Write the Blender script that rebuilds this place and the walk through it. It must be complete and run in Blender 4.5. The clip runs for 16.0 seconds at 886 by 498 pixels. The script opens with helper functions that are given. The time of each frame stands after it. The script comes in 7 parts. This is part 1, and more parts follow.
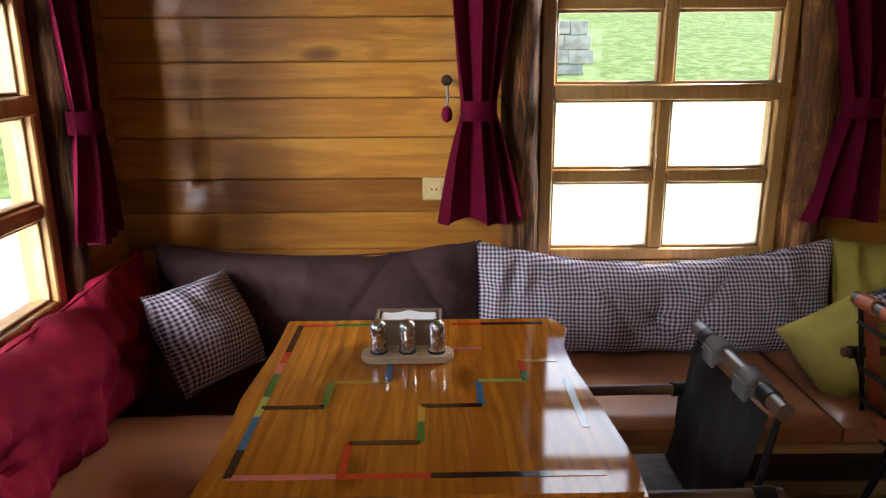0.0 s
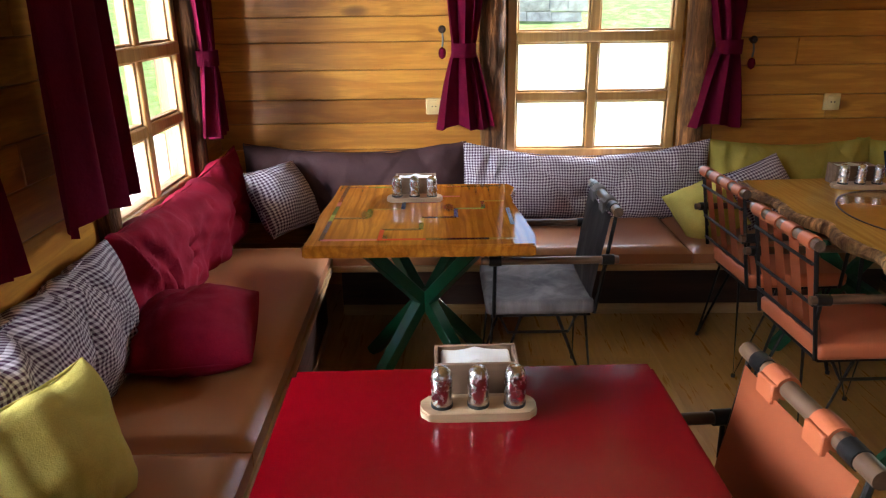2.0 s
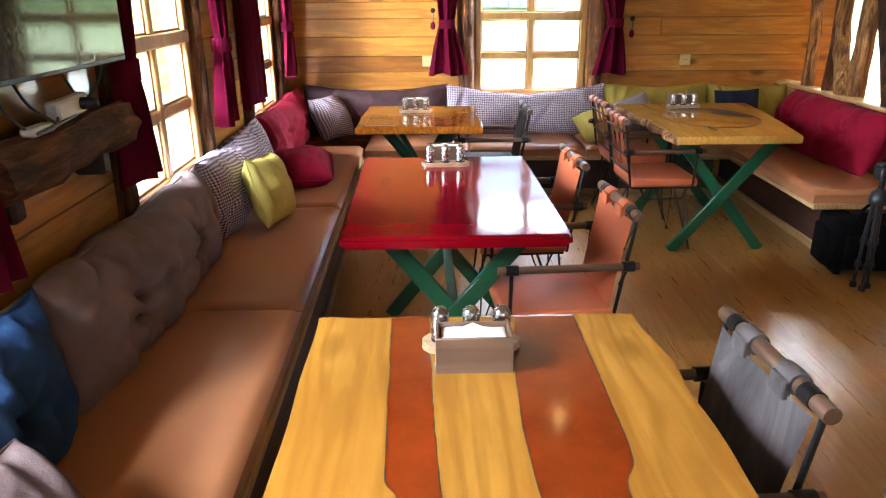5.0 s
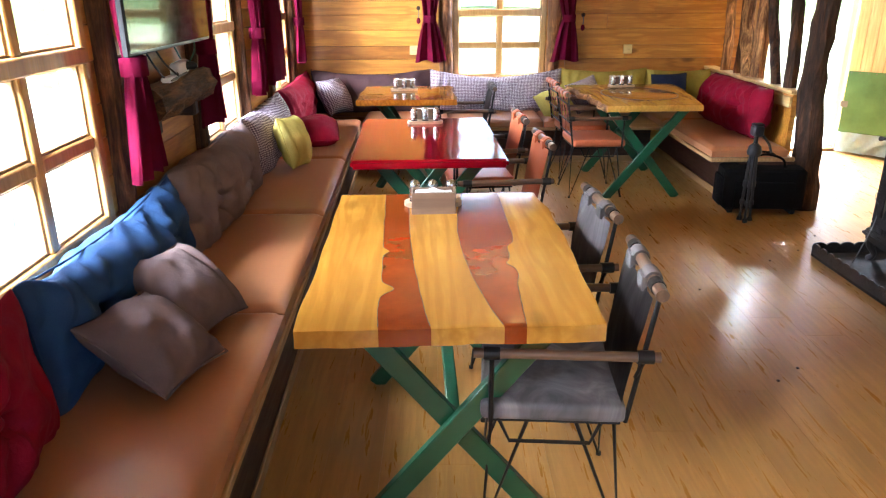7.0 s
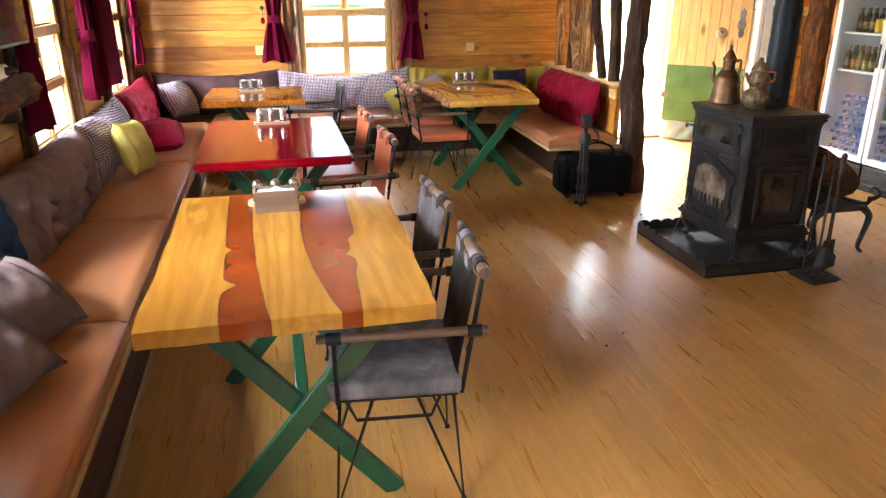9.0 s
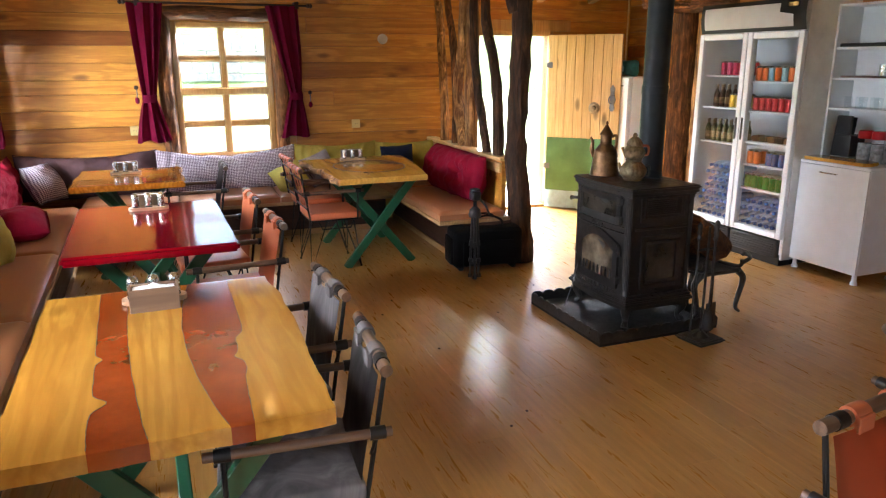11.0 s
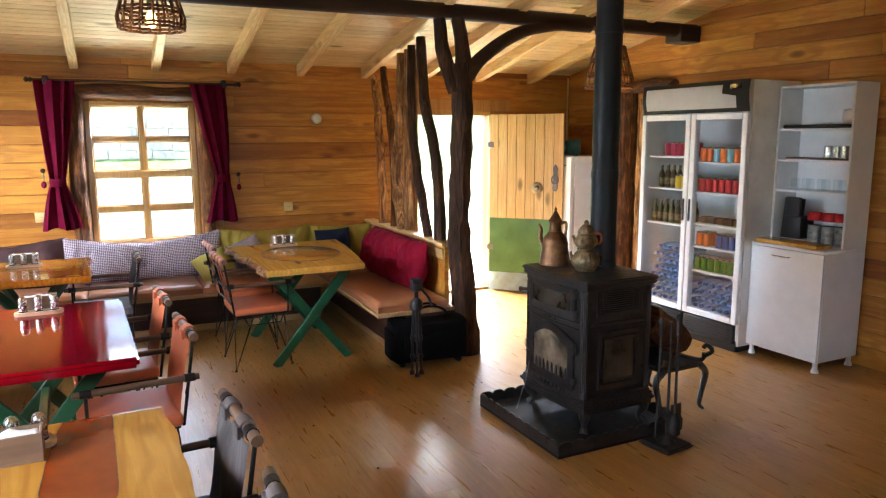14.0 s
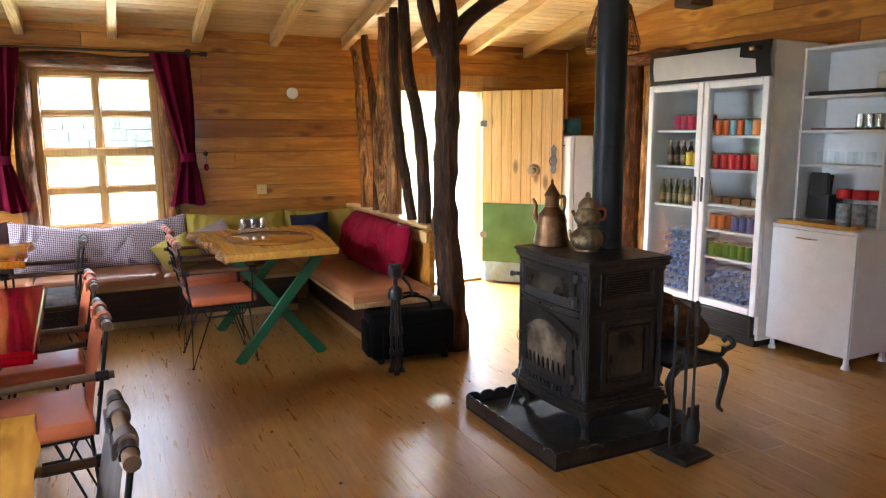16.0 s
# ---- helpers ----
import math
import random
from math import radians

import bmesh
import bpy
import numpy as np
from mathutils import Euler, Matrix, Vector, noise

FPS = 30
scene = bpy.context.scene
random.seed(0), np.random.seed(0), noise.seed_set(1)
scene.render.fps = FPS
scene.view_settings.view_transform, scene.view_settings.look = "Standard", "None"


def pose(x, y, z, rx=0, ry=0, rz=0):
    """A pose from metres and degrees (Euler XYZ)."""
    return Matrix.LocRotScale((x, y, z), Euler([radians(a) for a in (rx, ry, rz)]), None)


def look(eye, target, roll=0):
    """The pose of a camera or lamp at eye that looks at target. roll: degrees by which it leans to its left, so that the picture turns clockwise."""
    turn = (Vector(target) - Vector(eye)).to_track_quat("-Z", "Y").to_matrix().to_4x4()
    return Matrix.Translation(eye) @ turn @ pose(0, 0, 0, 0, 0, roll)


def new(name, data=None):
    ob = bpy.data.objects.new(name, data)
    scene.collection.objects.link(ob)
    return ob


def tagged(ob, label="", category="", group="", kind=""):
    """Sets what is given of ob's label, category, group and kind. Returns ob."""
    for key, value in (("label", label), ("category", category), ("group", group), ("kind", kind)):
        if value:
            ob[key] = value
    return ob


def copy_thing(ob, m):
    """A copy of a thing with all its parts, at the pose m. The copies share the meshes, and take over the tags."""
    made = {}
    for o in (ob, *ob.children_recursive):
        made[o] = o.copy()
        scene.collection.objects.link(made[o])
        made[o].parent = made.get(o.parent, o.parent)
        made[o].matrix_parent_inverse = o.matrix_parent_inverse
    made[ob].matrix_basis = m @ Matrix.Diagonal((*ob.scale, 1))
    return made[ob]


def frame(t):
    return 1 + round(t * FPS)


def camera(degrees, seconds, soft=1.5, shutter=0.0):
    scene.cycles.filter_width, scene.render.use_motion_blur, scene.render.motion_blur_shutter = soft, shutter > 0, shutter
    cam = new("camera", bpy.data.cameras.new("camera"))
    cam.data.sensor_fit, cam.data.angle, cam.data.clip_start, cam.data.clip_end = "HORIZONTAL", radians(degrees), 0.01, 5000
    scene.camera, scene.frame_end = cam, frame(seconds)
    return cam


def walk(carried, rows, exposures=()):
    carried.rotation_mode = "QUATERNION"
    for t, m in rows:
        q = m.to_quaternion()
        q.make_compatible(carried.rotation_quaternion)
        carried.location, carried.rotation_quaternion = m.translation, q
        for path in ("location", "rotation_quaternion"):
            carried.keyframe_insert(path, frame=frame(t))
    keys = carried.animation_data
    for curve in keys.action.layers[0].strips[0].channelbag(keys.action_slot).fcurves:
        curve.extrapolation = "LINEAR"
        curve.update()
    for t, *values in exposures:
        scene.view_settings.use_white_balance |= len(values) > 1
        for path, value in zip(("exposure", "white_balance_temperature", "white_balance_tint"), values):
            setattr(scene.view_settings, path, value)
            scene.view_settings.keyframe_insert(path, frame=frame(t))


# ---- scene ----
cam = camera(64.0, 16.0, soft=1.2)
PATH = [
    (0, (0.215, 0.275, 1.475), (0.215, 2.206, 0.955), -0.4),
    (0.5, (0.26, 0.016, 1.515), (0.228, 1.932, 0.941), -0.7),
    (1, (0.256, -0.273, 1.509), (0.229, 1.634, 0.906), -0.4),
    (1.5, (0.284, -0.58, 1.52), (0.245, 1.316, 0.886), -0.8),
    (2, (0.295, -0.931, 1.518), (0.258, 0.959, 0.866), -0.8),
    (2.5, (0.301, -1.263, 1.521), (0.267, 0.622, 0.853), -0.9),
    (3, (0.31, -1.637, 1.523), (0.278, 0.244, 0.844), -0.8),
    (3.5, (0.316, -1.987, 1.521), (0.288, -0.106, 0.843), -0.8),
    (4, (0.326, -2.368, 1.529), (0.299, -0.488, 0.849), -0.7),
    (4.5, (0.338, -2.716, 1.535), (0.317, -0.836, 0.853), -0.5),
    (6.8, (0.426, -4.19, 1.559), (0.417, -2.312, 0.873), -0.3),
    (7, (0.435, -4.287, 1.558), (0.44, -2.408, 0.872), -0.3),
    (7.5, (0.456, -4.418, 1.565), (0.514, -2.541, 0.877), -0.2),
    (8, (0.487, -4.456, 1.57), (0.632, -2.584, 0.88), -0.2),
    (8.5, (0.515, -4.456, 1.575), (0.773, -2.597, 0.884), -0.1),
    (9, (0.524, -4.426, 1.58), (0.891, -2.586, 0.887), -0.1),
    (9.5, (0.523, -4.383, 1.583), (0.992, -2.559, 0.909), -0.0),
    (9.7, (0.525, -4.371, 1.585), (1.035, -2.551, 0.931), 0.1),
    (11.8, (0.538, -4.25, 1.633), (1.305, -2.449, 1.227), -0.1),
    (12, (0.516, -4.225, 1.626), (1.313, -2.43, 1.249), -0.0),
    (12.5, (0.546, -4.177, 1.652), (1.384, -2.391, 1.324), -0.1),
    (13, (0.587, -4.109, 1.671), (1.428, -2.322, 1.354), -0.1),
    (13.5, (0.643, -4.022, 1.676), (1.484, -2.236, 1.36), -0.1),
    (14, (0.717, -3.915, 1.673), (1.557, -2.128, 1.358), -0.2),
    (14.5, (0.798, -3.808, 1.668), (1.638, -2.021, 1.351), -0.2),
    (15, (0.889, -3.691, 1.621), (1.727, -1.903, 1.303), -0.3),
    (15.5, (0.96, -3.575, 1.559), (1.8, -1.788, 1.24), -0.3),
    (16, (1.051, -3.464, 1.477), (1.89, -1.676, 1.158), -0.3),
]
EXPOSURE = [(0.0, 1.38, 6200, 10), (1.5, 1.88, 6100, 10), (2.3, 2.2, 6050, 10), (3.5, 2.83, 6000, 10), (4.5, 2.88, 5950, 10), (7.0, 3.27, 5750, 10), (9.0, 3.28, 6100, 10), (12.0, 2.7, 5950, 10), (16.0, 2.8, 5900, 10)]
walk(cam, [(t, look(eye, target, roll)) for t, eye, target, roll in PATH], EXPOSURE)

# ---- world, sun, exposure ----
world = bpy.data.worlds.new("world")
scene.world = world
world.use_nodes = True
wn = world.node_tree.nodes
sky = wn.new("ShaderNodeTexSky")
sky.sky_type = "NISHITA"
sky.sun_disc = False
sky.sun_elevation, sky.sun_rotation = radians(46.5), radians(69)
wn["Background"].inputs["Strength"].default_value = 0.15
world.node_tree.links.new(sky.outputs[0], wn["Background"].inputs["Color"])
sun = new("sun", bpy.data.lights.new("sun", "SUN"))
sun.data.energy, sun.data.angle, sun.data.color = 5.0, radians(0.5), (1.0, 0.95, 0.87)
sun.matrix_world = look((8, 3, 9), (0, 0, 0))


# area lamps in place of skylight: one soft panel outside each window, and in each added, unseen window behind the walk
def skylight(name, eye, target, w, h, watts):
    lamp = new(name, bpy.data.lights.new(name, "AREA"))
    lamp.data.shape, lamp.data.size, lamp.data.size_y, lamp.data.energy = "RECTANGLE", w, h, watts
    lamp.data.color = (0.96, 0.98, 1.0)
    lamp.matrix_world = look(eye, target)


for eye, y, watts in (((-4.0, -0.2, 1.9), 1.80, 125), ((-4.1, -1.2, 2.5), -0.06, 125), ((-3.7, -3.2, 3.2), -2.06, 175), ((-2.7, -5.3, 3.6), -4.2, 430)):
    skylight("skylight_west", eye, (-0.8, y, 1.35), 1.8, 1.8, watts)
skylight("skylight_north", (1.0, 6.2, 3.9), (1.0, 2.9, 1.3), 2.6, 2.4, 45)
skylight("skylight_door", (4.0, 4.95, 3.3), (4.0, 2.75, 0.9), 2.3, 1.3, 430)
# fill lamps added low outside the windows to brighten the ceiling, as ground bounce
skylight("ground_light_north", (1.0, 3.75, 0.45), (1.0, 1.6, 2.0), 1.3, 0.9, 14)
for y in (1.76, -0.06, -2.06):
    skylight("ground_light_west", (-1.5, y, 0.22), (0.2, y, 2.0), 0.9, 0.9, 10)
for x in (0.6, 2.4):
    skylight("skylight_south", (x, -6.42, 1.36), (x, 0, 1.1), 0.8, 1.15, 2.4)


# ---- materials ----
class Mat:
    """A node material with short ways to add nodes."""

    def __init__(self, name):
        self.m = bpy.data.materials.new(name)
        self.m.use_nodes = True
        self.t = self.m.node_tree
        self.b = self.t.nodes["Principled BSDF"]

    def n(self, kind, **props):
        node = self.t.nodes.new("ShaderNode" + kind)
        for k, v in props.items():
            if k in node.inputs:
                node.inputs[k].default_value = v
        return node

    def link(self, a, b):
        self.t.links.new(a, b)

    def coords(self, scale, shift=0.0, rot=(0, 0, 0)):
        c, mp = self.n("TexCoord"), self.n("Mapping")
        mp.inputs["Scale"].default_value = scale
        mp.inputs["Rotation"].default_value = rot
        if shift:
            info, mul = self.n("ObjectInfo"), self.n("Math")
            mul.operation = "MULTIPLY"
            mul.inputs[1].default_value = shift
            self.link(info.outputs["Random"], mul.inputs[0])
            self.link(mul.outputs[0], mp.inputs["Location"])
        self.link(c.outputs["Object"], mp.inputs["Vector"])
        return mp.outputs["Vector"]

    def noise(self, vec, scale, detail=4, rough=0.55, dist=0.0):
        x = self.n("TexNoise", Scale=scale, Detail=detail, Roughness=rough, Distortion=dist)
        self.link(vec, x.inputs["Vector"])
        return x.outputs["Fac"]

    def ramp(self, fac, stops):
        r = self.n("ValToRGB")
        els = r.color_ramp.elements
        while len(els) < len(stops):
            els.new(0.5)
        for e, (p, c) in zip(els, stops):
            e.position, e.color = p, (*c, 1)
        self.link(fac, r.inputs["Fac"])
        return r.outputs["Color"]

    def mix(self, fac, a, b, mode="MIX"):
        x = self.n("Mix")
        x.data_type, x.blend_type = "RGBA", mode
        for v, i in ((fac, 0), (a, 6), (b, 7)):
            if isinstance(v, (int, float)):
                x.inputs[i].default_value = v
            elif isinstance(v, tuple):
                x.inputs[i].default_value = (*v, 1)
            else:
                self.link(v, x.inputs[i])
        return x.outputs[2]

    def math(self, op, a, b=0.0):
        x = self.n("Math")
        x.operation = op
        for v, i in ((a, 0), (b, 1)):
            if isinstance(v, (int, float)):
                x.inputs[i].default_value = v
            else:
                self.link(v, x.inputs[i])
        return x.outputs[0]

    def bump(self, fac, strength, dist=0.005):
        x = self.n("Bump", Strength=strength, Distance=dist)
        self.link(fac, x.inputs["Height"])
        self.link(x.outputs[0], self.b.inputs["Normal"])

    def set(self, color=None, rough=None, metal=None, coat=None, sheen=None, spec=None):
        for key, v in (("Base Color", color), ("Roughness", rough), ("Metallic", metal), ("Coat Weight", coat), ("Sheen Weight", sheen), ("Specular IOR Level", spec)):
            if v is None:
                continue
            if isinstance(v, tuple):
                self.b.inputs[key].default_value = (*v, 1)
            elif isinstance(v, (int, float)):
                self.b.inputs[key].default_value = v
            else:
                self.link(v, self.b.inputs[key])
        self.b.inputs["Coat Roughness"].default_value = 0.08
        return self.m


def shade(c, k):
    return tuple(min(1.0, v * k) for v in c)


def wood(name, light, dark, axis="x", rough=0.4, coat=0.0, vary=0.5, other=None, grain=1.0, knots=0.5, bump=0.35, figure=0.62, island=False, rings=9, swirl=9.0, pores=0.18, spec=None, dull=0.12):
    """Grained wood along one local axis; each object takes its own shade and its own stretch of the grain."""
    w = Mat(name)
    s = {"x": (0.9, 11, 11), "y": (11, 0.9, 11), "z": (11, 11, 0.9)}[axis]
    v = w.coords(tuple(a * grain for a in s), 41.0)
    fine = w.noise(v, 4.2, 6, 0.62, 0.5)
    pore = w.noise(v, 13.0, 3, 0.6, 0.2)
    wide = w.noise(v, 0.7, 4, 0.55, 2.2)
    k = w.coords((3, 3, 3), 17.0)
    blot = w.noise(k, 1.2, 3)
    wave = w.n("TexWave", Scale=1.3, Distortion=swirl, Detail=4.0)
    wave.inputs["Detail Scale"].default_value = 1.1
    wave.bands_direction = {"x": "Y", "y": "X", "z": "X"}[axis]
    w.link(w.coords({"x": (0.35, rings, rings), "y": (rings, 0.35, rings), "z": (rings, rings, 0.35)}[axis], 23.0), wave.inputs["Vector"])
    base = w.ramp(wide, [(0.3, shade(dark, 1.0)), (0.7, light)])
    vo = w.n("TexVoronoi", Scale=1.0)
    w.link(w.coords({"x": (2.0, 5, 5), "y": (5, 2.0, 5), "z": (5, 5, 2.0)}[axis], 61.0), vo.inputs["Vector"])
    w.link(w.math("MULTIPLY", w.math("MAXIMUM", w.math("SUBTRACT", 0.5, vo.outputs["Distance"]), 0.0), 16.0 * knots), wave.inputs["Phase Offset"])
    base = w.mix(w.ramp(wave.outputs["Fac"], [(0.45, (0, 0, 0)), (0.95, (figure,) * 3)]), base, shade(dark, 0.72))
    base = w.mix(w.ramp(fine, [(0.36, (0.42, 0.42, 0.42)), (0.55, (0, 0, 0))]), base, shade(dark, 0.75))
    base = w.mix(w.ramp(pore, [(0.30, (pores,) * 3), (0.46, (0, 0, 0))]), base, shade(dark, 0.5))
    base = w.mix(w.ramp(blot, [(0.35, (0.45, 0.45, 0.45)), (0.6, (0, 0, 0))]), base, shade(dark, 0.95))
    if knots:
        base = w.mix(w.ramp(vo.outputs["Distance"], [(0.05, (knots, knots, knots)), (0.10, (knots * 0.75,) * 3), (0.17, (0, 0, 0))]), base, shade(dark, 0.32))
    info = w.n("ObjectInfo")
    chance = w.n("NewGeometry").outputs["Random Per Island"] if island else info.outputs["Random"]
    if other:
        base = w.mix(w.ramp(chance, [(0.0, (0, 0, 0)), (0.5, (vary * 0.28,) * 3), (0.66, (vary * 0.12,) * 3), (0.76, (vary * 0.6,) * 3), (0.9, (vary * 0.75,) * 3), (0.97, (vary,) * 3)]), base, other, "MULTIPLY")
    else:
        base = w.mix(w.ramp(chance, [(0.0, (vary, vary, vary)), (1.0, (0, 0, 0))]), base, (0.6, 0.52, 0.45), "MULTIPLY")
    w.bump(w.math("ADD", fine, w.math("MULTIPLY", wave.outputs["Fac"], 0.25)), bump, 0.003)
    rg = w.ramp(fine, [(0.3, (rough + dull,) * 3), (0.7, (rough,) * 3)])
    return w.set(base, rg, coat=coat, spec=spec)


def bark(name, light, dark, axis="z"):
    w = Mat(name)
    s = {"x": (2, 16, 16), "y": (16, 2, 16), "z": (16, 16, 2)}[axis]
    v = w.coords(s, 31.0)
    f = w.noise(v, 1.6, 8, 0.7, 1.0)
    g = w.noise(w.coords((4, 4, 4), 13.0), 1.5, 4)
    c = w.ramp(f, [(0.38, dark), (0.48, shade(light, 0.6)), (0.56, light), (0.66, shade(light, 1.9))])
    c = w.mix(w.ramp(g, [(0.4, (0.6, 0.6, 0.6)), (0.62, (0, 0, 0))]), c, dark)
    w.bump(f, 1.0, 0.025)
    return w.set(c, 0.66, spec=0.25)


def cloth(name, color, weave=900, rough=0.85, sheen=0.0, fade=0.75):
    w = Mat(name)
    v = w.coords((1, 1, 1), 11.0)
    big = w.noise(v, 7, 3)
    fine = w.noise(v, weave * 0.4, 2)
    c = w.ramp(big, [(0.3, shade(color, fade)), (0.7, shade(color, 1.12))])
    c = w.mix(0.25, c, w.ramp(fine, [(0.3, shade(color, 0.6)), (0.7, shade(color, 1.35))]))
    h = w.math("ADD", w.noise(v, 28, 4), w.math("MULTIPLY", fine, 0.25))
    w.bump(h, 0.5, 0.008)
    return w.set(c, rough, sheen=sheen, spec=0.12)


def gingham(name, pale, dark, pitch=0.021):
    w = Mat(name)
    v = w.coords((1, 1, 1))
    sep = w.n("SeparateXYZ")
    w.link(v, sep.inputs[0])
    wob = w.math("MULTIPLY", w.math("SUBTRACT", w.noise(w.coords((1, 1, 1), 9.0), 5, 2), 0.5), 0.03)
    bands = []
    for o in ("X", "Y"):
        x = w.math("FRACT", w.math("DIVIDE", w.math("ADD", sep.outputs[o], w.math("ADD", wob, 5.0)), pitch))
        bands.append(w.math("GREATER_THAN", x, 0.48))
    f = w.math("MULTIPLY", w.math("ADD", bands[0], bands[1]), 0.5)
    c = w.ramp(f, [(0.0, pale), (0.5, tuple((a * 0.42 + b * 0.58) for a, b in zip(pale, dark))), (1.0, dark)])
    w.bump(w.noise(v, 30, 4), 0.3, 0.006)
    return w.set(c, 0.85, spec=0.12)


def leather(name, color, rough=0.42, spec=0.4):
    w = Mat(name)
    v = w.coords((1, 1, 1), 7.0)
    big = w.noise(v, 3, 2, 0.5)
    crease = w.noise(w.coords((2, 9, 4), 3.0), 2.0, 2, 0.5, 0.0)
    c = w.ramp(big, [(0.1, shade(color, 0.93)), (0.9, shade(color, 1.07))])
    w.bump(w.math("ADD", w.math("MULTIPLY", crease, 0.6), w.noise(v, 260, 3, 0.6)), 0.08, 0.002)
    return w.set(c, w.ramp(big, [(0.1, (rough,) * 3), (0.9, (rough + 0.05,) * 3)]), spec=spec)


def suede(name, color):
    """Napped hide: soft streaks where it has been brushed one way or the other."""
    w = Mat(name)
    v = w.coords((5, 5, 1.6), 7.0)
    a, b = w.noise(v, 1.6, 5, 0.6, 0.8), w.noise(w.coords((1, 1, 1), 5.0), 160, 3, 0.6)
    c = w.ramp(a, [(0.32, shade(color, 0.55)), (0.5, color), (0.7, shade(color, 1.7))])
    w.bump(b, 0.2, 0.002)
    return w.set(c, 0.7, spec=0.2)


def paint(name, color, rough=0.35, metal=0.0, wear=0.25, bump=0.12, coat=0.0, scale=9, spec=0.4):
    w = Mat(name)
    v = w.coords((1, 1, 1), 19.0)
    a, b = w.noise(v, scale, 5, 0.6), w.noise(v, scale * 9, 4, 0.65)
    c = w.ramp(a, [(0.3, shade(color, 1 - wear)), (0.7, shade(color, 1 + wear * 0.5))])
    w.bump(b, bump, 0.003)
    return w.set(c, w.ramp(b, [(0.3, (rough,) * 3), (0.7, (rough + 0.15,) * 3)]), metal, coat, None, spec)


def lacquer(name, color, rough):
    """Brushed gloss lacquer: faint waves, scuffs that dull the shine, a little fading."""
    w = Mat(name)
    v = w.coords((1, 1, 1), 19.0)
    fade, wave, scuff = w.noise(v, 1.7, 4, 0.6), w.noise(w.coords((9, 2.2, 4)), 1.3, 2, 0.5), w.noise(v, 5.5, 6, 0.7, 0.8)
    c = w.ramp(fade, [(0.3, shade(color, 0.8)), (0.7, shade(color, 1.15))])
    w.bump(wave, 0.12, 0.012)
    return w.set(c, w.ramp(scuff, [(0.42, (rough,) * 3), (0.62, (rough + 0.03,) * 3), (0.72, (rough + 0.16,) * 3)]), spec=0.35)


def dusty(name, color, dust, amount, rough=0.30, spec=0.5):
    """Black iron with pale ash and scuffs in uneven patches."""
    w = Mat(name)
    v = w.coords((1, 1, 1), 19.0)
    a, b, d = w.noise(v, 7, 6, 0.7, 0.6), w.noise(v, 90, 4, 0.65), w.noise(v, 24, 5, 0.7)
    c = w.ramp(b, [(0.3, shade(color, 0.7)), (0.7, shade(color, 1.5))])
    f = w.math("MULTIPLY", w.ramp(a, [(0.46, (0, 0, 0)), (0.75, (amount,) * 3)]), w.ramp(d, [(0.35, (0.15,) * 3), (0.65, (1,) * 3)]))
    c = w.mix(f, c, dust)
    w.bump(w.math("ADD", b, d), 0.45, 0.003)
    return w.set(c, w.ramp(d, [(0.3, (rough,) * 3), (0.7, (rough + 0.25,) * 3)]), 0.0, spec=spec)


def glass(name, tint=(1, 1, 1), rough=0.0, gloss=0.5):
    """A thin pane: mostly clear, with a gloss that grows at glancing angles."""
    w = Mat(name)
    out = w.t.nodes["Material Output"]
    tr, gl, mx, lw = w.n("BsdfTransparent"), w.n("BsdfGlossy"), w.n("MixShader"), w.n("LayerWeight", Blend=0.5)
    tr.inputs["Color"].default_value = (*tint, 1)
    gl.inputs["Roughness"].default_value = rough
    w.link(w.math("ADD", w.math("MULTIPLY", w.math("POWER", lw.outputs["Facing"], 4.0), gloss), 0.03), mx.inputs[0])
    w.link(tr.outputs[0], mx.inputs[1])
    w.link(gl.outputs[0], mx.inputs[2])
    w.link(mx.outputs[0], out.inputs["Surface"])
    return w.m


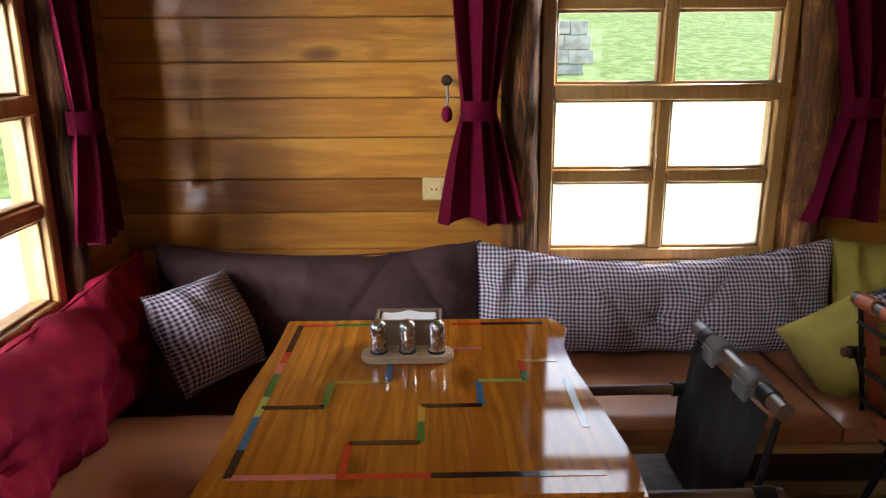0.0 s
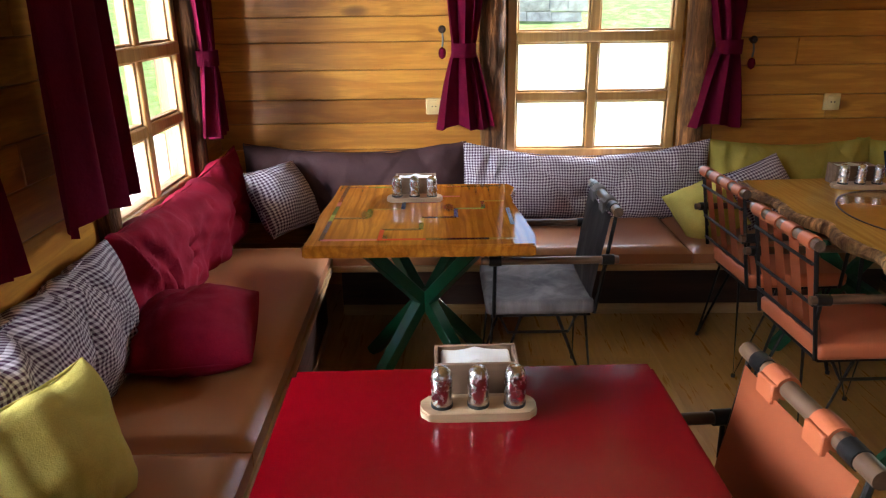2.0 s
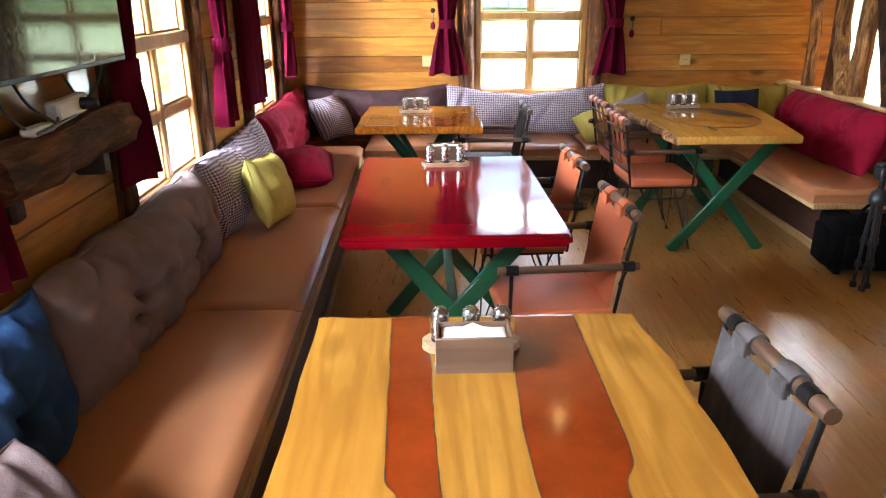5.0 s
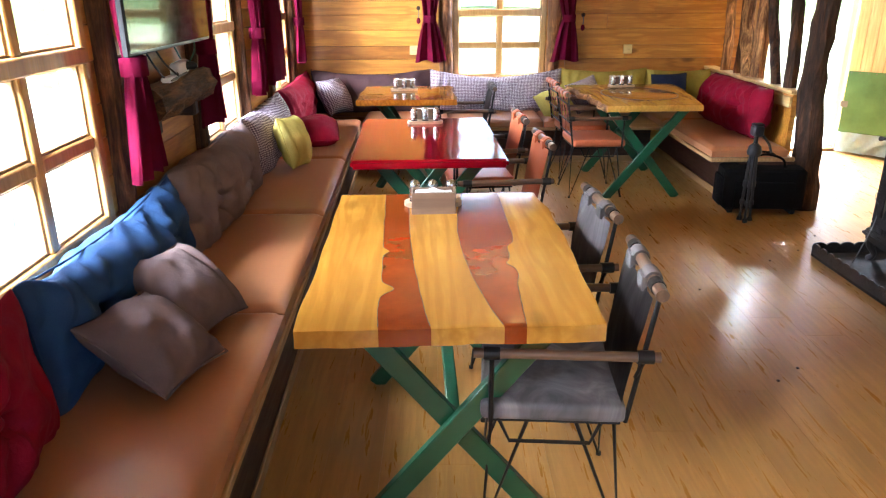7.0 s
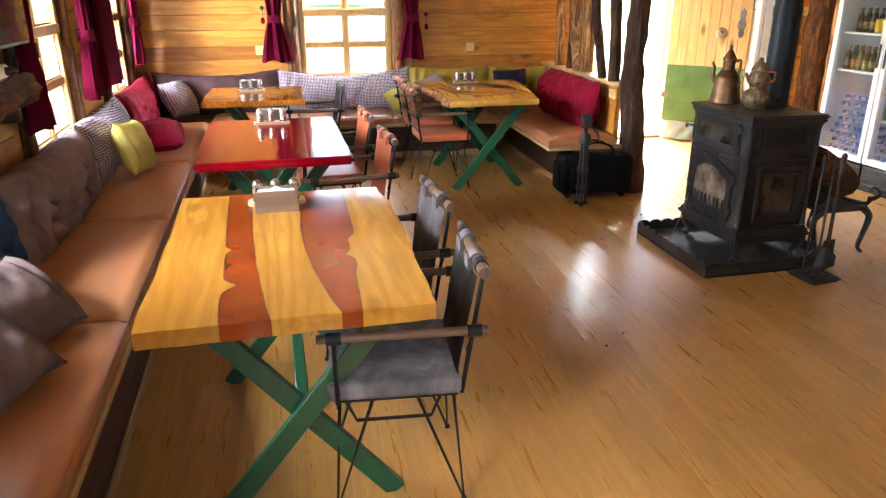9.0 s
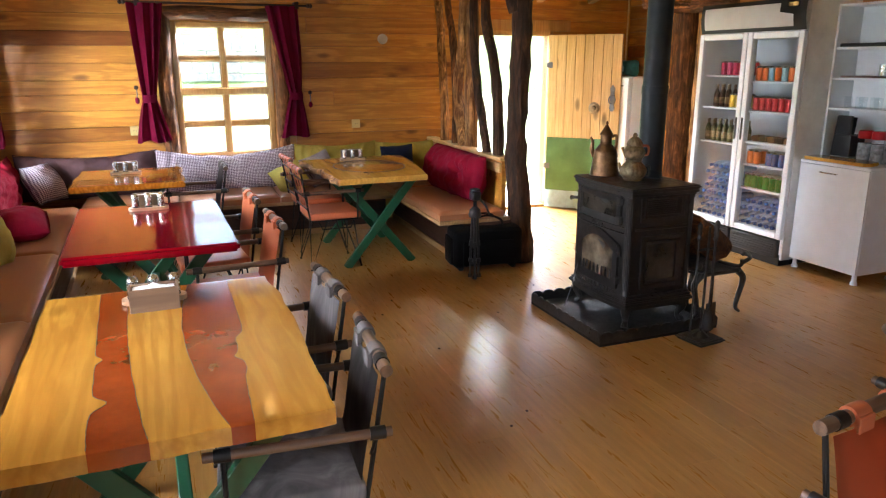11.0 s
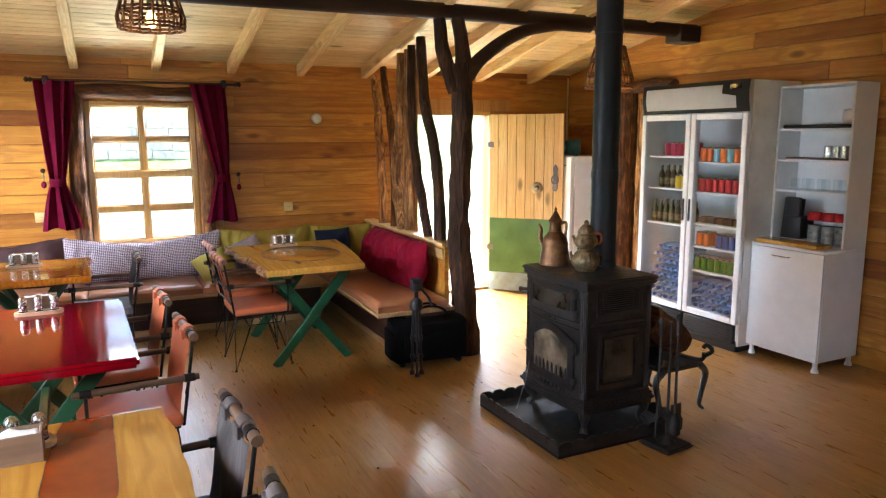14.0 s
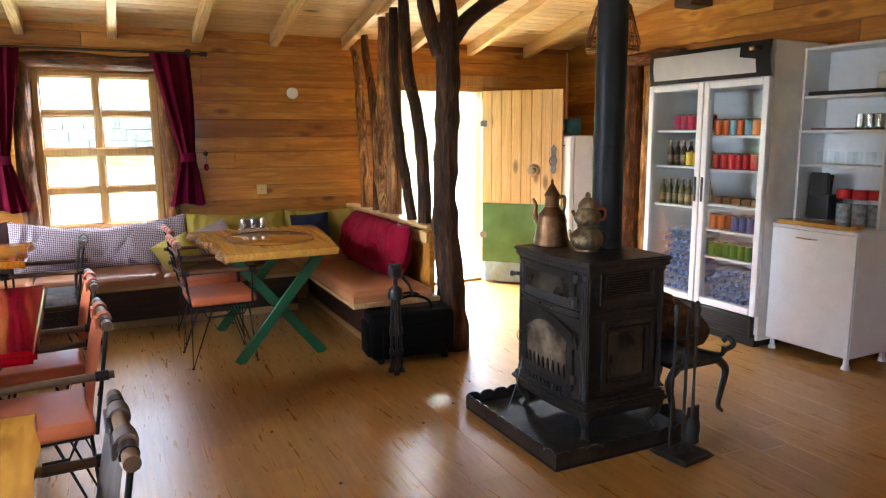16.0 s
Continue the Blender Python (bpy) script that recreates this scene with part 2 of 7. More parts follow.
HONEY, AMBER, REDDISH = (0.76, 0.385, 0.060), (0.50, 0.195, 0.024), (0.30, 0.14, 0.085)
M = {
    "board": wood("wall_board_wood", HONEY, AMBER, "x", 0.30, 0.3, 0.8, REDDISH, knots=0.85, pores=0.32),
    "backing": wood("wall_backing_wood", (0.30, 0.15, 0.05), (0.15, 0.06, 0.02)),
    "plank": wood("floor_laminate", (0.47, 0.250, 0.066), (0.37, 0.182, 0.042), "y", 0.25, 0.0, 0.3, spec=0.8, knots=0.0, bump=0.04, figure=0.25, rings=5, swirl=17.0, pores=0.0),
    "ceil": wood("ceiling_pine", (0.88, 0.69, 0.38), (0.74, 0.51, 0.22), "x", 0.5, 0.0, 0.55, knots=1.0, figure=0.45, island=True, pores=0.3),
    "rafter": wood("rafter_pine", (0.82, 0.60, 0.28), (0.68, 0.44, 0.16), "y", 0.45, 0.0, 0.3, knots=0.7),
    "frame": wood("window_frame_wood", (0.56, 0.33, 0.105), (0.40, 0.205, 0.055), "z", 0.35, 0.3, 0.2, knots=0.0, figure=0.2),
    "pale": wood("door_pine", (0.86, 0.66, 0.33), (0.70, 0.46, 0.18), "z", 0.5, 0.0, 0.35, knots=0.95, figure=0.3),
    "bark": bark("log_bark", (0.21, 0.085, 0.028), (0.042, 0.016, 0.007)),
    "barkx": bark("log_bark_level", (0.21, 0.085, 0.028), (0.042, 0.016, 0.007), "x"),
    "barky": bark("log_bark_deep", (0.21, 0.085, 0.028), (0.042, 0.016, 0.007), "y"),
    "branch": bark("peeled_branch", (0.52, 0.27, 0.10), (0.12, 0.048, 0.018)),
    "honey_log": bark("peeled_honey_log", (0.36, 0.155, 0.050), (0.075, 0.028, 0.010)),
    "trunk": bark("dark_trunk", (0.085, 0.036, 0.016), (0.018, 0.008, 0.005)),
    "dark": wood("dark_beam_wood", (0.060, 0.028, 0.014), (0.028, 0.012, 0.007), "x", 0.5, 0.0, 0.3, knots=0.2),
    "stain": wood("dark_stained_panel", (0.085, 0.030, 0.014), (0.040, 0.014, 0.008), "x", 0.5, 0.0, 0.3, knots=0.3),
    "edge": wood("seat_edge_wood", (0.55, 0.36, 0.18), (0.38, 0.22, 0.09), "x", 0.45, 0.0, 0.3, knots=0.3),
    "wine": cloth("wine_curtain", (0.18, 0.005, 0.036)),
    "red": cloth("crimson_canvas", (0.20, 0.004, 0.020)),
    "plum": cloth("plum_brown_canvas", (0.068, 0.036, 0.038)),
    # one taupe cloth, light put into its colour: brighter for cushion, dimmer for pillows
    "taupe": cloth("taupe_canvas", (0.205, 0.150, 0.140)),
    "mocha": cloth("taupe_canvas_shade", (0.125, 0.088, 0.086)),
    "blue": cloth("denim_blue_canvas", (0.022, 0.055, 0.14)),
    "navy": cloth("navy_canvas", (0.015, 0.020, 0.045)),
    "yellow": cloth("lime_yellow_canvas", (0.48, 0.41, 0.10)),
    "olive": cloth("olive_canvas", (0.34, 0.27, 0.055)),
    "check": gingham("gingham_cloth", (0.58, 0.53, 0.58), (0.060, 0.026, 0.055), 0.0140),
    "seat": leather("tan_leather", (0.37, 0.155, 0.066), 0.31, 0.55),
    "orange": leather("orange_leather", (0.44, 0.115, 0.045), 0.42),
    "greysuede": suede("grey_suede", (0.118, 0.104, 0.102)),
    "rod": paint("black_iron_rod", (0.018, 0.016, 0.016), 0.38, 0.6, 0.3),
    "dowel": wood("chair_dowel_wood", (0.16, 0.085, 0.045), (0.085, 0.042, 0.022), "x", 0.4, 0.0, 0.3, knots=0),
    "dowely": wood("chair_bar_wood", (0.20, 0.12, 0.075), (0.10, 0.055, 0.032), "y", 0.3, 0.3, 0.3, knots=0),
    "green": paint("green_enamel", (0.006, 0.062, 0.026), 0.3, 0.0, 0.25, 0.1, 0.3),
    "redtop": lacquer("red_lacquer", (0.20, 0.001, 0.006), 0.085),
    "oaktop": wood("varnished_oak", (0.56, 0.215, 0.020), (0.27, 0.078, 0.007), "y", 0.05, 0.0, 0.1, spec=0.45, dull=0.02, knots=0.7, bump=0.02, figure=0.5, rings=7, swirl=12.0, pores=0.25),
    "yewtop": wood("varnished_slab_wood", (0.56, 0.29, 0.044), (0.39, 0.165, 0.020), "y", 0.09, 0.0, 0.3, dull=0.03, knots=0.45, grain=0.55, bump=0.03, figure=0.42, rings=4, swirl=19.0, pores=0.08),
    "pinetop": wood("varnished_pine", (0.70, 0.41, 0.085), (0.54, 0.28, 0.048), "y", 0.08, 0.0, 0.1, dull=0.03, knots=0.7, bump=0.04, figure=0.38, rings=8, swirl=14.0),
    "resin": paint("amber_resin", (0.22, 0.030, 0.003), 0.08, 0.0, 0.35, 0.03, 0.3, 5),
    "disc": paint("honey_resin_disc", (0.52, 0.24, 0.035), 0.12, 0.0, 0.2, 0.03, 0.8, 6),
    "chrome": paint("brushed_steel", (0.58, 0.57, 0.56), 0.17, 1.0, 0.03, 0.0),
    "castiron": dusty("cast_iron", (0.012, 0.0105, 0.010), (0.16, 0.135, 0.115), 0.42, 0.26),
    "ash": dusty("ashy_iron_plate", (0.014, 0.012, 0.011), (0.12, 0.105, 0.095), 0.40, 0.55, 0.25),
    "pipe": paint("dark_flue_pipe", (0.022, 0.026, 0.033), 0.4, 0.5, 0.25, 0.1),
    # pale colour stands for window light seen through the clear fire door
    "ember": paint("lit_through_door_glass", (0.24, 0.19, 0.13), 0.12, 0.0, 0.75, 0.05, 0.3, 8),
    "soot": paint("sooted_glass", (0.060, 0.048, 0.036), 0.15, 0.0, 0.8, 0.05, 0.3, 7),
    "copper": paint("aged_copper", (0.21, 0.115, 0.060), 0.34, 1.0, 0.45, 0.5, scale=22),
    "brass": paint("tarnished_brass", (0.32, 0.25, 0.155), 0.32, 1.0, 0.5, 0.8, scale=40),
    "white": paint("white_laminate", (0.74, 0.77, 0.82), 0.35, 0.0, 0.05, 0.03),
    "whitemark": paint("scuffed_white_panel", (0.78, 0.78, 0.78), 0.4, 0.0, 0.16, 0.05, scale=5),
    "blackplastic": paint("black_plastic", (0.015, 0.015, 0.017), 0.35, 0.0, 0.2, 0.05),
    "bag": cloth("black_nylon", (0.003, 0.003, 0.0035), fade=0.6),
    "rubber": paint("black_rubber", (0.012, 0.012, 0.012), 0.6),
    "cream": paint("cream_plastic", (0.68, 0.52, 0.24), 0.35, 0.0, 0.06, 0.02),
    "paper": paint("white_paper", (0.80, 0.80, 0.80), 0.7, 0.0, 0.05, 0.1),
    "plywood": wood("pale_plywood", (0.60, 0.43, 0.27), (0.50, 0.33, 0.19), "x", 0.5, 0.0, 0.2, knots=0),
    "walnut": wood("walnut_ply", (0.30, 0.19, 0.12), (0.21, 0.125, 0.075), "x", 0.5, 0.0, 0.2, knots=0),
    "glass": glass("window_glass"),
    "fridgeglass": glass("fridge_glass", (0.93, 0.96, 0.97)),
    "screen": paint("tv_screen", (0.006, 0.006, 0.007), 0.0, 0.0, 0.1, 0.0, 0.0),
    "greenpanel": paint("green_sheet_metal", (0.10, 0.22, 0.085), 0.32, 0.2, 0.3, 0.1, scale=4),
    "flap": paint("pale_blue_plastic", (0.60, 0.77, 0.80), 0.3, 0.0, 0.15, 0.3, scale=20),
    "stone": paint("rough_stone", (0.44, 0.42, 0.38), 0.85, 0.0, 0.45, 0.9, scale=6),
    # mottled pale tone in place of highlights on clear jars
    "jar_glint": paint("pale_jar_glint", (0.34, 0.35, 0.37), 0.3, 0.0, 0.7, 0.5, scale=30),
    "grey": paint("grey_metal", (0.20, 0.20, 0.21), 0.35, 0.8, 0.2, 0.1),
}


# ---- building helpers ----
def link_mesh(name, bm, material, smooth=True):
    me = bpy.data.meshes.new(name)
    bmesh.ops.recalc_face_normals(bm, faces=bm.faces)
    bm.to_mesh(me)
    bm.free()
    for m in material if isinstance(material, (list, tuple)) else (material,):
        me.materials.append(m)
    if smooth:
        me.shade_smooth()
        me.set_sharp_from_angle(angle=radians(38))
    return new(name, me)


def part(name, bm, material, parent, label=""):
    ob = link_mesh(name, bm, material)
    ob.parent = parent
    return tagged(ob, label)


def thing(name, m=None, label="", category="", group="", kind=""):
    ob = new(name)
    ob.empty_display_size = 0.1
    ob.matrix_world = m or Matrix()
    return tagged(ob, label, category, group, kind)


def solo(name, bm, material, m=None, label="", category="", group="", kind=""):
    ob = link_mesh(name, bm, material)
    ob.matrix_world = m or Matrix()
    return tagged(ob, label, category, group, kind)


def box(lo, hi, bevel=0.0, bm=None, seg=1, m=None, mat=0):
    """A box between two corners, with its edges taken off."""
    bm = bm or bmesh.new()
    lo, hi = Vector(lo), Vector(hi)
    made = bmesh.ops.create_cube(bm, size=1.0, matrix=Matrix.LocRotScale((lo + hi) / 2, None, hi - lo))["verts"]
    faces = {f for v in made for f in v.link_faces}
    for f in faces:
        f.material_index = mat
    if bevel:
        edges = list({e for v in made for e in v.link_edges})
        got = bmesh.ops.bevel(bm, geom=edges, offset=bevel, segments=seg, affect="EDGES", profile=0.6)
        made = list({v for f in got["faces"] for v in f.verts} | {v for v in made if v.is_valid})
        for f in got["faces"]:
            f.material_index = mat
    if m is not None:
        bmesh.ops.transform(bm, matrix=m, verts=made)
    return bm


def tube(points, radius, sides=8, bm=None, cap=True, rough=0.0, mat=0):
    """A round bar along points; radius is one number or one for each point."""
    bm = bm or bmesh.new()
    pts = [Vector(p) for p in points]
    rad = radius if isinstance(radius, (list, tuple)) else [radius] * len(pts)
    rings, side = [], None
    for i, p in enumerate(pts):
        d = (pts[min(i + 1, len(pts) - 1)] - pts[max(i - 1, 0)]).normalized()
        if side is None:
            side = d.orthogonal().normalized()
        side = (side - d * side.dot(d)).normalized()
        up = d.cross(side)
        ring = []
        for k in range(sides):
            a = 2 * math.pi * k / sides
            w = side * math.cos(a) + up * math.sin(a)
            r = rad[i]
            if rough:
                r *= 1 + rough * noise.noise((p + w * 0.2) * 7.0) + rough * 0.6 * noise.noise((p * 3 + w * 1.1) * 3.0)
            ring.append(bm.verts.new(p + w * r))
        rings.append(ring)
    for a, b in zip(rings, rings[1:]):
        for k in range(sides):
            f = bm.faces.new((a[k], a[(k + 1) % sides], b[(k + 1) % sides], b[k]))
            f.material_index = mat
    if cap:
        for f in (bm.faces.new(rings[0][::-1]), bm.faces.new(rings[-1])):
            f.material_index = mat
    return bm


def curve(points, steps=6):
    """A smooth line through points."""
    p = [Vector(q) for q in points]
    p = [2 * p[0] - p[1]] + p + [2 * p[-1] - p[-2]]
    out = []
    for i in range(1, len(p) - 2):
        for k in range(steps):
            t = k / steps
            a, b, c, d = p[i - 1], p[i], p[i + 1], p[i + 2]
            out.append(0.5 * (2 * b + (c - a) * t + (2 * a - 5 * b + 4 * c - d) * t * t + (3 * b - a - 3 * c + d) * t ** 3))
    return out + [p[-2]]


def lathe(profile, sides=20, bm=None, at=(0, 0, 0), mat=0):
    """A turned body: (radius, height) pairs about z."""
    bm = bm or bmesh.new()
    at = Vector(at)
    rings = []
    for r, z in profile:
        rings.append([bm.verts.new(at + Vector((r * math.cos(2 * math.pi * k / sides), r * math.sin(2 * math.pi * k / sides), z))) for k in range(sides)])
    for a, b in zip(rings, rings[1:]):
        for k in range(sides):
            bm.faces.new((a[k], a[(k + 1) % sides], b[(k + 1) % sides], b[k])).material_index = mat
    bm.faces.new(rings[0][::-1]).material_index = mat
    bm.faces.new(rings[-1]).material_index = mat
    return bm


def prism(outline, z0, z1, bevel=0.0, bm=None, seg=2, mat=0):
    """An upright block over a plan outline."""
    bm = bm or bmesh.new()
    lo = [bm.verts.new((x, y, z0)) for x, y in outline]
    hi = [bm.verts.new((x, y, z1)) for x, y in outline]
    n = len(lo)
    top = bm.faces.new(hi)
    faces = [top, bm.faces.new(lo[::-1])]
    for k in range(n):
        faces.append(bm.faces.new((lo[k], lo[(k + 1) % n], hi[(k + 1) % n], hi[k])))
    for f in faces:
        f.material_index = mat
    if bevel:
        bmesh.ops.bevel(bm, geom=[e for f in faces[:2] for e in f.edges], offset=bevel, segments=seg, affect="EDGES")
    return bm


def log(a, b, radius, sides=14, rough=0.16, bend=0.03, seed=0, taper=1.0):
    """An uneven log from a to b."""
    a, b = Vector(a), Vector(b)
    n = max(6, int((b - a).length / 0.09))
    pts, rad = [], []
    for i in range(n + 1):
        t = i / n
        w = Vector((noise.noise((seed * 3.1, t * 2.3, 0)), noise.noise((seed * 5.7, t * 2.1, 4)), noise.noise((seed, t * 2, 9))))
        pts.append(a.lerp(b, t) + w * bend)
        rad.append(radius * (1 + (taper - 1) * t) * (1 + 0.1 * noise.noise((seed * 2.2, t * 6, 1))))
    return tube(pts, rad, sides, rough=rough)


# ---- the shell of the room ----
NORTH = 2.85
WEST = pose(-0.865, 0, 0, 0, 0, 2.0)
EAST = pose(5.575, 0, 0, 0, 0, 2.0)
SOUTH_Y, RIDGE_Y, EAVE, SLOPE = -6.3, -1.72, 2.335, 0.2
BOARD = 0.02


def roof_z(y):
    return EAVE + SLOPE * (min(NORTH - y, y - (2 * RIDGE_Y - NORTH)))


def panels(u0, u1, z0, z1, holes):
    """The rectangles that are left of a wall when its openings (u0, u1, z0, z1) are cut."""
    us = sorted({u0, u1, *[h[0] for h in holes], *[h[1] for h in holes]})
    out = []
    for a, b in zip(us, us[1:]):
        zs, at = [], z0
        for h in sorted((h for h in holes if h[0] < b - 1e-6 and h[1] > a + 1e-6), key=lambda h: h[2]):
            if h[2] > at:
                zs.append((at, h[2]))
            at = h[3]
        if at < z1:
            zs.append((at, z1))
        out += [(a, b, c, d) for c, d in zs]
    return out


def wall(name, m, u0, u1, top, holes, label, seed, boards=True, stretch=(2.0, 3.4), gable=0):
    """A wall in the plane x-z of m, its room side towards -y: backing with openings, and horizontal boards on it; a gable follows the roof."""

    def ends(z):
        k = max(0.0, z - EAVE) / SLOPE
        lo, hi = (2 * RIDGE_Y - NORTH + k, NORTH - k) if gable > 0 else (k - NORTH, NORTH - 2 * RIDGE_Y - k)
        return (max(u0, lo), min(u1, hi)) if gable and z > EAVE else (u0, u1)
    bm = bmesh.new()
    for a, b, c, d in panels(u0, u1, -0.1, EAVE if gable else top, holes):
        box((a, BOARD, c), (b, 0.11, d), bm=bm)
    if gable:
        (a, b), (c, d) = ends(EAVE + 0.0001), ends(top)
        q = [(a, EAVE), (b, EAVE), (b, EAVE + 0.08), (d, top + 0.08), (c, top + 0.08), (a, EAVE + 0.08)]
        lo, hi = [bm.verts.new((x, BOARD, z)) for x, z in q], [bm.verts.new((x, 0.11, z)) for x, z in q]
        bm.faces.new(lo), bm.faces.new(hi[::-1])
        for k in range(6):
            bm.faces.new((lo[k], lo[(k + 1) % 6], hi[(k + 1) % 6], hi[k]))
    w = solo(name, bm, M["backing"], m, label, "wall", kind="structure")
    if not boards:
        return w
    rnd = random.Random(seed)
    z = 0.0
    while z < top - 0.02:
        h = min(rnd.choice((0.105, 0.115, 0.125, 0.14, 0.15)), top - z)
        u, last = ends(z)
        while u < last - 0.01:
            v = min(u + rnd.uniform(*stretch), last)
            if last - v < 0.5:
                v = last
            for a, b, c, d in panels(u, v, z, z + h, [q for q in holes if q[0] < v and q[1] > u and q[2] < z + h - 0.001 and q[3] > z + 0.001] and [(max(q[0], u), min(q[1], v), max(q[2], z), min(q[3], z + h)) for q in holes if q[0] < v and q[1] > u and q[2] < z + h - 0.001 and q[3] > z + 0.001]):
                if b - a < 0.03 or d - c < 0.015:
                    continue
                piece = new("board", board_mesh(b - a - 0.0015, d - c - 0.002))
                piece.parent = w
                piece.location = ((a + b) / 2, rnd.uniform(0.0, 0.004), (c + d) / 2)
            u = v
        z += h
    return w


board_kinds = {}


def board_mesh(length, height):
    key = (round(length, 3), round(height, 3))
    if key not in board_kinds:
        me = bpy.data.meshes.new("board")
        x, z, c = length / 2, height / 2, 0.004
        v = [(-x, BOARD, -z), (x, BOARD, -z), (x, BOARD, z), (-x, BOARD, z), (-x, c, -z), (x, c, -z), (x, c, z), (-x, c, z), (-x + c, 0, -z + c), (x - c, 0, -z + c), (x - c, 0, z - c), (-x + c, 0, z - c)]
        f = [(8, 9, 10, 11)] + [(4 + i, 4 + (i + 1) % 4, 8 + (i + 1) % 4, 8 + i) for i in range(4)] + [(i, (i + 1) % 4, 4 + (i + 1) % 4, 4 + i) for i in range(4)]
        me.from_pydata(v, [], f)
        me.materials.append(M["board"])
        board_kinds[key] = me
    return board_kinds[key]


WIN_H = (0.735, 1.975)
N_WIN = (0.565, 1.455)
# the fourth is out of view, added to light the bench
W_WINS = [(1.45, 2.34), (-0.485, 0.405), (-2.61, -1.72), (-4.75, -3.86)]
# out of view, added to let light in behind the walk
S_WINS = [(-1.045, -0.155), (-2.845, -1.955)]
DOOR = (3.50, 4.44)
north_m = pose(0, NORTH, 0)
# west: local u runs along -y of the WEST frame mirrored so that the room side is -y
west_m = WEST @ pose(0, 0, 0, 0, 0, 90)
east_m = EAST @ pose(0, 0, 0, 0, 0, -90)

wall("wall_north", north_m, -1.15, 5.65, EAVE + 0.05, [(N_WIN[0], N_WIN[1], *WIN_H), (DOOR[0], DOOR[1], -0.1, 1.93)], "honey-coloured varnished plank wall with a window and the entrance", 3)
wall("wall_west", west_m, SOUTH_Y - 0.2, NORTH + 0.1, 3.24, [(a, b, *WIN_H) for a, b in W_WINS], "honey-coloured varnished plank wall behind the long bench", 8, gable=1)
wall("wall_east", east_m, -NORTH - 0.05, -SOUTH_Y + 0.2, 3.24, [], "honey-coloured varnished plank wall behind the fridges", 5, stretch=(2.2, 3.6), gable=-1)
wall("wall_south", pose(0, SOUTH_Y, 0, 0, 0, 180), -5.9, 0.9, EAVE + 0.05, [(a, b, *WIN_H) for a, b in S_WINS], "plain plank wall behind the walk", 6, boards=False)

# ceiling: one mesh of narrow boards on both slopes
bm = bmesh.new()
run = math.hypot(1, SLOPE)
for side in (0, 1):
    y = NORTH + 0.14 if side == 0 else 2 * RIDGE_Y - NORTH - 0.14
    step = -0.088 if side == 0 else 0.088
    while (y - RIDGE_Y) * (1 if side == 0 else -1) > 0:
        a, b = y, y + step * 0.90
        za, zb = roof_z(a), roof_z(b)
        ring = [(-1.3, a, za), (-1.3, b, zb), (6.0, b, zb), (6.0, a, za)]
        lo = [bm.verts.new(p) for p in ring]
        hi = [bm.verts.new((p[0], p[1], p[2] + 0.02)) for p in ring]
        bm.faces.new(lo), bm.faces.new(hi[::-1])
        for k in range(4):
            bm.faces.new((lo[k], lo[(k + 1) % 4], hi[(k + 1) % 4], hi[k]))
        y += step
    a, b = (NORTH + 0.16, RIDGE_Y) if side == 0 else (2 * RIDGE_Y - NORTH - 0.16, RIDGE_Y)
    lo = [bm.verts.new(p) for p in ((-1.3, a, roof_z(a) + 0.019), (6.0, a, roof_z(a) + 0.019), (6.0, b, roof_z(b) + 0.019), (-1.3, b, roof_z(b) + 0.019))]
    hi = [bm.verts.new(v.co + Vector((0, 0, 0.12))) for v in lo]
    bm.faces.new(lo).material_index, bm.faces.new(hi[::-1]).material_index = 1, 1
    for k in range(4):
        bm.faces.new((lo[k], lo[(k + 1) % 4], hi[(k + 1) % 4], hi[k])).material_index = 1
solo("ceiling", bm, (M["ceil"], M["dark"]), None, "sloping ceiling of narrow pale pine boards", "ceiling", kind="structure")

# rafters under both slopes
for side in (0, 1):
    for i in range(9):
        x = -0.11 + 0.632 * i
        y0 = NORTH if side == 0 else 2 * RIDGE_Y - NORTH
        bm = bmesh.new()
        q = [(y0, roof_z(y0) - 0.105), (RIDGE_Y, roof_z(RIDGE_Y) - 0.105), (RIDGE_Y, roof_z(RIDGE_Y) - 0.001), (y0, roof_z(y0) - 0.001)]
        lo = [bm.verts.new((x - 0.034, a, b)) for a, b in q]
        hi = [bm.verts.new((x + 0.034, a, b)) for a, b in q]
        fs = [bm.faces.new(lo), bm.faces.new(hi[::-1])] + [bm.faces.new((lo[k], lo[(k + 1) % 4], hi[(k + 1) % 4], hi[k])) for k in range(4)]
        bmesh.ops.bevel(bm, geom=list(bm.edges), offset=0.005, segments=1, affect="EDGES")
        solo("rafter", bm, M["rafter"], None, "pale squared pine rafter under the ceiling", "rafter", "rafters", "structure")


# floor: backing slab and laminate planks
solo("floor", box((-1.4, SOUTH_Y - 0.2, -0.12), (6.1, NORTH + 0.16, -0.010)), M["backing"], None, "honey-brown oak laminate plank floor", "floor", kind="structure")
floor_ob = bpy.data.objects["floor"]


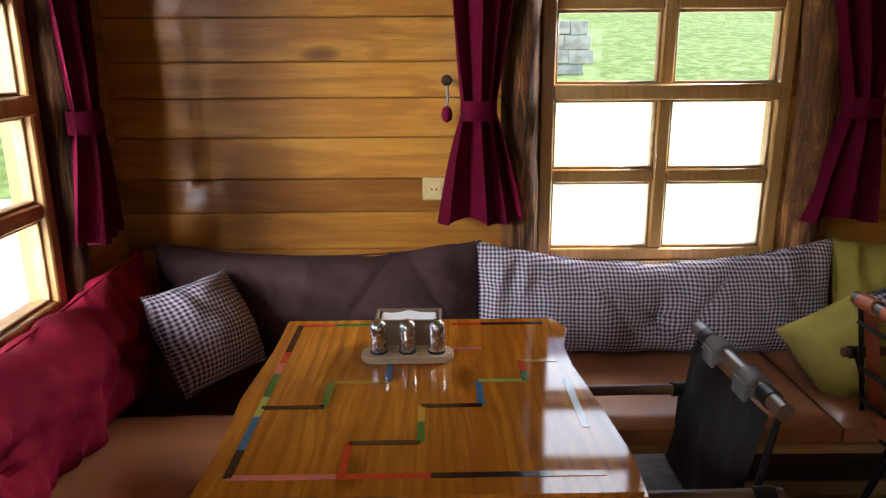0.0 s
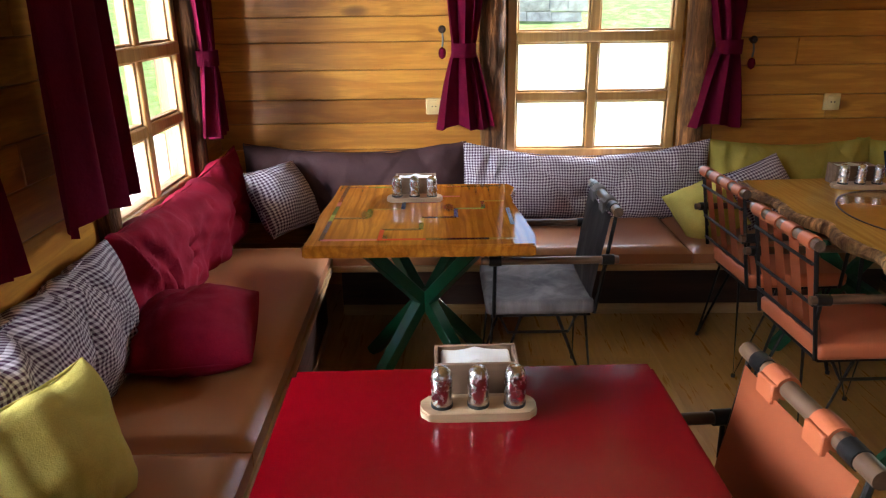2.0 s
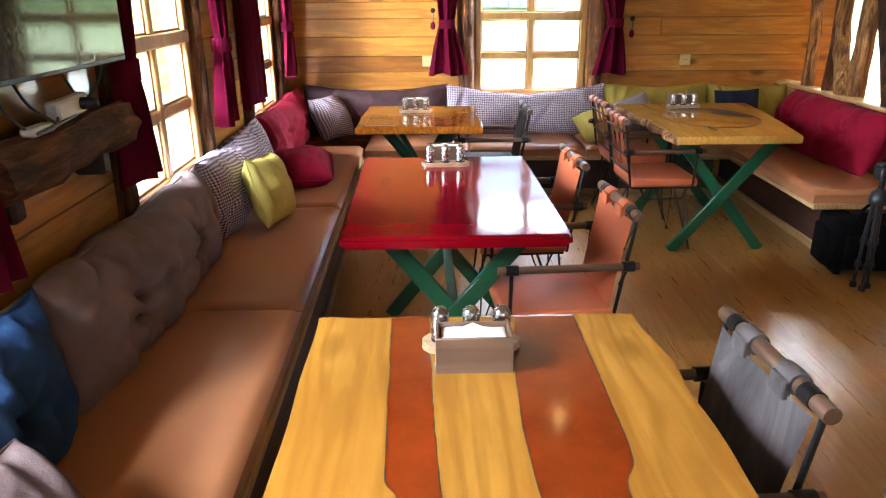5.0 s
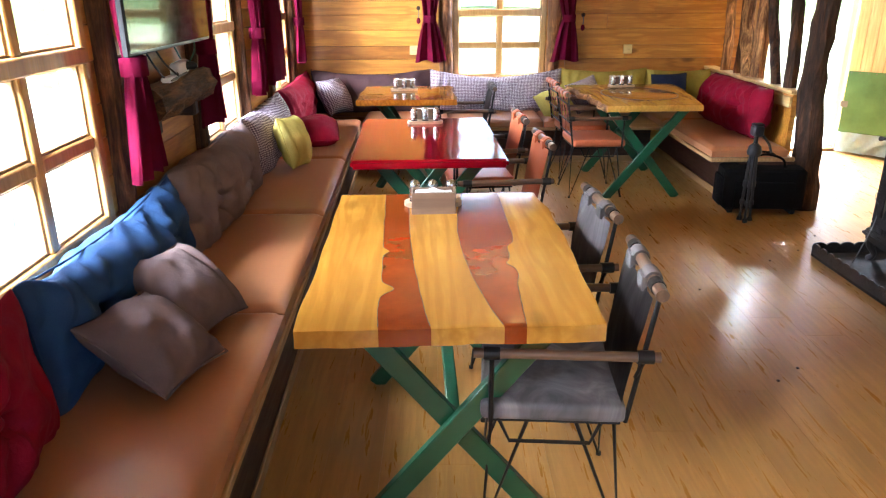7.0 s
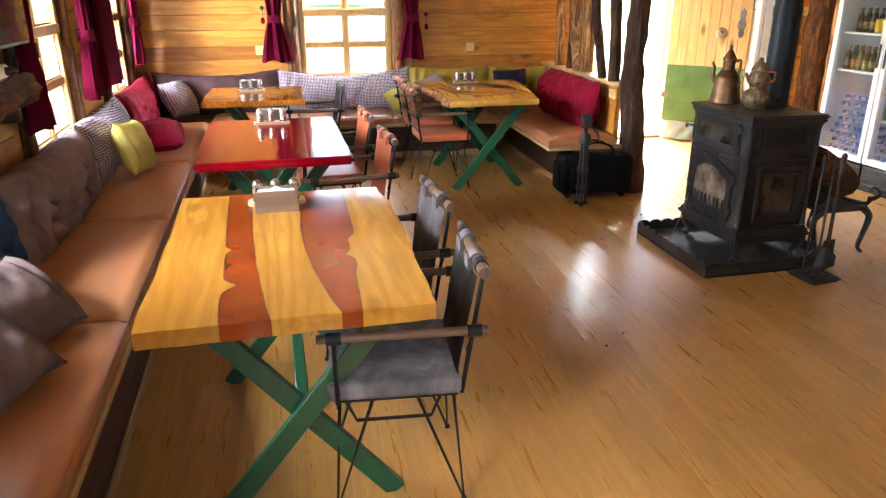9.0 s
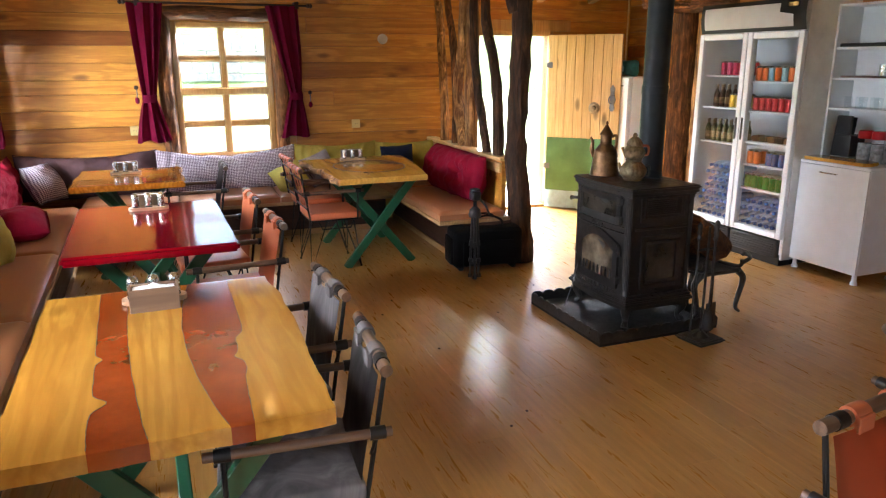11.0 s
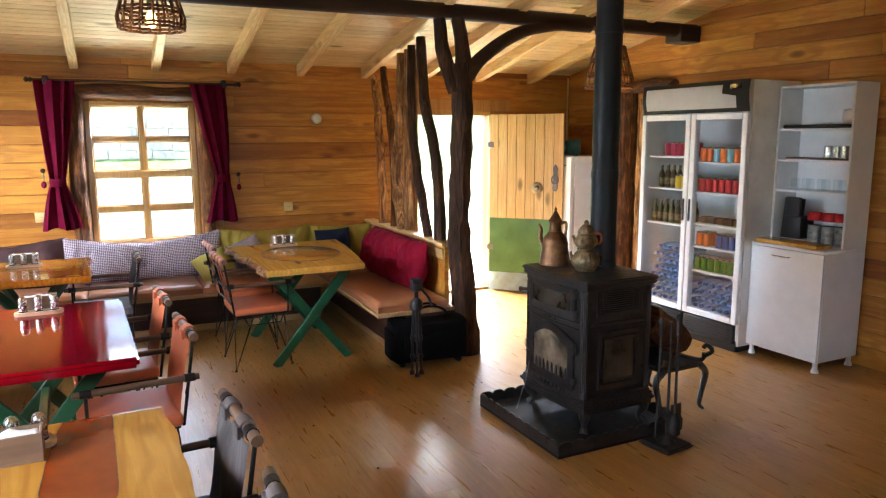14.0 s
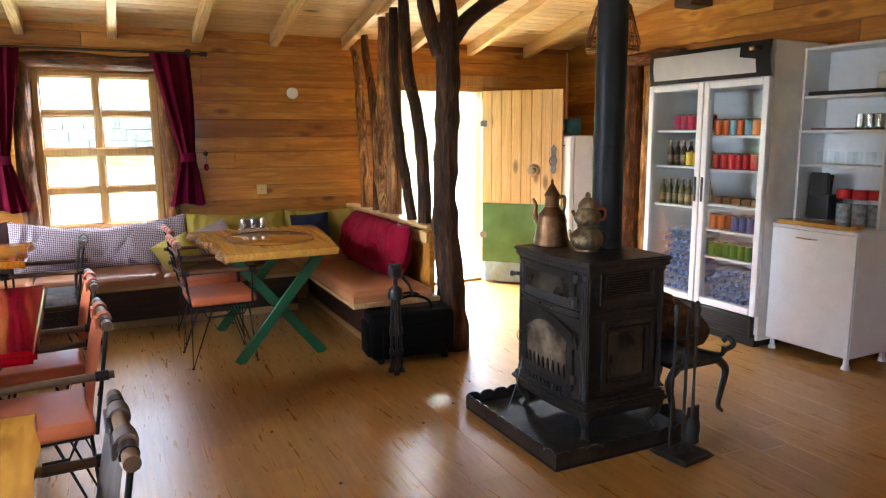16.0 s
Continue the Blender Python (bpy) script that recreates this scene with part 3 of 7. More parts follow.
# ---- windows ----
def window(name, m, label, bars=(0.26, 0.5, 0.75)):
    """Two by four panes in a wooden frame 0.89 wide, from its lower left corner, room side -y."""
    w = thing(name, m, label, "window", kind="structure")
    W, H = N_WIN[1] - N_WIN[0], WIN_H[1] - WIN_H[0]
    for x in (0, W - 0.05):
        part("jamb", box((x, -0.012, 0), (x + 0.05, 0.085, H), 0.006), M["frame"], w)
    for z, h in ((0, 0.045), (H - 0.04, 0.04)):
        part("rail", box((0.05, -0.010, z), (W - 0.05, 0.085, z + h), 0.006), M["frame"], w)
    part("sill", box((-0.02, -0.045, -0.03), (W + 0.02, 0.0, 0.0), 0.006), M["frame"], w)
    zt = 0.592
    part("transom", box((0.045, -0.028, zt), (W - 0.045, 0.06, zt + 0.055), 0.006), M["frame"], w)
    part("mullion", box((W / 2 - 0.024, -0.004, 0.045), (W / 2 + 0.024, 0.055, zt), 0.006), M["frame"], w)
    part("mullion", box((W / 2 - 0.024, -0.004, zt + 0.055), (W / 2 + 0.024, 0.055, H - 0.04), 0.006), M["frame"], w)
    rows = [(0.045, 0.295), (0.343, zt), (zt + 0.055, 0.898), (0.938, H - 0.04)]
    for z in (0.295, 0.898):
        h = 0.048 if z < 0.5 else 0.04
        for a, b in ((0.05, W / 2 - 0.024), (W / 2 + 0.024, W - 0.05)):
            part("glazing_bar", box((a, -0.002, z), (b, 0.053, z + h), 0.006), M["frame"], w)
    for a, b in ((0.05, W / 2 - 0.024), (W / 2 + 0.024, W - 0.05)):
        for c, d in rows:
            g = part("pane", box((a, 0.028, c), (b, 0.032, d)), M["glass"], w)
            g.visible_shadow = False
            bm = bmesh.new()
            for p, q in (((a, 0.012, c), (a + 0.010, 0.045, d)), ((b - 0.010, 0.012, c), (b, 0.045, d)), ((a + 0.010, 0.012, c), (b - 0.010, 0.045, c + 0.010)), ((a + 0.010, 0.012, d - 0.010), (b - 0.010, 0.045, d))):
                box(p, q, 0.003, bm)
            part("bead", bm, M["edge"], w)
    return w


window("window_1", north_m @ pose(N_WIN[0], 0, WIN_H[0]), "honey-stained wooden window with eight small panes")
# the last one is unseen and only added for its light
for i, (a, b) in enumerate(W_WINS):
    window("window_%d" % (i + 2), west_m @ pose(a, 0, WIN_H[0]), "honey-stained wooden window with eight small panes above the bench")

for i, (a, b) in enumerate(S_WINS):
    window("window_%d" % (i + 6), pose(0, SOUTH_Y, 0, 0, 0, 180) @ pose(a, 0, WIN_H[0]), "honey-stained wooden window with eight small panes in the far part")


def log_post(m, x, z0, z1, r, seed, label, name="log_post", mat="bark", y=-0.035):
    return solo(name, log((x, y, z0), (x, y, z1), r, 16, 0.13, 0.018, seed), M[mat], m, label, "log post", kind="structure")


def window_logs(m, a, b, seed, r=0.066, y=-0.035, mats=("bark", "bark"), away=0.068):
    log_post(m, a - 0.068, 0.0, 2.06, r, seed, "rough brown log beside the window", mat=mats[0], y=y)
    log_post(m, b + away, 0.0, 2.06, r, seed + 1, "rough brown log beside the window", mat=mats[1], y=y)
    solo("log_lintel", log((a - 0.15, -0.04, 2.045), (b + 0.15, -0.04, 2.045), 0.058, 14, 0.25, 0.03, seed + 2), M["barkx"], m, "rough brown log over the window", "log lintel", kind="structure")


window_logs(north_m, *N_WIN, 11, mats=("bark", "honey_log"))
for i, (a, b) in enumerate(W_WINS[:3]):
    window_logs(west_m, a, b, 21 + 5 * i, 0.048, -0.008, away=0.105 if i == 2 else 0.068)


# ---- curtains ----
def curtain(m, x, width, tied=True, z0=0.915, seed=0, lean=0.0):
    """A pleated curtain on a wall frame m, hung about x; tied ones narrow at a band."""
    c = thing("curtain", m, "wine-red pleated curtain tied back with a band" if tied else "wine-red pleated curtain hanging loose", "curtain", "curtains")
    bm, nu, nv = bmesh.new(), 64, 40
    rnd = random.Random(seed)
    ph = [rnd.uniform(0, 6.28) for _ in range(4)]
    rows = []
    for j in range(nv + 1):
        z = 2.125 + (z0 - 2.125) * j / nv
        t = (z - z0) / (2.125 - z0)
        if tied:
            zt = 1.30
            k = (z - zt) / (2.125 - zt) if z > zt else (zt - z) / (zt - z0)
            w = 0.105 + (width - 0.105) * (k ** 0.8 if z > zt else 0.92 * k ** 0.75)
            shift = lean * (1 - min(1, k if z > zt else 0.35 * k) ** 1.2)
        else:
            w, shift = width * (0.92 + 0.1 * (1 - t)), 0
        row = []
        for i in range(nu + 1):
            u = i / nu
            a = 6.28 * (3.6 * u + 0.35 * math.sin(5 * u + ph[3])) + ph[0] + 0.9 * math.sin(3 * t + ph[1])
            d = (0.020 + 0.012 * (1 - t)) * math.sin(a) + 0.006 * math.sin(1.7 * a + 2 * t + ph[2])
            d *= min(1.0, 0.35 + w / 0.25)
            row.append(bm.verts.new((x + shift + (u - 0.5) * w + 0.006 * math.sin(2 * a), -0.115 + d - 0.02 * math.sin(u * math.pi), z - 0.012 * math.sin(u * 9 + ph[3]) * (1 - t) ** 3)))
        rows.append(row)
    for a, b in zip(rows, rows[1:]):
        for i in range(nu):
            bm.faces.new((a[i], a[i + 1], b[i + 1], b[i]))
    bmesh.ops.solidify(bm, geom=list(bm.faces), thickness=0.003)
    part("cloth", bm, M["wine"], c)
    if tied:
        bm = bmesh.new()
        ring = [(x + lean + 0.062 * math.cos(a), -0.122 + 0.048 * math.sin(a), 0) for a in [k * 6.28 / 20 for k in range(20)]]
        for dz0, dz1 in ((1.268, 1.336),):
            vs = [[bm.verts.new((px, py, z)) for px, py, _ in ring] for z in (dz0, (dz0 + dz1) / 2, dz1)]
            for a, b in zip(vs, vs[1:]):
                for k in range(20):
                    bm.faces.new((a[k], a[(k + 1) % 20], b[(k + 1) % 20], b[k]))
        bmesh.ops.solidify(bm, geom=list(bm.faces), thickness=0.004)
        part("tie_band", bm, M["wine"], c)
    return c


def curtain_rod(m, a, b):
    r = thing("curtain_rod", m, "dark wooden curtain rod with turned finials over the window", "curtain rod", "curtain rods")
    part("rod", tube([(a, -0.11, 2.13), (b, -0.11, 2.13)], 0.011, 10), M["dark"], r)
    for x, s in ((a, -1), (b, 1)):
        part("finial", tube([(x, -0.11, 2.13), (x + s * 0.015, -0.11, 2.13), (x + s * 0.03, -0.11, 2.13), (x + s * 0.045, -0.11, 2.13), (x + s * 0.06, -0.11, 2.13)], [0.011, 0.022, 0.014, 0.024, 0.006], 10), M["dark"], r)
    for x in (a + 0.09, b - 0.09):
        part("bracket", box((x - 0.02, -0.125, 2.10), (x + 0.02, 0.0, 2.165), 0.006), M["dark"], r)


def tie_hook(m, x, z=1.40):
    h = thing("curtain_hook", m, "small dark turned wooden curtain tieback hook on the wall", "hook", "curtain hooks")
    part("peg", tube([(x, 0, z), (x, -0.03, z), (x, -0.045, z), (x, -0.06, z)], [0.008, 0.008, 0.02, 0.012], 10), M["dark"], h)
    part("chain", tube(curve([(x, -0.04, z), (x + 0.004, -0.05, z - 0.05), (x, -0.05, z - 0.085)], 3), 0.005, 6), M["grey"], h)
    part("bead", lathe([(0.003, -0.03), (0.016, -0.02), (0.02, 0), (0.015, 0.02), (0.004, 0.028)], 10, at=(x, -0.05, z - 0.115)), M["wine"], h)


curtain(north_m, 0.37, 0.31, True, 0.915, 1, -0.03)
curtain(north_m, 1.56, 0.31, True, 0.915, 2, 0.095)
curtain_rod(north_m, 0.22, 1.79)
tie_hook(north_m, 0.232)
tie_hook(north_m, 1.80, 1.33)
curtain(west_m, 2.33, 0.26, True, 0.95, 3, 0.04)
curtain(west_m, 1.13, 0.46, False, 0.93, 4)
curtain_rod(west_m, 0.93, 2.55)
curtain(west_m, 0.51, 0.28, True, 0.92, 5, 0.04)
curtain(west_m, -0.62, 0.28, True, 0.93, 6, -0.04)
curtain_rod(west_m, -0.82, 0.72)
curtain(west_m, -1.66, 0.32, True, 0.90, 7, 0.04)
curtain_rod(west_m, -2.82, -1.28)


# ---- timber frame inside the room ----
bm = tube([(-0.95, 1.02, 2.565), (1.0, 1.0, 2.565), (3.1, 0.97, 2.575), (5.48, 1.0, 2.575)], [0.062, 0.06, 0.062, 0.06], 10, rough=0.05)
solo("tie_beam", bm, M["dark"], None, "dark-stained round timber beam across the room", "beam", kind="structure")
solo("beam_bracket", box((5.26, 0.92, 2.47), (5.49, 1.12, 2.61), 0.01), M["dark"], None, "dark block that carries the beam end on the wall", "bracket", kind="structure")

post = thing("tree_post", None, "forked dark brown tree trunk used as a post", "tree post", kind="structure")
part("trunk", tube(curve([(3.16, 0.86, 0.0), (3.14, 0.88, 0.5), (3.11, 0.90, 0.95), (3.13, 0.89, 1.5), (3.14, 0.90, 1.95), (3.12, 0.91, 2.2)], 6), [0.098 - 0.0009 * i + 0.02 * math.exp(-i / 3.0) for i in range(31)], 18, rough=0.22), M["trunk"], post)
part("limb", tube(curve([(3.13, 0.9, 1.98), (3.16, 0.92, 2.25), (3.13, 0.95, 2.53)], 6), [0.075, 0.07, 0.066, 0.062, 0.06, 0.057, 0.055, 0.053, 0.052, 0.05, 0.05, 0.05, 0.05], 12, rough=0.2), M["trunk"], post)
part("limb", tube(curve([(3.10, 0.91, 2.0), (3.02, 0.94, 2.22), (2.99, 0.98, 2.53)], 6), [0.06 - 0.0012 * i for i in range(13)], 12, rough=0.2), M["trunk"], post)
part("curved_brace", tube(curve([(3.14, 0.9, 2.06), (3.30, 0.91, 2.24), (3.62, 0.93, 2.44), (3.98, 0.95, 2.525), (4.34, 0.97, 2.53)], 6), [0.06 - 0.0010 * i for i in range(25)], 12, rough=0.12), M["dark"], post)


def branch(points, r0, r1, seed, mat="branch"):
    n = (len(points) - 1) * 7 + 1
    solo("branch_post", tube(curve(points, 7), [r0 + (r1 - r0) * i / n for i in range(n)], 12, rough=0.22), M[mat], None, "crooked peeled branch standing on the bench back as a screen", "branch", "screen of branches", "structure")


branch([(3.08, 2.45, 0.84), (3.08, 2.46, 1.2), (3.08, 2.53, 1.7), (3.09, 2.62, 2.05), (3.08, 2.68, 2.24)], 0.045, 0.036, 1)
branch([(3.08, 2.16, 0.84), (3.08, 2.15, 1.3), (3.08, 2.22, 1.8), (3.08, 2.35, 2.1), (3.08, 2.40, 2.3)], 0.038, 0.032, 2, "bark")
branch([(3.08, 1.93, 0.84), (3.08, 2.05, 1.15), (3.08, 2.10, 1.45), (3.08, 1.98, 1.75), (3.08, 1.93, 2.38)], 0.055, 0.045, 3)
branch([(3.12, 1.86, 0.84), (3.12, 1.85, 1.4), (3.12, 1.84, 1.9), (3.12, 1.83, 2.40)], 0.060, 0.055, 4)
branch([(3.08, 1.40, 0.84), (3.08, 1.50, 1.1), (3.08, 1.62, 1.4), (3.08, 1.72, 1.8), (3.08, 1.72, 2.42)], 0.042, 0.036, 5, "trunk")
branch([(3.08, 1.16, 0.84), (3.08, 1.20, 1.3), (3.08, 1.28, 1.6), (3.08, 1.45, 1.95), (3.08, 1.52, 2.46)], 0.048, 0.040, 6, "trunk")

# ---- entrance ----
solo("door_frame", box((DOOR[0] - 0.09, -0.02, 1.93), (DOOR[1] + 0.26, 0.0, 2.05), 0.004, box((DOOR[0], -0.015, 1.885), (DOOR[1], 0.15, 1.93), 0.004, box((DOOR[0] - 0.05, -0.02, 0.0), (DOOR[0], 0.15, 1.93), 0.004, box((DOOR[1], -0.02, 0.0), (DOOR[1] + 0.05, 0.15, 1.93), 0.004)))), M["frame"], north_m, "honey-stained wooden door frame of the entrance", "door frame", kind="structure")
solo("threshold", box((DOOR[0], -0.03, 0.0), (DOOR[1], 0.16, 0.03), 0.008), M["edge"], north_m, "worn wooden threshold in the entrance", "threshold", kind="structure")
leaf = thing("door_1", pose(4.44, NORTH - 0.04, 0.0, 0, 0, -47), "open pale pine plank door with a green metal kick panel", "door", kind="structure")
rnd = random.Random(5)
for i in range(8):
    part("plank", box((0.0 + i * 0.1, -0.022, 0.14), (0.098 + i * 0.1, 0.022 + rnd.uniform(-0.002, 0.002), 1.895), 0.004), M["pale"], leaf)
for z in (0.55, 1.62):
    part("ledge", box((0.03, 0.023, z), (0.77, 0.045, z + 0.09), 0.004), M["pale"], leaf)
part("kick_panel", box((0.005, -0.026, 0.20), (0.795, -0.0235, 0.80)), M["greenpanel"], leaf, "green sheet-metal panel nailed to the door foot")
for i in range(11):
    part("nail", lathe([(0.006, 0), (0.005, 0.003), (0.001, 0.004)], 8, at=(0, 0, 0)), M["grey"], leaf).matrix_local = pose(0.03 + 0.074 * i, -0.026, 0.785, 90)
bm, rows = bmesh.new(), []
for j in range(7):
    rows.append([bm.verts.new((0.01 + 0.78 * i / 20, -0.035 - 0.03 * j / 6 - 0.012 * math.sin(i * 1.3 + j), 0.21 - 0.19 * j / 6)) for i in range(21)])
for a, b in zip(rows, rows[1:]):
    for i in range(20):
        bm.faces.new((a[i], a[i + 1], b[i + 1], b[i]))
bmesh.ops.solidify(bm, geom=list(bm.faces), thickness=0.003)
part("draught_flap", bm, M["flap"], leaf, "pale blue plastic draught flap along the door foot")
knock = part("knocker", lathe([(0.062, 0), (0.064, 0.006), (0.05, 0.010), (0.044, 0.016), (0.026, 0.018), (0.018, 0.034), (0.004, 0.04)], 18), M["brass"], leaf, "round ornate metal knocker plate")
knock.matrix_local = pose(0.53, -0.022, 1.13, 90)
lock = part("lock_plate", prism([(-0.028, -0.11), (-0.012, -0.14), (0.012, -0.14), (0.028, -0.11), (0.018, -0.05), (0.026, 0), (0.018, 0.05), (0.028, 0.1), (0, 0.14), (-0.028, 0.1), (-0.018, 0.05), (-0.026, 0), (-0.018, -0.05)], 0, 0.008, 0.002), M["grey"], leaf, "ornate cast lock plate")
lock.matrix_local = pose(0.72, -0.022, 1.24, 90)
ring = part("ring_handle", tube([(0.72 + 0.035 * math.sin(a), -0.045, 1.22 + 0.045 * math.cos(a)) for a in [k * 6.29 / 16 for k in range(17)]], 0.006, 8), M["grey"], leaf)
for z in (0.45, 1.55):
    part("hinge", box((-0.02, -0.03, z), (0.05, -0.024, z + 0.06), 0.001), M["grey"], leaf)


# ---- benches ----
def bench(name, m, length, label, panel_h=0.36, depth=0.66, overhang=0.24):
    """A built-in bench: local x along its length, the wall behind at y = depth."""
    b = thing(name, m, label, "bench")
    part("front_panel", box((0, overhang, 0.0), (length, overhang + 0.02, panel_h)), M["stain"], b, "dark-stained front panel")
    part("seat_board", box((0, 0.0, panel_h), (length, depth, panel_h + 0.03), 0.004), M["edge"], b)
    part("kick_strip", box((0, overhang - 0.012, 0.0), (length, overhang - 0.001, 0.055), 0.003), M["edge"], b)
    for x in (0.0, length - 0.03):
        part("end_panel", box((x, overhang + 0.021, 0.0), (x + 0.03, depth, panel_h)), M["stain"], b)
    return b


def slab_cushion(m, length, depth, h, seed, bevel=0.022):
    """A flat leather seat cushion, slightly sunk and creased."""
    bm, nx, ny = bmesh.new(), max(10, int(length / 0.025)), 26
    rnd = random.Random(seed)
    o = Vector((rnd.uniform(0, 50), rnd.uniform(0, 50), 0))

    def height(x, y):
        ex, ey = min(x, length - x), min(y, depth - y)
        e = min(1, ex / 0.035) ** 0.5 * min(1, ey / 0.035) ** 0.5 if min(ex, ey) > 0 else 0
        dip = 0.5 + 0.5 * noise.noise(Vector((x * 2.0, y * 2.5, 0)) + o)
        cr = noise.noise(Vector((x * 5 + y * 9, y * 3, 3)) + o)
        return h * (0.62 + 0.38 * e) - 0.005 * dip * e - 0.004 * max(0, cr) * e * (0.25 + 0.75 * math.exp(-ex / 0.12))
    top = [[bm.verts.new((length * i / nx, depth * j / ny, height(length * i / nx, depth * j / ny))) for i in range(nx + 1)] for j in range(ny + 1)]
    low = [[bm.verts.new((length * i / nx, depth * j / ny, 0)) for i in range(nx + 1)] for j in (0, ny)]
    for a, b in zip(top, top[1:]):
        for i in range(nx):
            bm.faces.new((a[i], a[i + 1], b[i + 1], b[i]))
    for i in range(nx):
        bm.faces.new((low[0][i], low[0][i + 1], top[0][i + 1], top[0][i]))
        bm.faces.new((top[ny][i], top[ny][i + 1], low[1][i + 1], low[1][i]))
    bm.faces.new([low[0][i] for i in range(nx, -1, -1)] + [low[1][i] for i in range(nx + 1)])
    for k, i in ((0, 0), (1, nx)):
        bm.faces.new([low[0][i]] + [top[j][i] for j in range(ny + 1)] + [low[1][i]])
    return solo("seat_cushion", bm, M["seat"], m, "tan leather seat cushion on the bench, lightly creased", "cushion", "bench seat cushions")


# west bench: local x runs north along the wall, local y towards the wall
wb = WEST @ pose(0.665, -4.2, 0, 0, 0, 90)
bench("bench", wb, 6.42, "long built-in wooden bench under the west windows with a dark base", overhang=0.06)
u = 0.0
for k, ln in enumerate((1.05, 1.22, 1.22, 1.30, 1.60)):
    slab_cushion(wb @ pose(u + 0.004, 0.012, 0.39), ln - 0.008, 0.62, 0.075, k)
    u += ln
nb = pose(-0.29, 2.10, 0)
bench("bench", nb, 2.73, "built-in wooden bench under the north window with a dark base", depth=0.74, overhang=0.34)
u = 0.0
for k, ln in enumerate((0.78, 0.86, 0.72)):
    slab_cushion(nb @ pose(u + 0.02, 0.012, 0.39), ln - 0.008, 0.70, 0.075, 10 + k)
    u += ln
eb = pose(2.42, 2.84, 0, 0, 0, -90)
bench("bench", eb, 2.02, "built-in wooden bench with a dark base beside the entrance", depth=0.62, overhang=0.22)
for k, (a, ln) in enumerate(((0.03, 0.72), (0.75, 1.25))):
    slab_cushion(eb @ pose(a, 0.012, 0.39), ln - 0.008, 0.56, 0.075, 20 + k)
rail = thing("bench_back", None, "honey-coloured plank back of the bench beside the entrance", "bench back", kind="structure")
part("panel", box((3.05, 1.02, 0.0), (3.09, NORTH - 0.002, 0.82)), M["board"], rail)
part("cap", box((3.02, 1.0, 0.82), (3.13, NORTH - 0.002, 0.852), 0.006), M["rafter"], rail)
for x in (3.035,):
    part("rail", box((3.03, 1.03, 0.72), (3.05, NORTH - 0.004, 0.80), 0.004), M["rafter"], rail)


# ---- cushions ----
from mathutils.bvhtree import BVHTree


def puff(w, h, t, seed, tufts=(), seams=(), corner=0.5, nx=110, ny=44, wrinkle=1.0, power=2.6, sag=0.0, pull=1.0):
    """A stuffed cushion in the x-y plane, thickness along z; tufts pull it in, seams are lines (x0, y0, x1, y1)."""
    bm = bmesh.new()
    rnd = random.Random(seed)
    o = Vector((rnd.uniform(0, 90), rnd.uniform(0, 90), rnd.uniform(0, 90)))

    def dist(px, py, s):
        a, b, p = Vector(s[:2]), Vector(s[2:]), Vector((px, py))
        k = max(0, min(1, (p - a).dot(b - a) / max(1e-6, (b - a).length_squared)))
        return (p - a - (b - a) * k).length
    sides = []
    for sgn in (1, -1):
        grid = []
        for j in range(ny + 1):
            row = []
            for i in range(nx + 1):
                u, v = 2 * i / nx - 1, 2 * j / ny - 1
                u, v = math.sin(u * math.pi / 2), math.sin(v * math.pi / 2)
                x, y = u * w / 2, v * h / 2
                x *= 1 - 0.05 * corner * (1 - v * v)
                y *= 1 - 0.07 * corner * (1 - u * u)
                y += 0.010 * wrinkle * noise.noise(Vector((x * 9, 0, 5)) + o) * v * v * v
                y -= sag * (1 - u * u) * (0.5 + 0.5 * v) ** 0.7
                f = max(0.0, (1 - abs(u) ** power)) ** 0.5 * max(0.0, (1 - abs(v) ** power)) ** 0.5
                z = t / 2 * f
                q = Vector((x * 4, y * 4, sgn * 3)) + o
                z += wrinkle * f * (0.020 * noise.noise(q) + 0.012 * noise.noise(q * 2.7) + 0.005 * noise.noise(q * 6))
                fold = noise.noise(Vector((x * 14 + 3 * noise.noise(q), y * 3, sgn * 2)) + o)
                z += wrinkle * 0.020 * f * (1 - f) * 4 * fold
                for tx, ty in tufts:
                    d = math.hypot(x - tx, y - ty)
                    z -= pull * t * f * (0.27 * math.exp(-(d / 0.045) ** 2) + 0.15 * math.exp(-d / 0.13) * (0.7 + 0.5 * math.sin(6 * math.atan2(y - ty, x - tx) + 2.5 * noise.noise(q))))
                for s in seams:
                    e = dist(x, y, s)
                    z -= t * f * (0.045 * math.exp(-(e / 0.012) ** 2) + 0.025 * math.exp(-e / 0.05))
                row.append(bm.verts.new((x, y, sgn * z)))
            grid.append(row)
        for a, b in zip(grid, grid[1:]):
            for i in range(nx):
                bm.faces.new((a[i], a[i + 1], b[i + 1], b[i]))
        sides.append(grid)
    bmesh.ops.remove_doubles(bm, verts=list(bm.verts), dist=0.0004)
    return bm


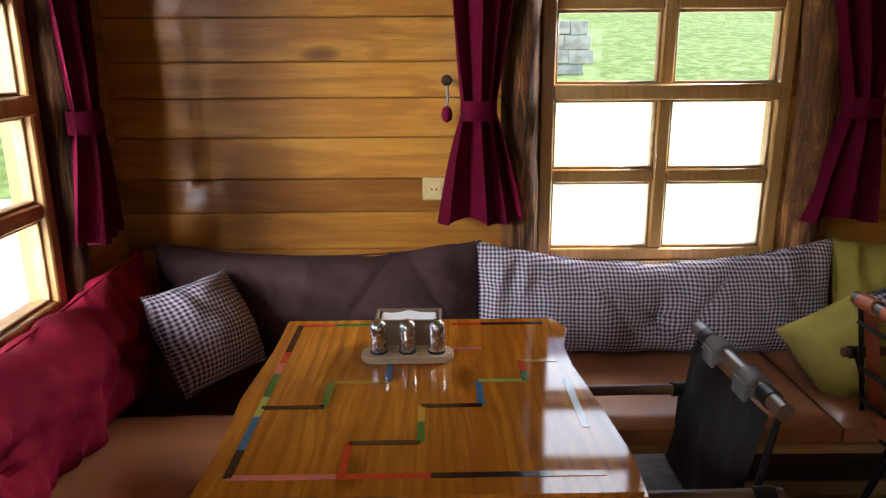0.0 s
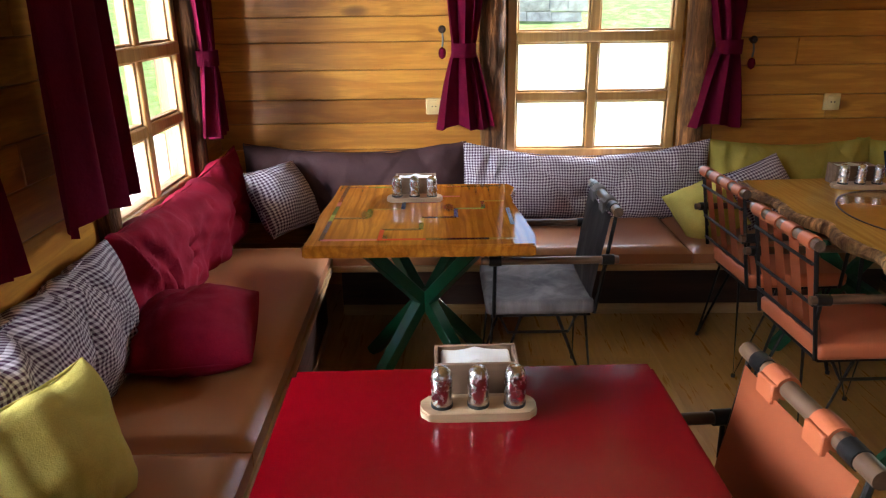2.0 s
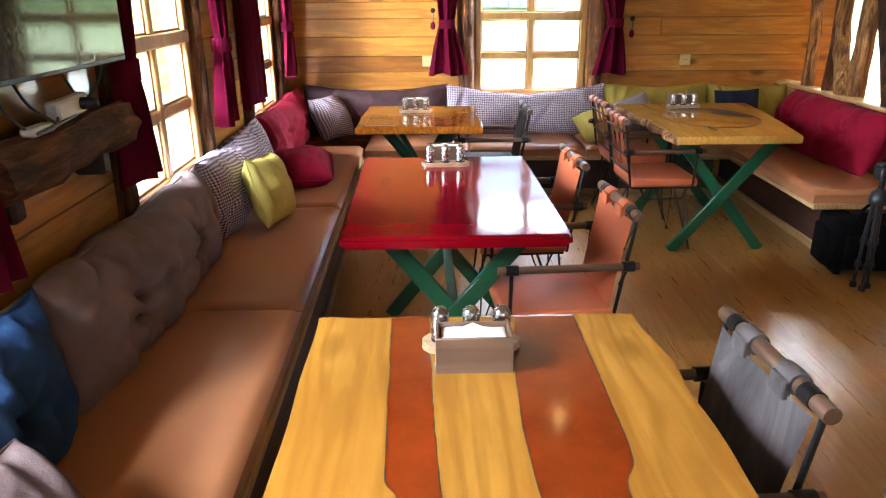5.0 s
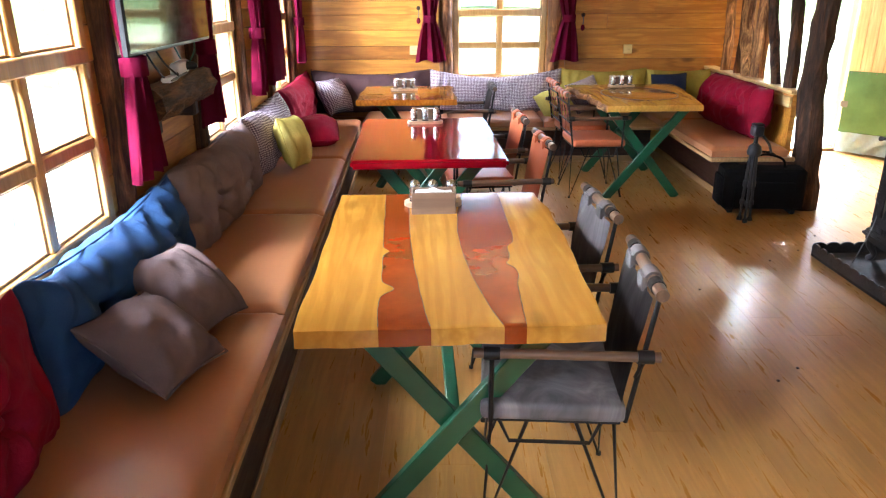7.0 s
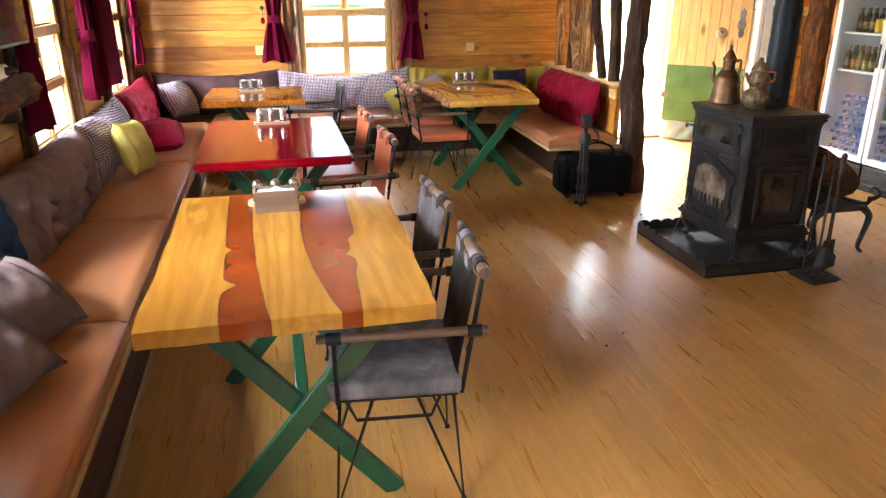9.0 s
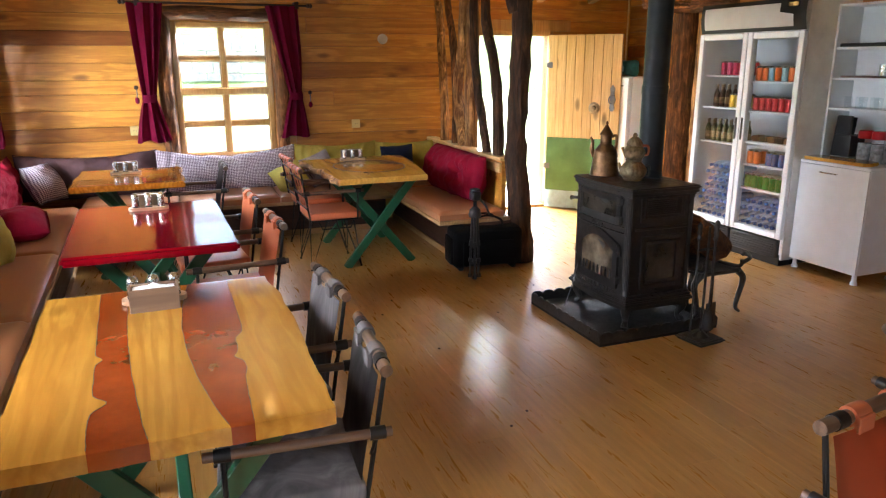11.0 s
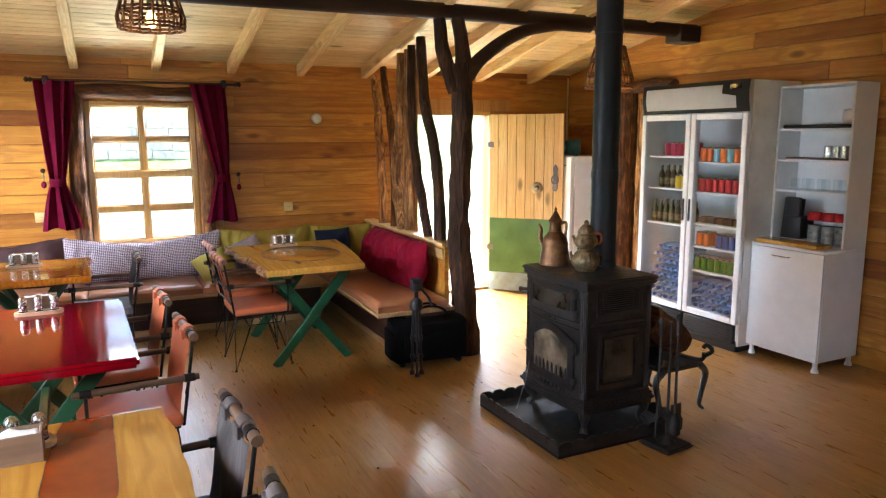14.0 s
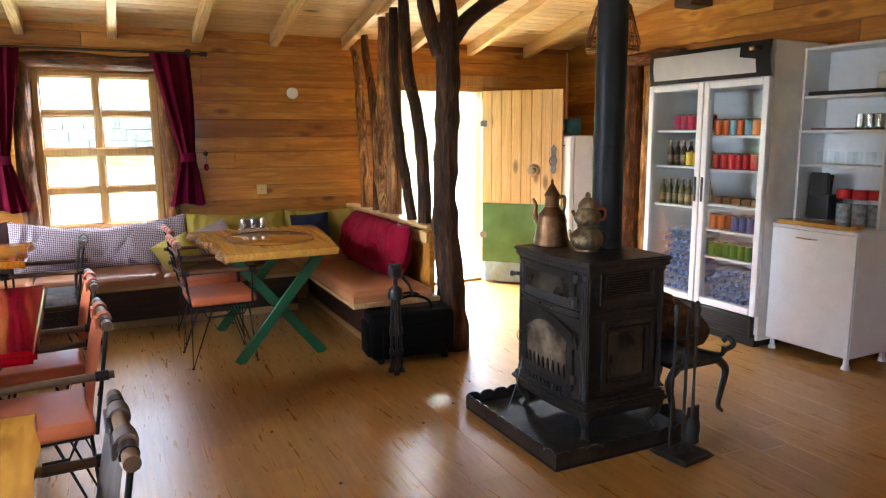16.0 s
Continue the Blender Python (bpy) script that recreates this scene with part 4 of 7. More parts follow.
def cushion(name, m, w, h, t, mat, seed, label, tufts=(), seams=(), piping=True, group="", **kw):
    c = thing(name, m, label, "cushion" if name == "back_cushion" else "pillow", group)
    bm = puff(w, h, t, seed, tufts, seams, **kw)
    tree = BVHTree.FromBMesh(bm)
    part("cover", bm, M[mat], c)
    for s in seams:
        pts = []
        for i in range(1, 20):
            x, y = s[0] + (s[2] - s[0]) * i / 20, s[1] + (s[3] - s[1]) * i / 20
            hit = tree.ray_cast(Vector((x, y, 1.0)), Vector((0, 0, -1)))[0]
            if hit:
                pts.append(hit + Vector((0, 0, -0.0005)))
        if len(pts) > 3:
            part("seam", tube(pts, 0.0018, 6), M[mat], c, "stitched seam")
    if piping:
        pts = []
        n = 24
        for k in range(4):
            for i in range(n):
                e = 2 * i / n - 1
                e = math.sin(e * math.pi / 2)
                u, v = ((e, -1), (1, e), (-e, 1), (-1, -e))[k]
                cc = kw.get("corner", 0.5)
                pts.append((u * w / 2 * (1 - 0.05 * cc * (1 - v * v)), v * h / 2 * (1 - 0.07 * cc * (1 - u * u)) - kw.get("sag", 0.0) * (1 - u * u) * (0.5 + 0.5 * v) ** 0.7, 0.0))
        part("piping", tube(pts + pts[:1], 0.0035, 6, cap=False), M[mat], c)
    if tufts:
        for tx, ty in tufts:
            part("button", lathe([(0.013, 0), (0.012, 0.004), (0.004, 0.007)], 10, at=(tx, ty, t * 0.12)), M[mat], c)
    return c


def diamonds(w, h):
    s = []
    for k in (-0.5, 0.0):
        s += [(k * w + 0.02, -h / 2, k * w + w / 4, h / 2), (k * w + w / 4, h / 2, k * w + w / 2 - 0.02, -h / 2)]
    return s


# back cushions against the west wall; local x along the wall, local z out into the room
def west_back(y, w, mat, seed, label, h=0.40, t=0.23, tilt=6, **kw):
    cushion("back_cushion", WEST @ pose(0.135, y, 0.645, 0, 0, 90) @ pose(0, 0, 0, 90 - tilt, 0, 0), w, h, t, mat, seed, label, group="back cushions", power=2.9, wrinkle=2.2, **kw)


west_back(1.90, 1.54, "red", 1, "crimson canvas back cushion leaning on the wall", tufts=((-0.3, -0.02), (0.3, -0.02)), sag=0.02)
west_back(0.54, 1.20, "check", 2, "plum and white gingham back cushion leaning on the wall", seams=diamonds(1.2, 0.42), sag=0.02)
west_back(-0.74, 1.36, "taupe", 3, "taupe canvas back cushion with two deep buttons", tufts=((-0.30, -0.03), (0.26, -0.03)), t=0.27, sag=0.01, pull=1.7)
west_back(-2.02, 1.20, "blue", 4, "denim-blue canvas back cushion leaning under the window", tufts=((-0.32, 0.0), (0.28, -0.02)), sag=0.03, pull=1.5)
west_back(-3.24, 1.22, "red", 5, "crimson canvas back cushion at the bench end", tufts=((-0.3, 0), (0.3, 0)), sag=0.02)


def north_back(x, w, mat, seed, label, h=0.41, t=0.24, tilt=12, turn=0, **kw):
    cushion("back_cushion", pose(x, NORTH - 0.17, 0.645, 0, 0, turn) @ pose(0, 0, 0, 90 - tilt, 0, 0), w, h, t, mat, seed, label, group="back cushions", power=2.5, wrinkle=1.2, **kw)


north_back(-0.23, 1.16, "plum", 6, "plum-brown canvas back cushion in the bench corner", seams=diamonds(1.16, 0.41), sag=0.045)
north_back(0.965, 1.28, "check", 7, "plum and white gingham back cushion below the window", seams=diamonds(1.28, 0.41), tufts=((0.0, -0.07),), pull=0.5, sag=0.075)
north_back(2.01, 0.82, "olive", 8, "olive-yellow canvas back cushion against the wall", seams=diamonds(0.82, 0.41), sag=0.03)
north_back(2.70, 0.66, "olive", 9, "olive-yellow canvas back cushion in the corner", turn=-8, h=0.39, sag=0.02)
cushion("back_cushion", pose(2.90, 1.74, 0.655, 0, 0, -90) @ pose(0, 0, 0, 74), 1.20, 0.38, 0.32, "red", 10, "crimson canvas back cushion against the bench back", tufts=((-0.3, 0), (0.3, 0)), group="back cushions", wrinkle=2.0, power=2.2, sag=0.02, corner=-1.6)


def pillow(x, y, z, s, mat, seed, label, lean=65, turn=0, spin=0, t=0.22, corner=0.8):
    cushion("throw_pillow", pose(x, y, z, 0, 0, turn) @ pose(0, 0, 0, lean, 0, 0) @ pose(0, 0, 0, 0, 0, spin), s, s, t, mat, seed, label, group="throw pillows", nx=48, ny=48, corner=corner, power=2.3, wrinkle=1.1)


pillow(-0.55, 2.42, 0.63, 0.335, "check", 21, "small plum gingham pillow leaning in the bench corner", 62, 60, 0)
pillow(-0.53, 1.10, 0.555, 0.36, "red", 22, "small crimson pillow slumped on the seat", 13, 10, 0, 0.20, -0.6)
pillow(-0.525, 0.30, 0.635, 0.33, "yellow", 23, "small lime-yellow pillow leaning on the gingham cushion", 73, 84, -6, 0.19)
pillow(-0.44, -2.06, 0.60, 0.345, "mocha", 24, "small taupe pillow leaning on a blue cushion", 40, 80, -6, 0.17, 1.3)
pillow(-0.42, -2.40, 0.585, 0.335, "mocha", 25, "small taupe pillow leaning in front of another", 33, 84, -8, 0.17, 1.3)
pillow(1.50, 2.38, 0.565, 0.30, "yellow", 26, "small lime-yellow pillow leaning on a gingham cushion", 50, -8, 28)
pillow(1.80, 2.47, 0.63, 0.30, "check", 27, "small plum gingham pillow behind the chairs", 62, 5, 20)
pillow(2.60, 2.53, 0.655, 0.32, "navy", 28, "small navy pillow leaning in the corner", 68, -14, 4)


# ---- tables ----
TOP = 0.75


def bar(a, b, w, d, mat_up=(0, 0, 1), bm=None, bevel=0.003):
    """A square tube from a to b."""
    a, b = Vector(a), Vector(b)
    z = (b - a).normalized()
    x = Vector(mat_up).cross(z)
    x = x.normalized() if x.length > 1e-4 else Vector((1, 0, 0))
    y = z.cross(x)
    m = Matrix((x, y, z)).transposed().to_4x4()
    m.translation = (a + b) / 2
    return box((-w / 2, -d / 2, -(b - a).length / 2), (w / 2, d / 2, (b - a).length / 2), bevel, bm, m=m)


def x_trestle(t, y, half, top, name="trestle"):
    for s in (-1, 1):
        part("leg", bar((s * half, y - 0.0305 * (s < 0) + 0.0005, 0.0), (-s * half, y - 0.0305 * (s < 0) + 0.0005, top), 0.065, 0.030, (0, 1, 0)), M["green"], t)


def rounded(w, l, wob, seed, n=18):
    """A plan outline w by l whose long edges wander by wob."""
    rnd = random.Random(seed)
    o = rnd.uniform(0, 40)
    pts = []
    for i in range(n + 1):
        pts.append((w / 2 + wob * noise.noise((o, i * 0.35, 0)), -l / 2 + l * i / n))
    for i in range(n + 1):
        pts.append((-w / 2 - wob * noise.noise((o + 9, i * 0.35, 0)), l / 2 - l * i / n))
    return pts


# oak table with coloured inlays on spider legs
t1 = thing("dining_table", pose(0.165, 1.765, 0, 0, 0, 0.8), "square oak table with coloured inlaid strips on green crossed legs", "table", "tables")
out = [(0.395, -0.43), (0.405, -0.30), (0.385, -0.1), (0.365, 0.1), (0.36, 0.22), (0.385, 0.30), (0.40, 0.36), (0.37, 0.43), (-0.39, 0.43), (-0.385, 0.2), (-0.40, -0.05), (-0.39, -0.25), (-0.40, -0.43)]
part("tabletop", prism(out, TOP - 0.045, TOP, 0.006), M["oaktop"], t1)
for k in range(4):
    a = radians(45 + 90 * k)
    part("leg", bar((0.36 * math.cos(a), 0.38 * math.sin(a), 0.0), (0.018 * math.cos(a), 0.018 * math.sin(a), 0.37), 0.05, 0.05), M["green"], t1)
    part("arm", bar((0.33 * math.cos(a), 0.35 * math.sin(a), TOP - 0.046), (0.018 * math.cos(a), 0.018 * math.sin(a), 0.375), 0.05, 0.05), M["green"], t1)
part("hub", box((-0.035, -0.035, 0.335), (0.035, 0.035, 0.41), 0.006), M["green"], t1)
INK = {c: paint("inlay_" + c, v, 0.12, 0.0, 0.2, 0.05, 0.6) for c, v in dict(red=(0.45, 0.035, 0.012), green=(0.03, 0.14, 0.02), blue=(0.05, 0.13, 0.20), black=(0.012, 0.008, 0.006), pink=(0.50, 0.13, 0.10), lime=(0.30, 0.30, 0.06), ochre=(0.42, 0.22, 0.03)).items()}


def inlay(a, b, color, w=0.016):
    (x0, y0), (x1, y1) = a, b
    part("inlay", box((min(x0, x1) - (w / 2 if x0 == x1 else 0), min(y0, y1) - (w / 2 if y0 == y1 else 0), TOP - 0.006), (max(x0, x1) + (w / 2 if x0 == x1 else 0), max(y0, y1) + (w / 2 if y0 == y1 else 0), TOP + 0.0012)), INK[color], t1)


L, B, T, R = -0.345, -0.365, 0.385, 0.335
for a, b, c in ((-0.365, -0.27, "black"), (-0.27, -0.14, "blue"), (-0.14, -0.05, "lime"), (-0.05, 0.07, "green"), (0.07, 0.13, "pink"), (0.13, 0.20, "red"), (0.20, 0.385, "black")):
    inlay((L, a), (L, b), c)
for a, b, c in ((L, -0.15, "pink"), (-0.15, 0.02, "red"), (0.02, 0.24, "black"), (0.24, R, "ochre")):
    inlay((a, B), (b, B), c)
for a, b, c in ((L, -0.25, "red"), (-0.25, -0.15, "green"), (-0.15, -0.06, "ochre"), (0.08, 0.16, "red"), (0.16, R, "black")):
    inlay((a, T), (b, T), c)
inlay((R, -0.20), (R, 0.02), "blue")
steps = [((L, -0.10), (-0.21, -0.10), "black"), ((-0.21, -0.10), (-0.21, 0.02), "green"), ((-0.21, 0.02), (-0.08, 0.02), "ochre"), ((-0.08, 0.02), (-0.08, 0.12), "blue"), ((-0.08, 0.12), (0.05, 0.12), "red"), ((0.05, 0.12), (0.05, 0.21), "lime"), ((0.05, 0.21), (0.15, 0.21), "pink"),
         ((-0.14, B), (-0.14, -0.25), "red"), ((-0.14, -0.25), (0.0, -0.25), "black"), ((0.0, -0.25), (0.0, -0.17), "green"), ((0.0, -0.10), (0.0, -0.17), "ochre"), ((0.0, -0.10), (0.13, -0.10), "black"), ((0.13, -0.10), (0.13, 0.02), "blue"), ((0.13, 0.02), (0.24, 0.02), "lime"), ((0.24, 0.02), (0.24, 0.07), "green"), ((0.24, 0.07), (0.24, 0.13), "red"), ((0.24, 0.13), (0.33, 0.13), "ochre")]
for a, b, c in steps:
    inlay(a, b, c)


def trestle_table(m, label, top, mats, l):
    t = thing("dining_table", m, label, "table", "tables")
    part("tabletop", top, mats, t)
    for y in (-l / 2 + 0.24, l / 2 - 0.24):
        x_trestle(t, y, 0.285, TOP - 0.046)
    part("stretcher", box((-0.02, -l / 2 + 0.25, 0.335), (0.02, l / 2 - 0.25, 0.375), 0.004), M["green"], t)
    return t


# red lacquered table
bm = prism([(-0.405, -0.625), (0.405, -0.625), (0.405, 0.63), (-0.405, 0.63)], TOP - 0.048, TOP, 0.0)
bmesh.ops.bevel(bm, geom=list(bm.edges), offset=0.014, segments=3, affect="EDGES")
trestle_table(pose(0.355, -0.135, 0, 0, 0, 2.2), "glossy red lacquered wooden table on green crossed legs", bm, M["redtop"], 1.25)

# slab table with two resin rivers
t3 = thing("dining_table", pose(0.455, -2.055, 0, 0, 0, 2.0), "live-edge wooden table with two amber resin rivers on green crossed legs", "table", "tables")


def swell(y, at, wide):
    return math.exp(-((y - at) / wide) ** 2)


def river(y, k):
    """The four banks of the two resin rivers, as x over y."""
    n = 0.004 * noise.noise((y * 9, k * 3.0, 2)) + 0.0015 * noise.noise((y * 40, k, 7))
    if k == 0:
        return -0.214 - 0.022 * y + 0.020 * swell(y, -0.03, 0.025) + 0.038 * swell(y, -0.345, 0.035) - 0.008 * swell(y, -0.5, 0.08) + n
    if k == 1:
        return -0.131 + 0.062 * max(0.0, (0.65 - y) / 1.26) ** 2.5 + n
    if k == 2:
        return 0.045 + 0.15 * (y - 0.1) ** 2 + n * 0.5
    step = 1 / (1 + math.exp((y - 0.02) / 0.014))
    return 0.232 + 0.015 * max(y, 0) - 0.036 * step - 0.016 * swell(y, -0.157, 0.025) + 0.012 * swell(y, -0.25, 0.06) + 0.045 * min(y + 0.2, 0) + n


def strip(left, right, z0, z1, n=110, y0=-0.605, y1=0.675, nx=8, rough=0.0):
    """A slab between two banks; rough ends are uneven and have their upper edge worn off."""
    bm, rows = bmesh.new(), []
    for i in range(n + 1):
        y = y0 + (y1 - y0) * i / n
        a, b = left(y), right(y)
        top, low = [], []
        for k in range(nx + 1):
            x = a + (b - a) * k / nx
            d = rough * 2 * noise.noise((x * 9, i // n, 3)) * (i in (0, n))
            worn = rough * 0.5 * (i in (0, n))
            top.append(bm.verts.new((x, y + d + (worn if i == 0 else -worn), z1 - worn)))
            low.append(bm.verts.new((x, y + 1.2 * d, z0 + rough * 0.3 * noise.noise((x * 8, y * 5, 1)))))
        rows.append(low + top[::-1])
    m = len(rows[0])
    for a, b in zip(rows, rows[1:]):
        for k in range(m):
            bm.faces.new((a[k], a[(k + 1) % m], b[(k + 1) % m], b[k]))
    for r in (rows[0], rows[-1]):
        for k in range(nx):
            bm.faces.new((r[k], r[k + 1], r[m - 2 - k], r[m - 1 - k]))
    return bm


edge_w = lambda y: -0.415 + 0.012 * noise.noise((y * 3, 0, 5))
edge_e = lambda y: 0.402 + 0.014 * math.sin(y * 4.2 + 0.6) + 0.01 * noise.noise((y * 6, 2, 5))
part("slab", strip(edge_w, lambda y: river(y, 0), TOP - 0.05, TOP, rough=0.005), M["yewtop"], t3)
part("resin_river", strip(lambda y: river(y, 0), lambda y: river(y, 1), TOP - 0.05, TOP - 0.0006, rough=0.005), M["resin"], t3, "glossy amber resin river")
part("slab", strip(lambda y: river(y, 1), lambda y: river(y, 2), TOP - 0.05, TOP, rough=0.005), M["yewtop"], t3)
part("resin_river", strip(lambda y: river(y, 2), lambda y: river(y, 3), TOP - 0.05, TOP - 0.0006, rough=0.005), M["resin"], t3, "glossy amber resin river")
part("slab", strip(lambda y: river(y, 3), edge_e, TOP - 0.05, TOP, rough=0.005), M["yewtop"], t3)
for k in range(4):
    part("seam_line", strip(lambda y, k=k: river(y, k) - 0.0009, lambda y, k=k: river(y, k) + 0.0009 + 0.0015 * noise.noise((y * 20, k, 0)), TOP - 0.046, TOP + 0.0004, nx=1, y0=-0.59, y1=0.66), M["dark"], t3, "dark bark seam along the resin")
for y in (-0.43, 0.43):
    x_trestle(t3, y, 0.285, TOP - 0.051)
part("stretcher", box((-0.02, -0.42, 0.335), (0.02, 0.42, 0.375), 0.004), M["green"], t3)

# pine table with a round inlay and a raw edge
rt = thing("dining_table", pose(2.02, 1.60, 0, 0, 0, 0), "yellow pine table with a round resin inlay and raw bark edge", "table", "tables")
out = [(0.365, -0.61), (0.43, -0.2), (0.50, 0.3), (0.53, 0.68), (-0.43, 0.62), (-0.445, 0.45), (-0.40, 0.3), (-0.425, 0.1), (-0.36, -0.05), (-0.385, -0.2), (-0.345, -0.35), (-0.37, -0.48), (-0.35, -0.63)]
part("tabletop", prism(out, TOP - 0.045, TOP, 0.005), M["pinetop"], rt)
disc = lathe([(0.30, 0), (0.302, 0.004), (0.296, 0.006)], 56, at=(0.05, 0.03, TOP - 0.004))
for v in disc.verts:
    v.co.y = 0.03 + (v.co.y - 0.03) * 1.25
part("disc_inlay", disc, M["disc"], rt, "round honey-coloured resin inlay")
ring = lathe([(0.299, 0), (0.299, 0.0035), (0.305, 0.0035), (0.305, 0)], 56, at=(0.05, 0.03, TOP))
for v in ring.verts:
    v.co.y = 0.03 + (v.co.y - 0.03) * 1.25
part("inlay_ring", ring, M["stain"], rt, "dark joint around the inlay")
line = [(-0.43, 0.62), (-0.445, 0.45), (-0.40, 0.3), (-0.425, 0.1), (-0.36, -0.05), (-0.385, -0.2), (-0.345, -0.35), (-0.37, -0.48), (-0.35, -0.63)]
part("bark_edge", tube(curve([(x - 0.004, y, TOP - 0.024) for x, y in line], 7), 0.023, 10, rough=0.45), M["branch"], rt, "raw bark edge of the slab")
for y in (-0.43, 0.45):
    x_trestle(rt, y, 0.285, TOP - 0.046)
part("stretcher", box((-0.02, -0.42, 0.335), (0.02, 0.44, 0.375), 0.004), M["green"], rt)


# ---- chairs ----
def chair(m, mat, label, strips=False):
    """A rod chair whose back stands at +x: leather seat, slung back over a wooden bar, two wooden arms."""
    c = thing("dining_chair", m, label, "chair", "chairs")
    bm = bmesh.new()
    box((-0.215, -0.215, 0.405), (0.195, 0.215, 0.462), 0.02, bm, 3)
    part("seat", bm, M[mat], c)
    bx = lambda z: 0.195 + (z - 0.45) * 0.17
    if strips:
        for k in range(4):
            y = -0.165 + 0.11 * k
            sheet = [(bx(0.44) - 0.015, 0.44), (bx(0.6) - 0.008, 0.6), (bx(0.77) - 0.002, 0.77), (bx(0.825) + 0.002, 0.825)]
            bm, rows = bmesh.new(), []
            for x, z in sheet:
                rows.append([bm.verts.new((x, y + s, z)) for s in (-0.033, 0.033)])
            for a, b in zip(rows, rows[1:]):
                bm.faces.new((a[0], a[1], b[1], b[0]))
            bmesh.ops.solidify(bm, geom=list(bm.faces), thickness=0.006)
            part("back_strap", bm, M[mat], c)
            part("loop", lathe([(0.024, -0.033), (0.024, 0.033)], 14), M[mat], c).matrix_local = pose(bx(0.81), y, 0.806, 90)
        for z in (0.50, 0.60, 0.74):
            part("back_rod", tube([(bx(z) + 0.012, -0.2, z), (bx(z) + 0.012, 0.2, z)], 0.006, 8), M["rod"], c)
    else:
        bm, rows = bmesh.new(), []
        n = 14
        for j in range(n + 1):
            z = 0.43 + 0.355 * j / n
            row = []
            for i in range(15):
                s = i / 14 * 2 - 1
                y = s * (0.195 - 0.01 * math.sin(j / n * 3.14))
                x = bx(z) - 0.012 - 0.022 * (1 - s * s) * math.sin(j / n * 2.8) + 0.004 * noise.noise((y * 9, z * 9, len(mat)))
                row.append(bm.verts.new((x, y, z)))
            rows.append(row)
        for a, b in zip(rows, rows[1:]):
            for i in range(14):
                bm.faces.new((a[i], a[i + 1], b[i + 1], b[i]))
        bmesh.ops.solidify(bm, geom=list(bm.faces), thickness=0.008)
        part("backrest", bm, M[mat], c)
        for y in (-0.085, 0.085):
            part("loop", lathe([(0.0255, -0.03), (0.027, 0), (0.0255, 0.03)], 16), M[mat], c).matrix_local = pose(bx(0.81), y, 0.806, 90)
            bm = box((bx(0.79) - 0.030, y - 0.03, 0.772), (bx(0.79) - 0.012, y + 0.03, 0.815), 0.003)
            part("strap", bm, M[mat], c)
    part("back_bar", tube([(bx(0.81), -0.225, 0.806), (bx(0.81), 0.225, 0.806)], 0.0185, 12), M["dowely"], c)
    for y in (-0.155, 0.155):
        part("bar_collar", lathe([(0.0215, -0.02), (0.0215, 0.02)], 12), M["rod"], c).matrix_local = pose(bx(0.81), y, 0.806, 90)
    for s in (-1, 1):
        y = s * 0.235
        part("arm_bar", tube([(-0.235, y, 0.632), (0.265, y, 0.632)], 0.0145, 10), M["dowel"], c)
        for x in (-0.185, 0.225):
            part("arm_collar", lathe([(0.019, -0.022), (0.019, 0.022)], 12), M["rod"], c).matrix_local = pose(x, y, 0.632, 0, 90)
        part("arm_rod", tube([(-0.185, y, 0.632), (-0.185, s * 0.212, 0.40)], 0.0075, 8), M["rod"], c)
        part("upright", tube([(bx(0.43) + 0.004, s * 0.20, 0.405), (bx(0.81), s * 0.205, 0.806)], 0.0075, 8), M["rod"], c)
        part("arm_stay", tube([(bx(0.55), s * 0.20, 0.55), (0.228, y, 0.632)], 0.006, 8), M["rod"], c)
    part("seat_frame", tube([(-0.19, -0.19, 0.396), (0.18, -0.19, 0.396), (0.18, 0.19, 0.396), (-0.19, 0.19, 0.396), (-0.19, -0.19, 0.396)], 0.0065, 8), M["rod"], c)
    for y in (-0.20, 0.20):
        part("under_brace", tube([(-0.16, y * 0.95, 0.392), (-0.13, y, 0.33), (0.10, y, 0.33), (0.13, y * 0.95, 0.392)], 0.006, 8), M["rod"], c)
    for sx in (-1, 1):
        for sy in (-1, 1):
            f = (sx * 0.205, sy * 0.205, 0.004)
            leg = part("leg", tube([(sx * 0.18, sy * 0.10, 0.392), f, (sx * 0.07 - 0.01, sy * 0.19, 0.392)], 0.0062, 8), M["rod"], c)
            part("foot", lathe([(0.009, 0), (0.009, 0.012)], 10, at=(f[0], f[1], 0)), M["rubber"], leg)
    return c


GREY_L, OR_L, ST_L = "grey suede chair on black rods with wooden arms", "orange leather chair on black rods with wooden arms", "orange leather chair with a back of four straps on black rods"
g1 = chair(pose(0.772, -2.355, 0, 0, 0, -4), "greysuede", GREY_L)
copy_thing(g1, pose(0.781, -1.735, 0, 0, 0, 4))
copy_thing(g1, pose(0.615, 1.735, 0, 0, 0, 1.5))
o1 = chair(pose(0.733, -0.53, 0, 0, 0, 5), "orange", OR_L)
copy_thing(o1, pose(0.685, 0.21, 0, 0, 0, 4.7))
copy_thing(o1, pose(2.12, -3.46, 0, 0, 0, 100))
copy_thing(o1, pose(2.80, -3.10, 0, 0, 0, 92))
s1 = chair(pose(1.649, 1.365, 0, 0, 0, 182.6), "orange", ST_L, True)
copy_thing(s1, pose(1.665, 1.985, 0, 0, 0, 183))


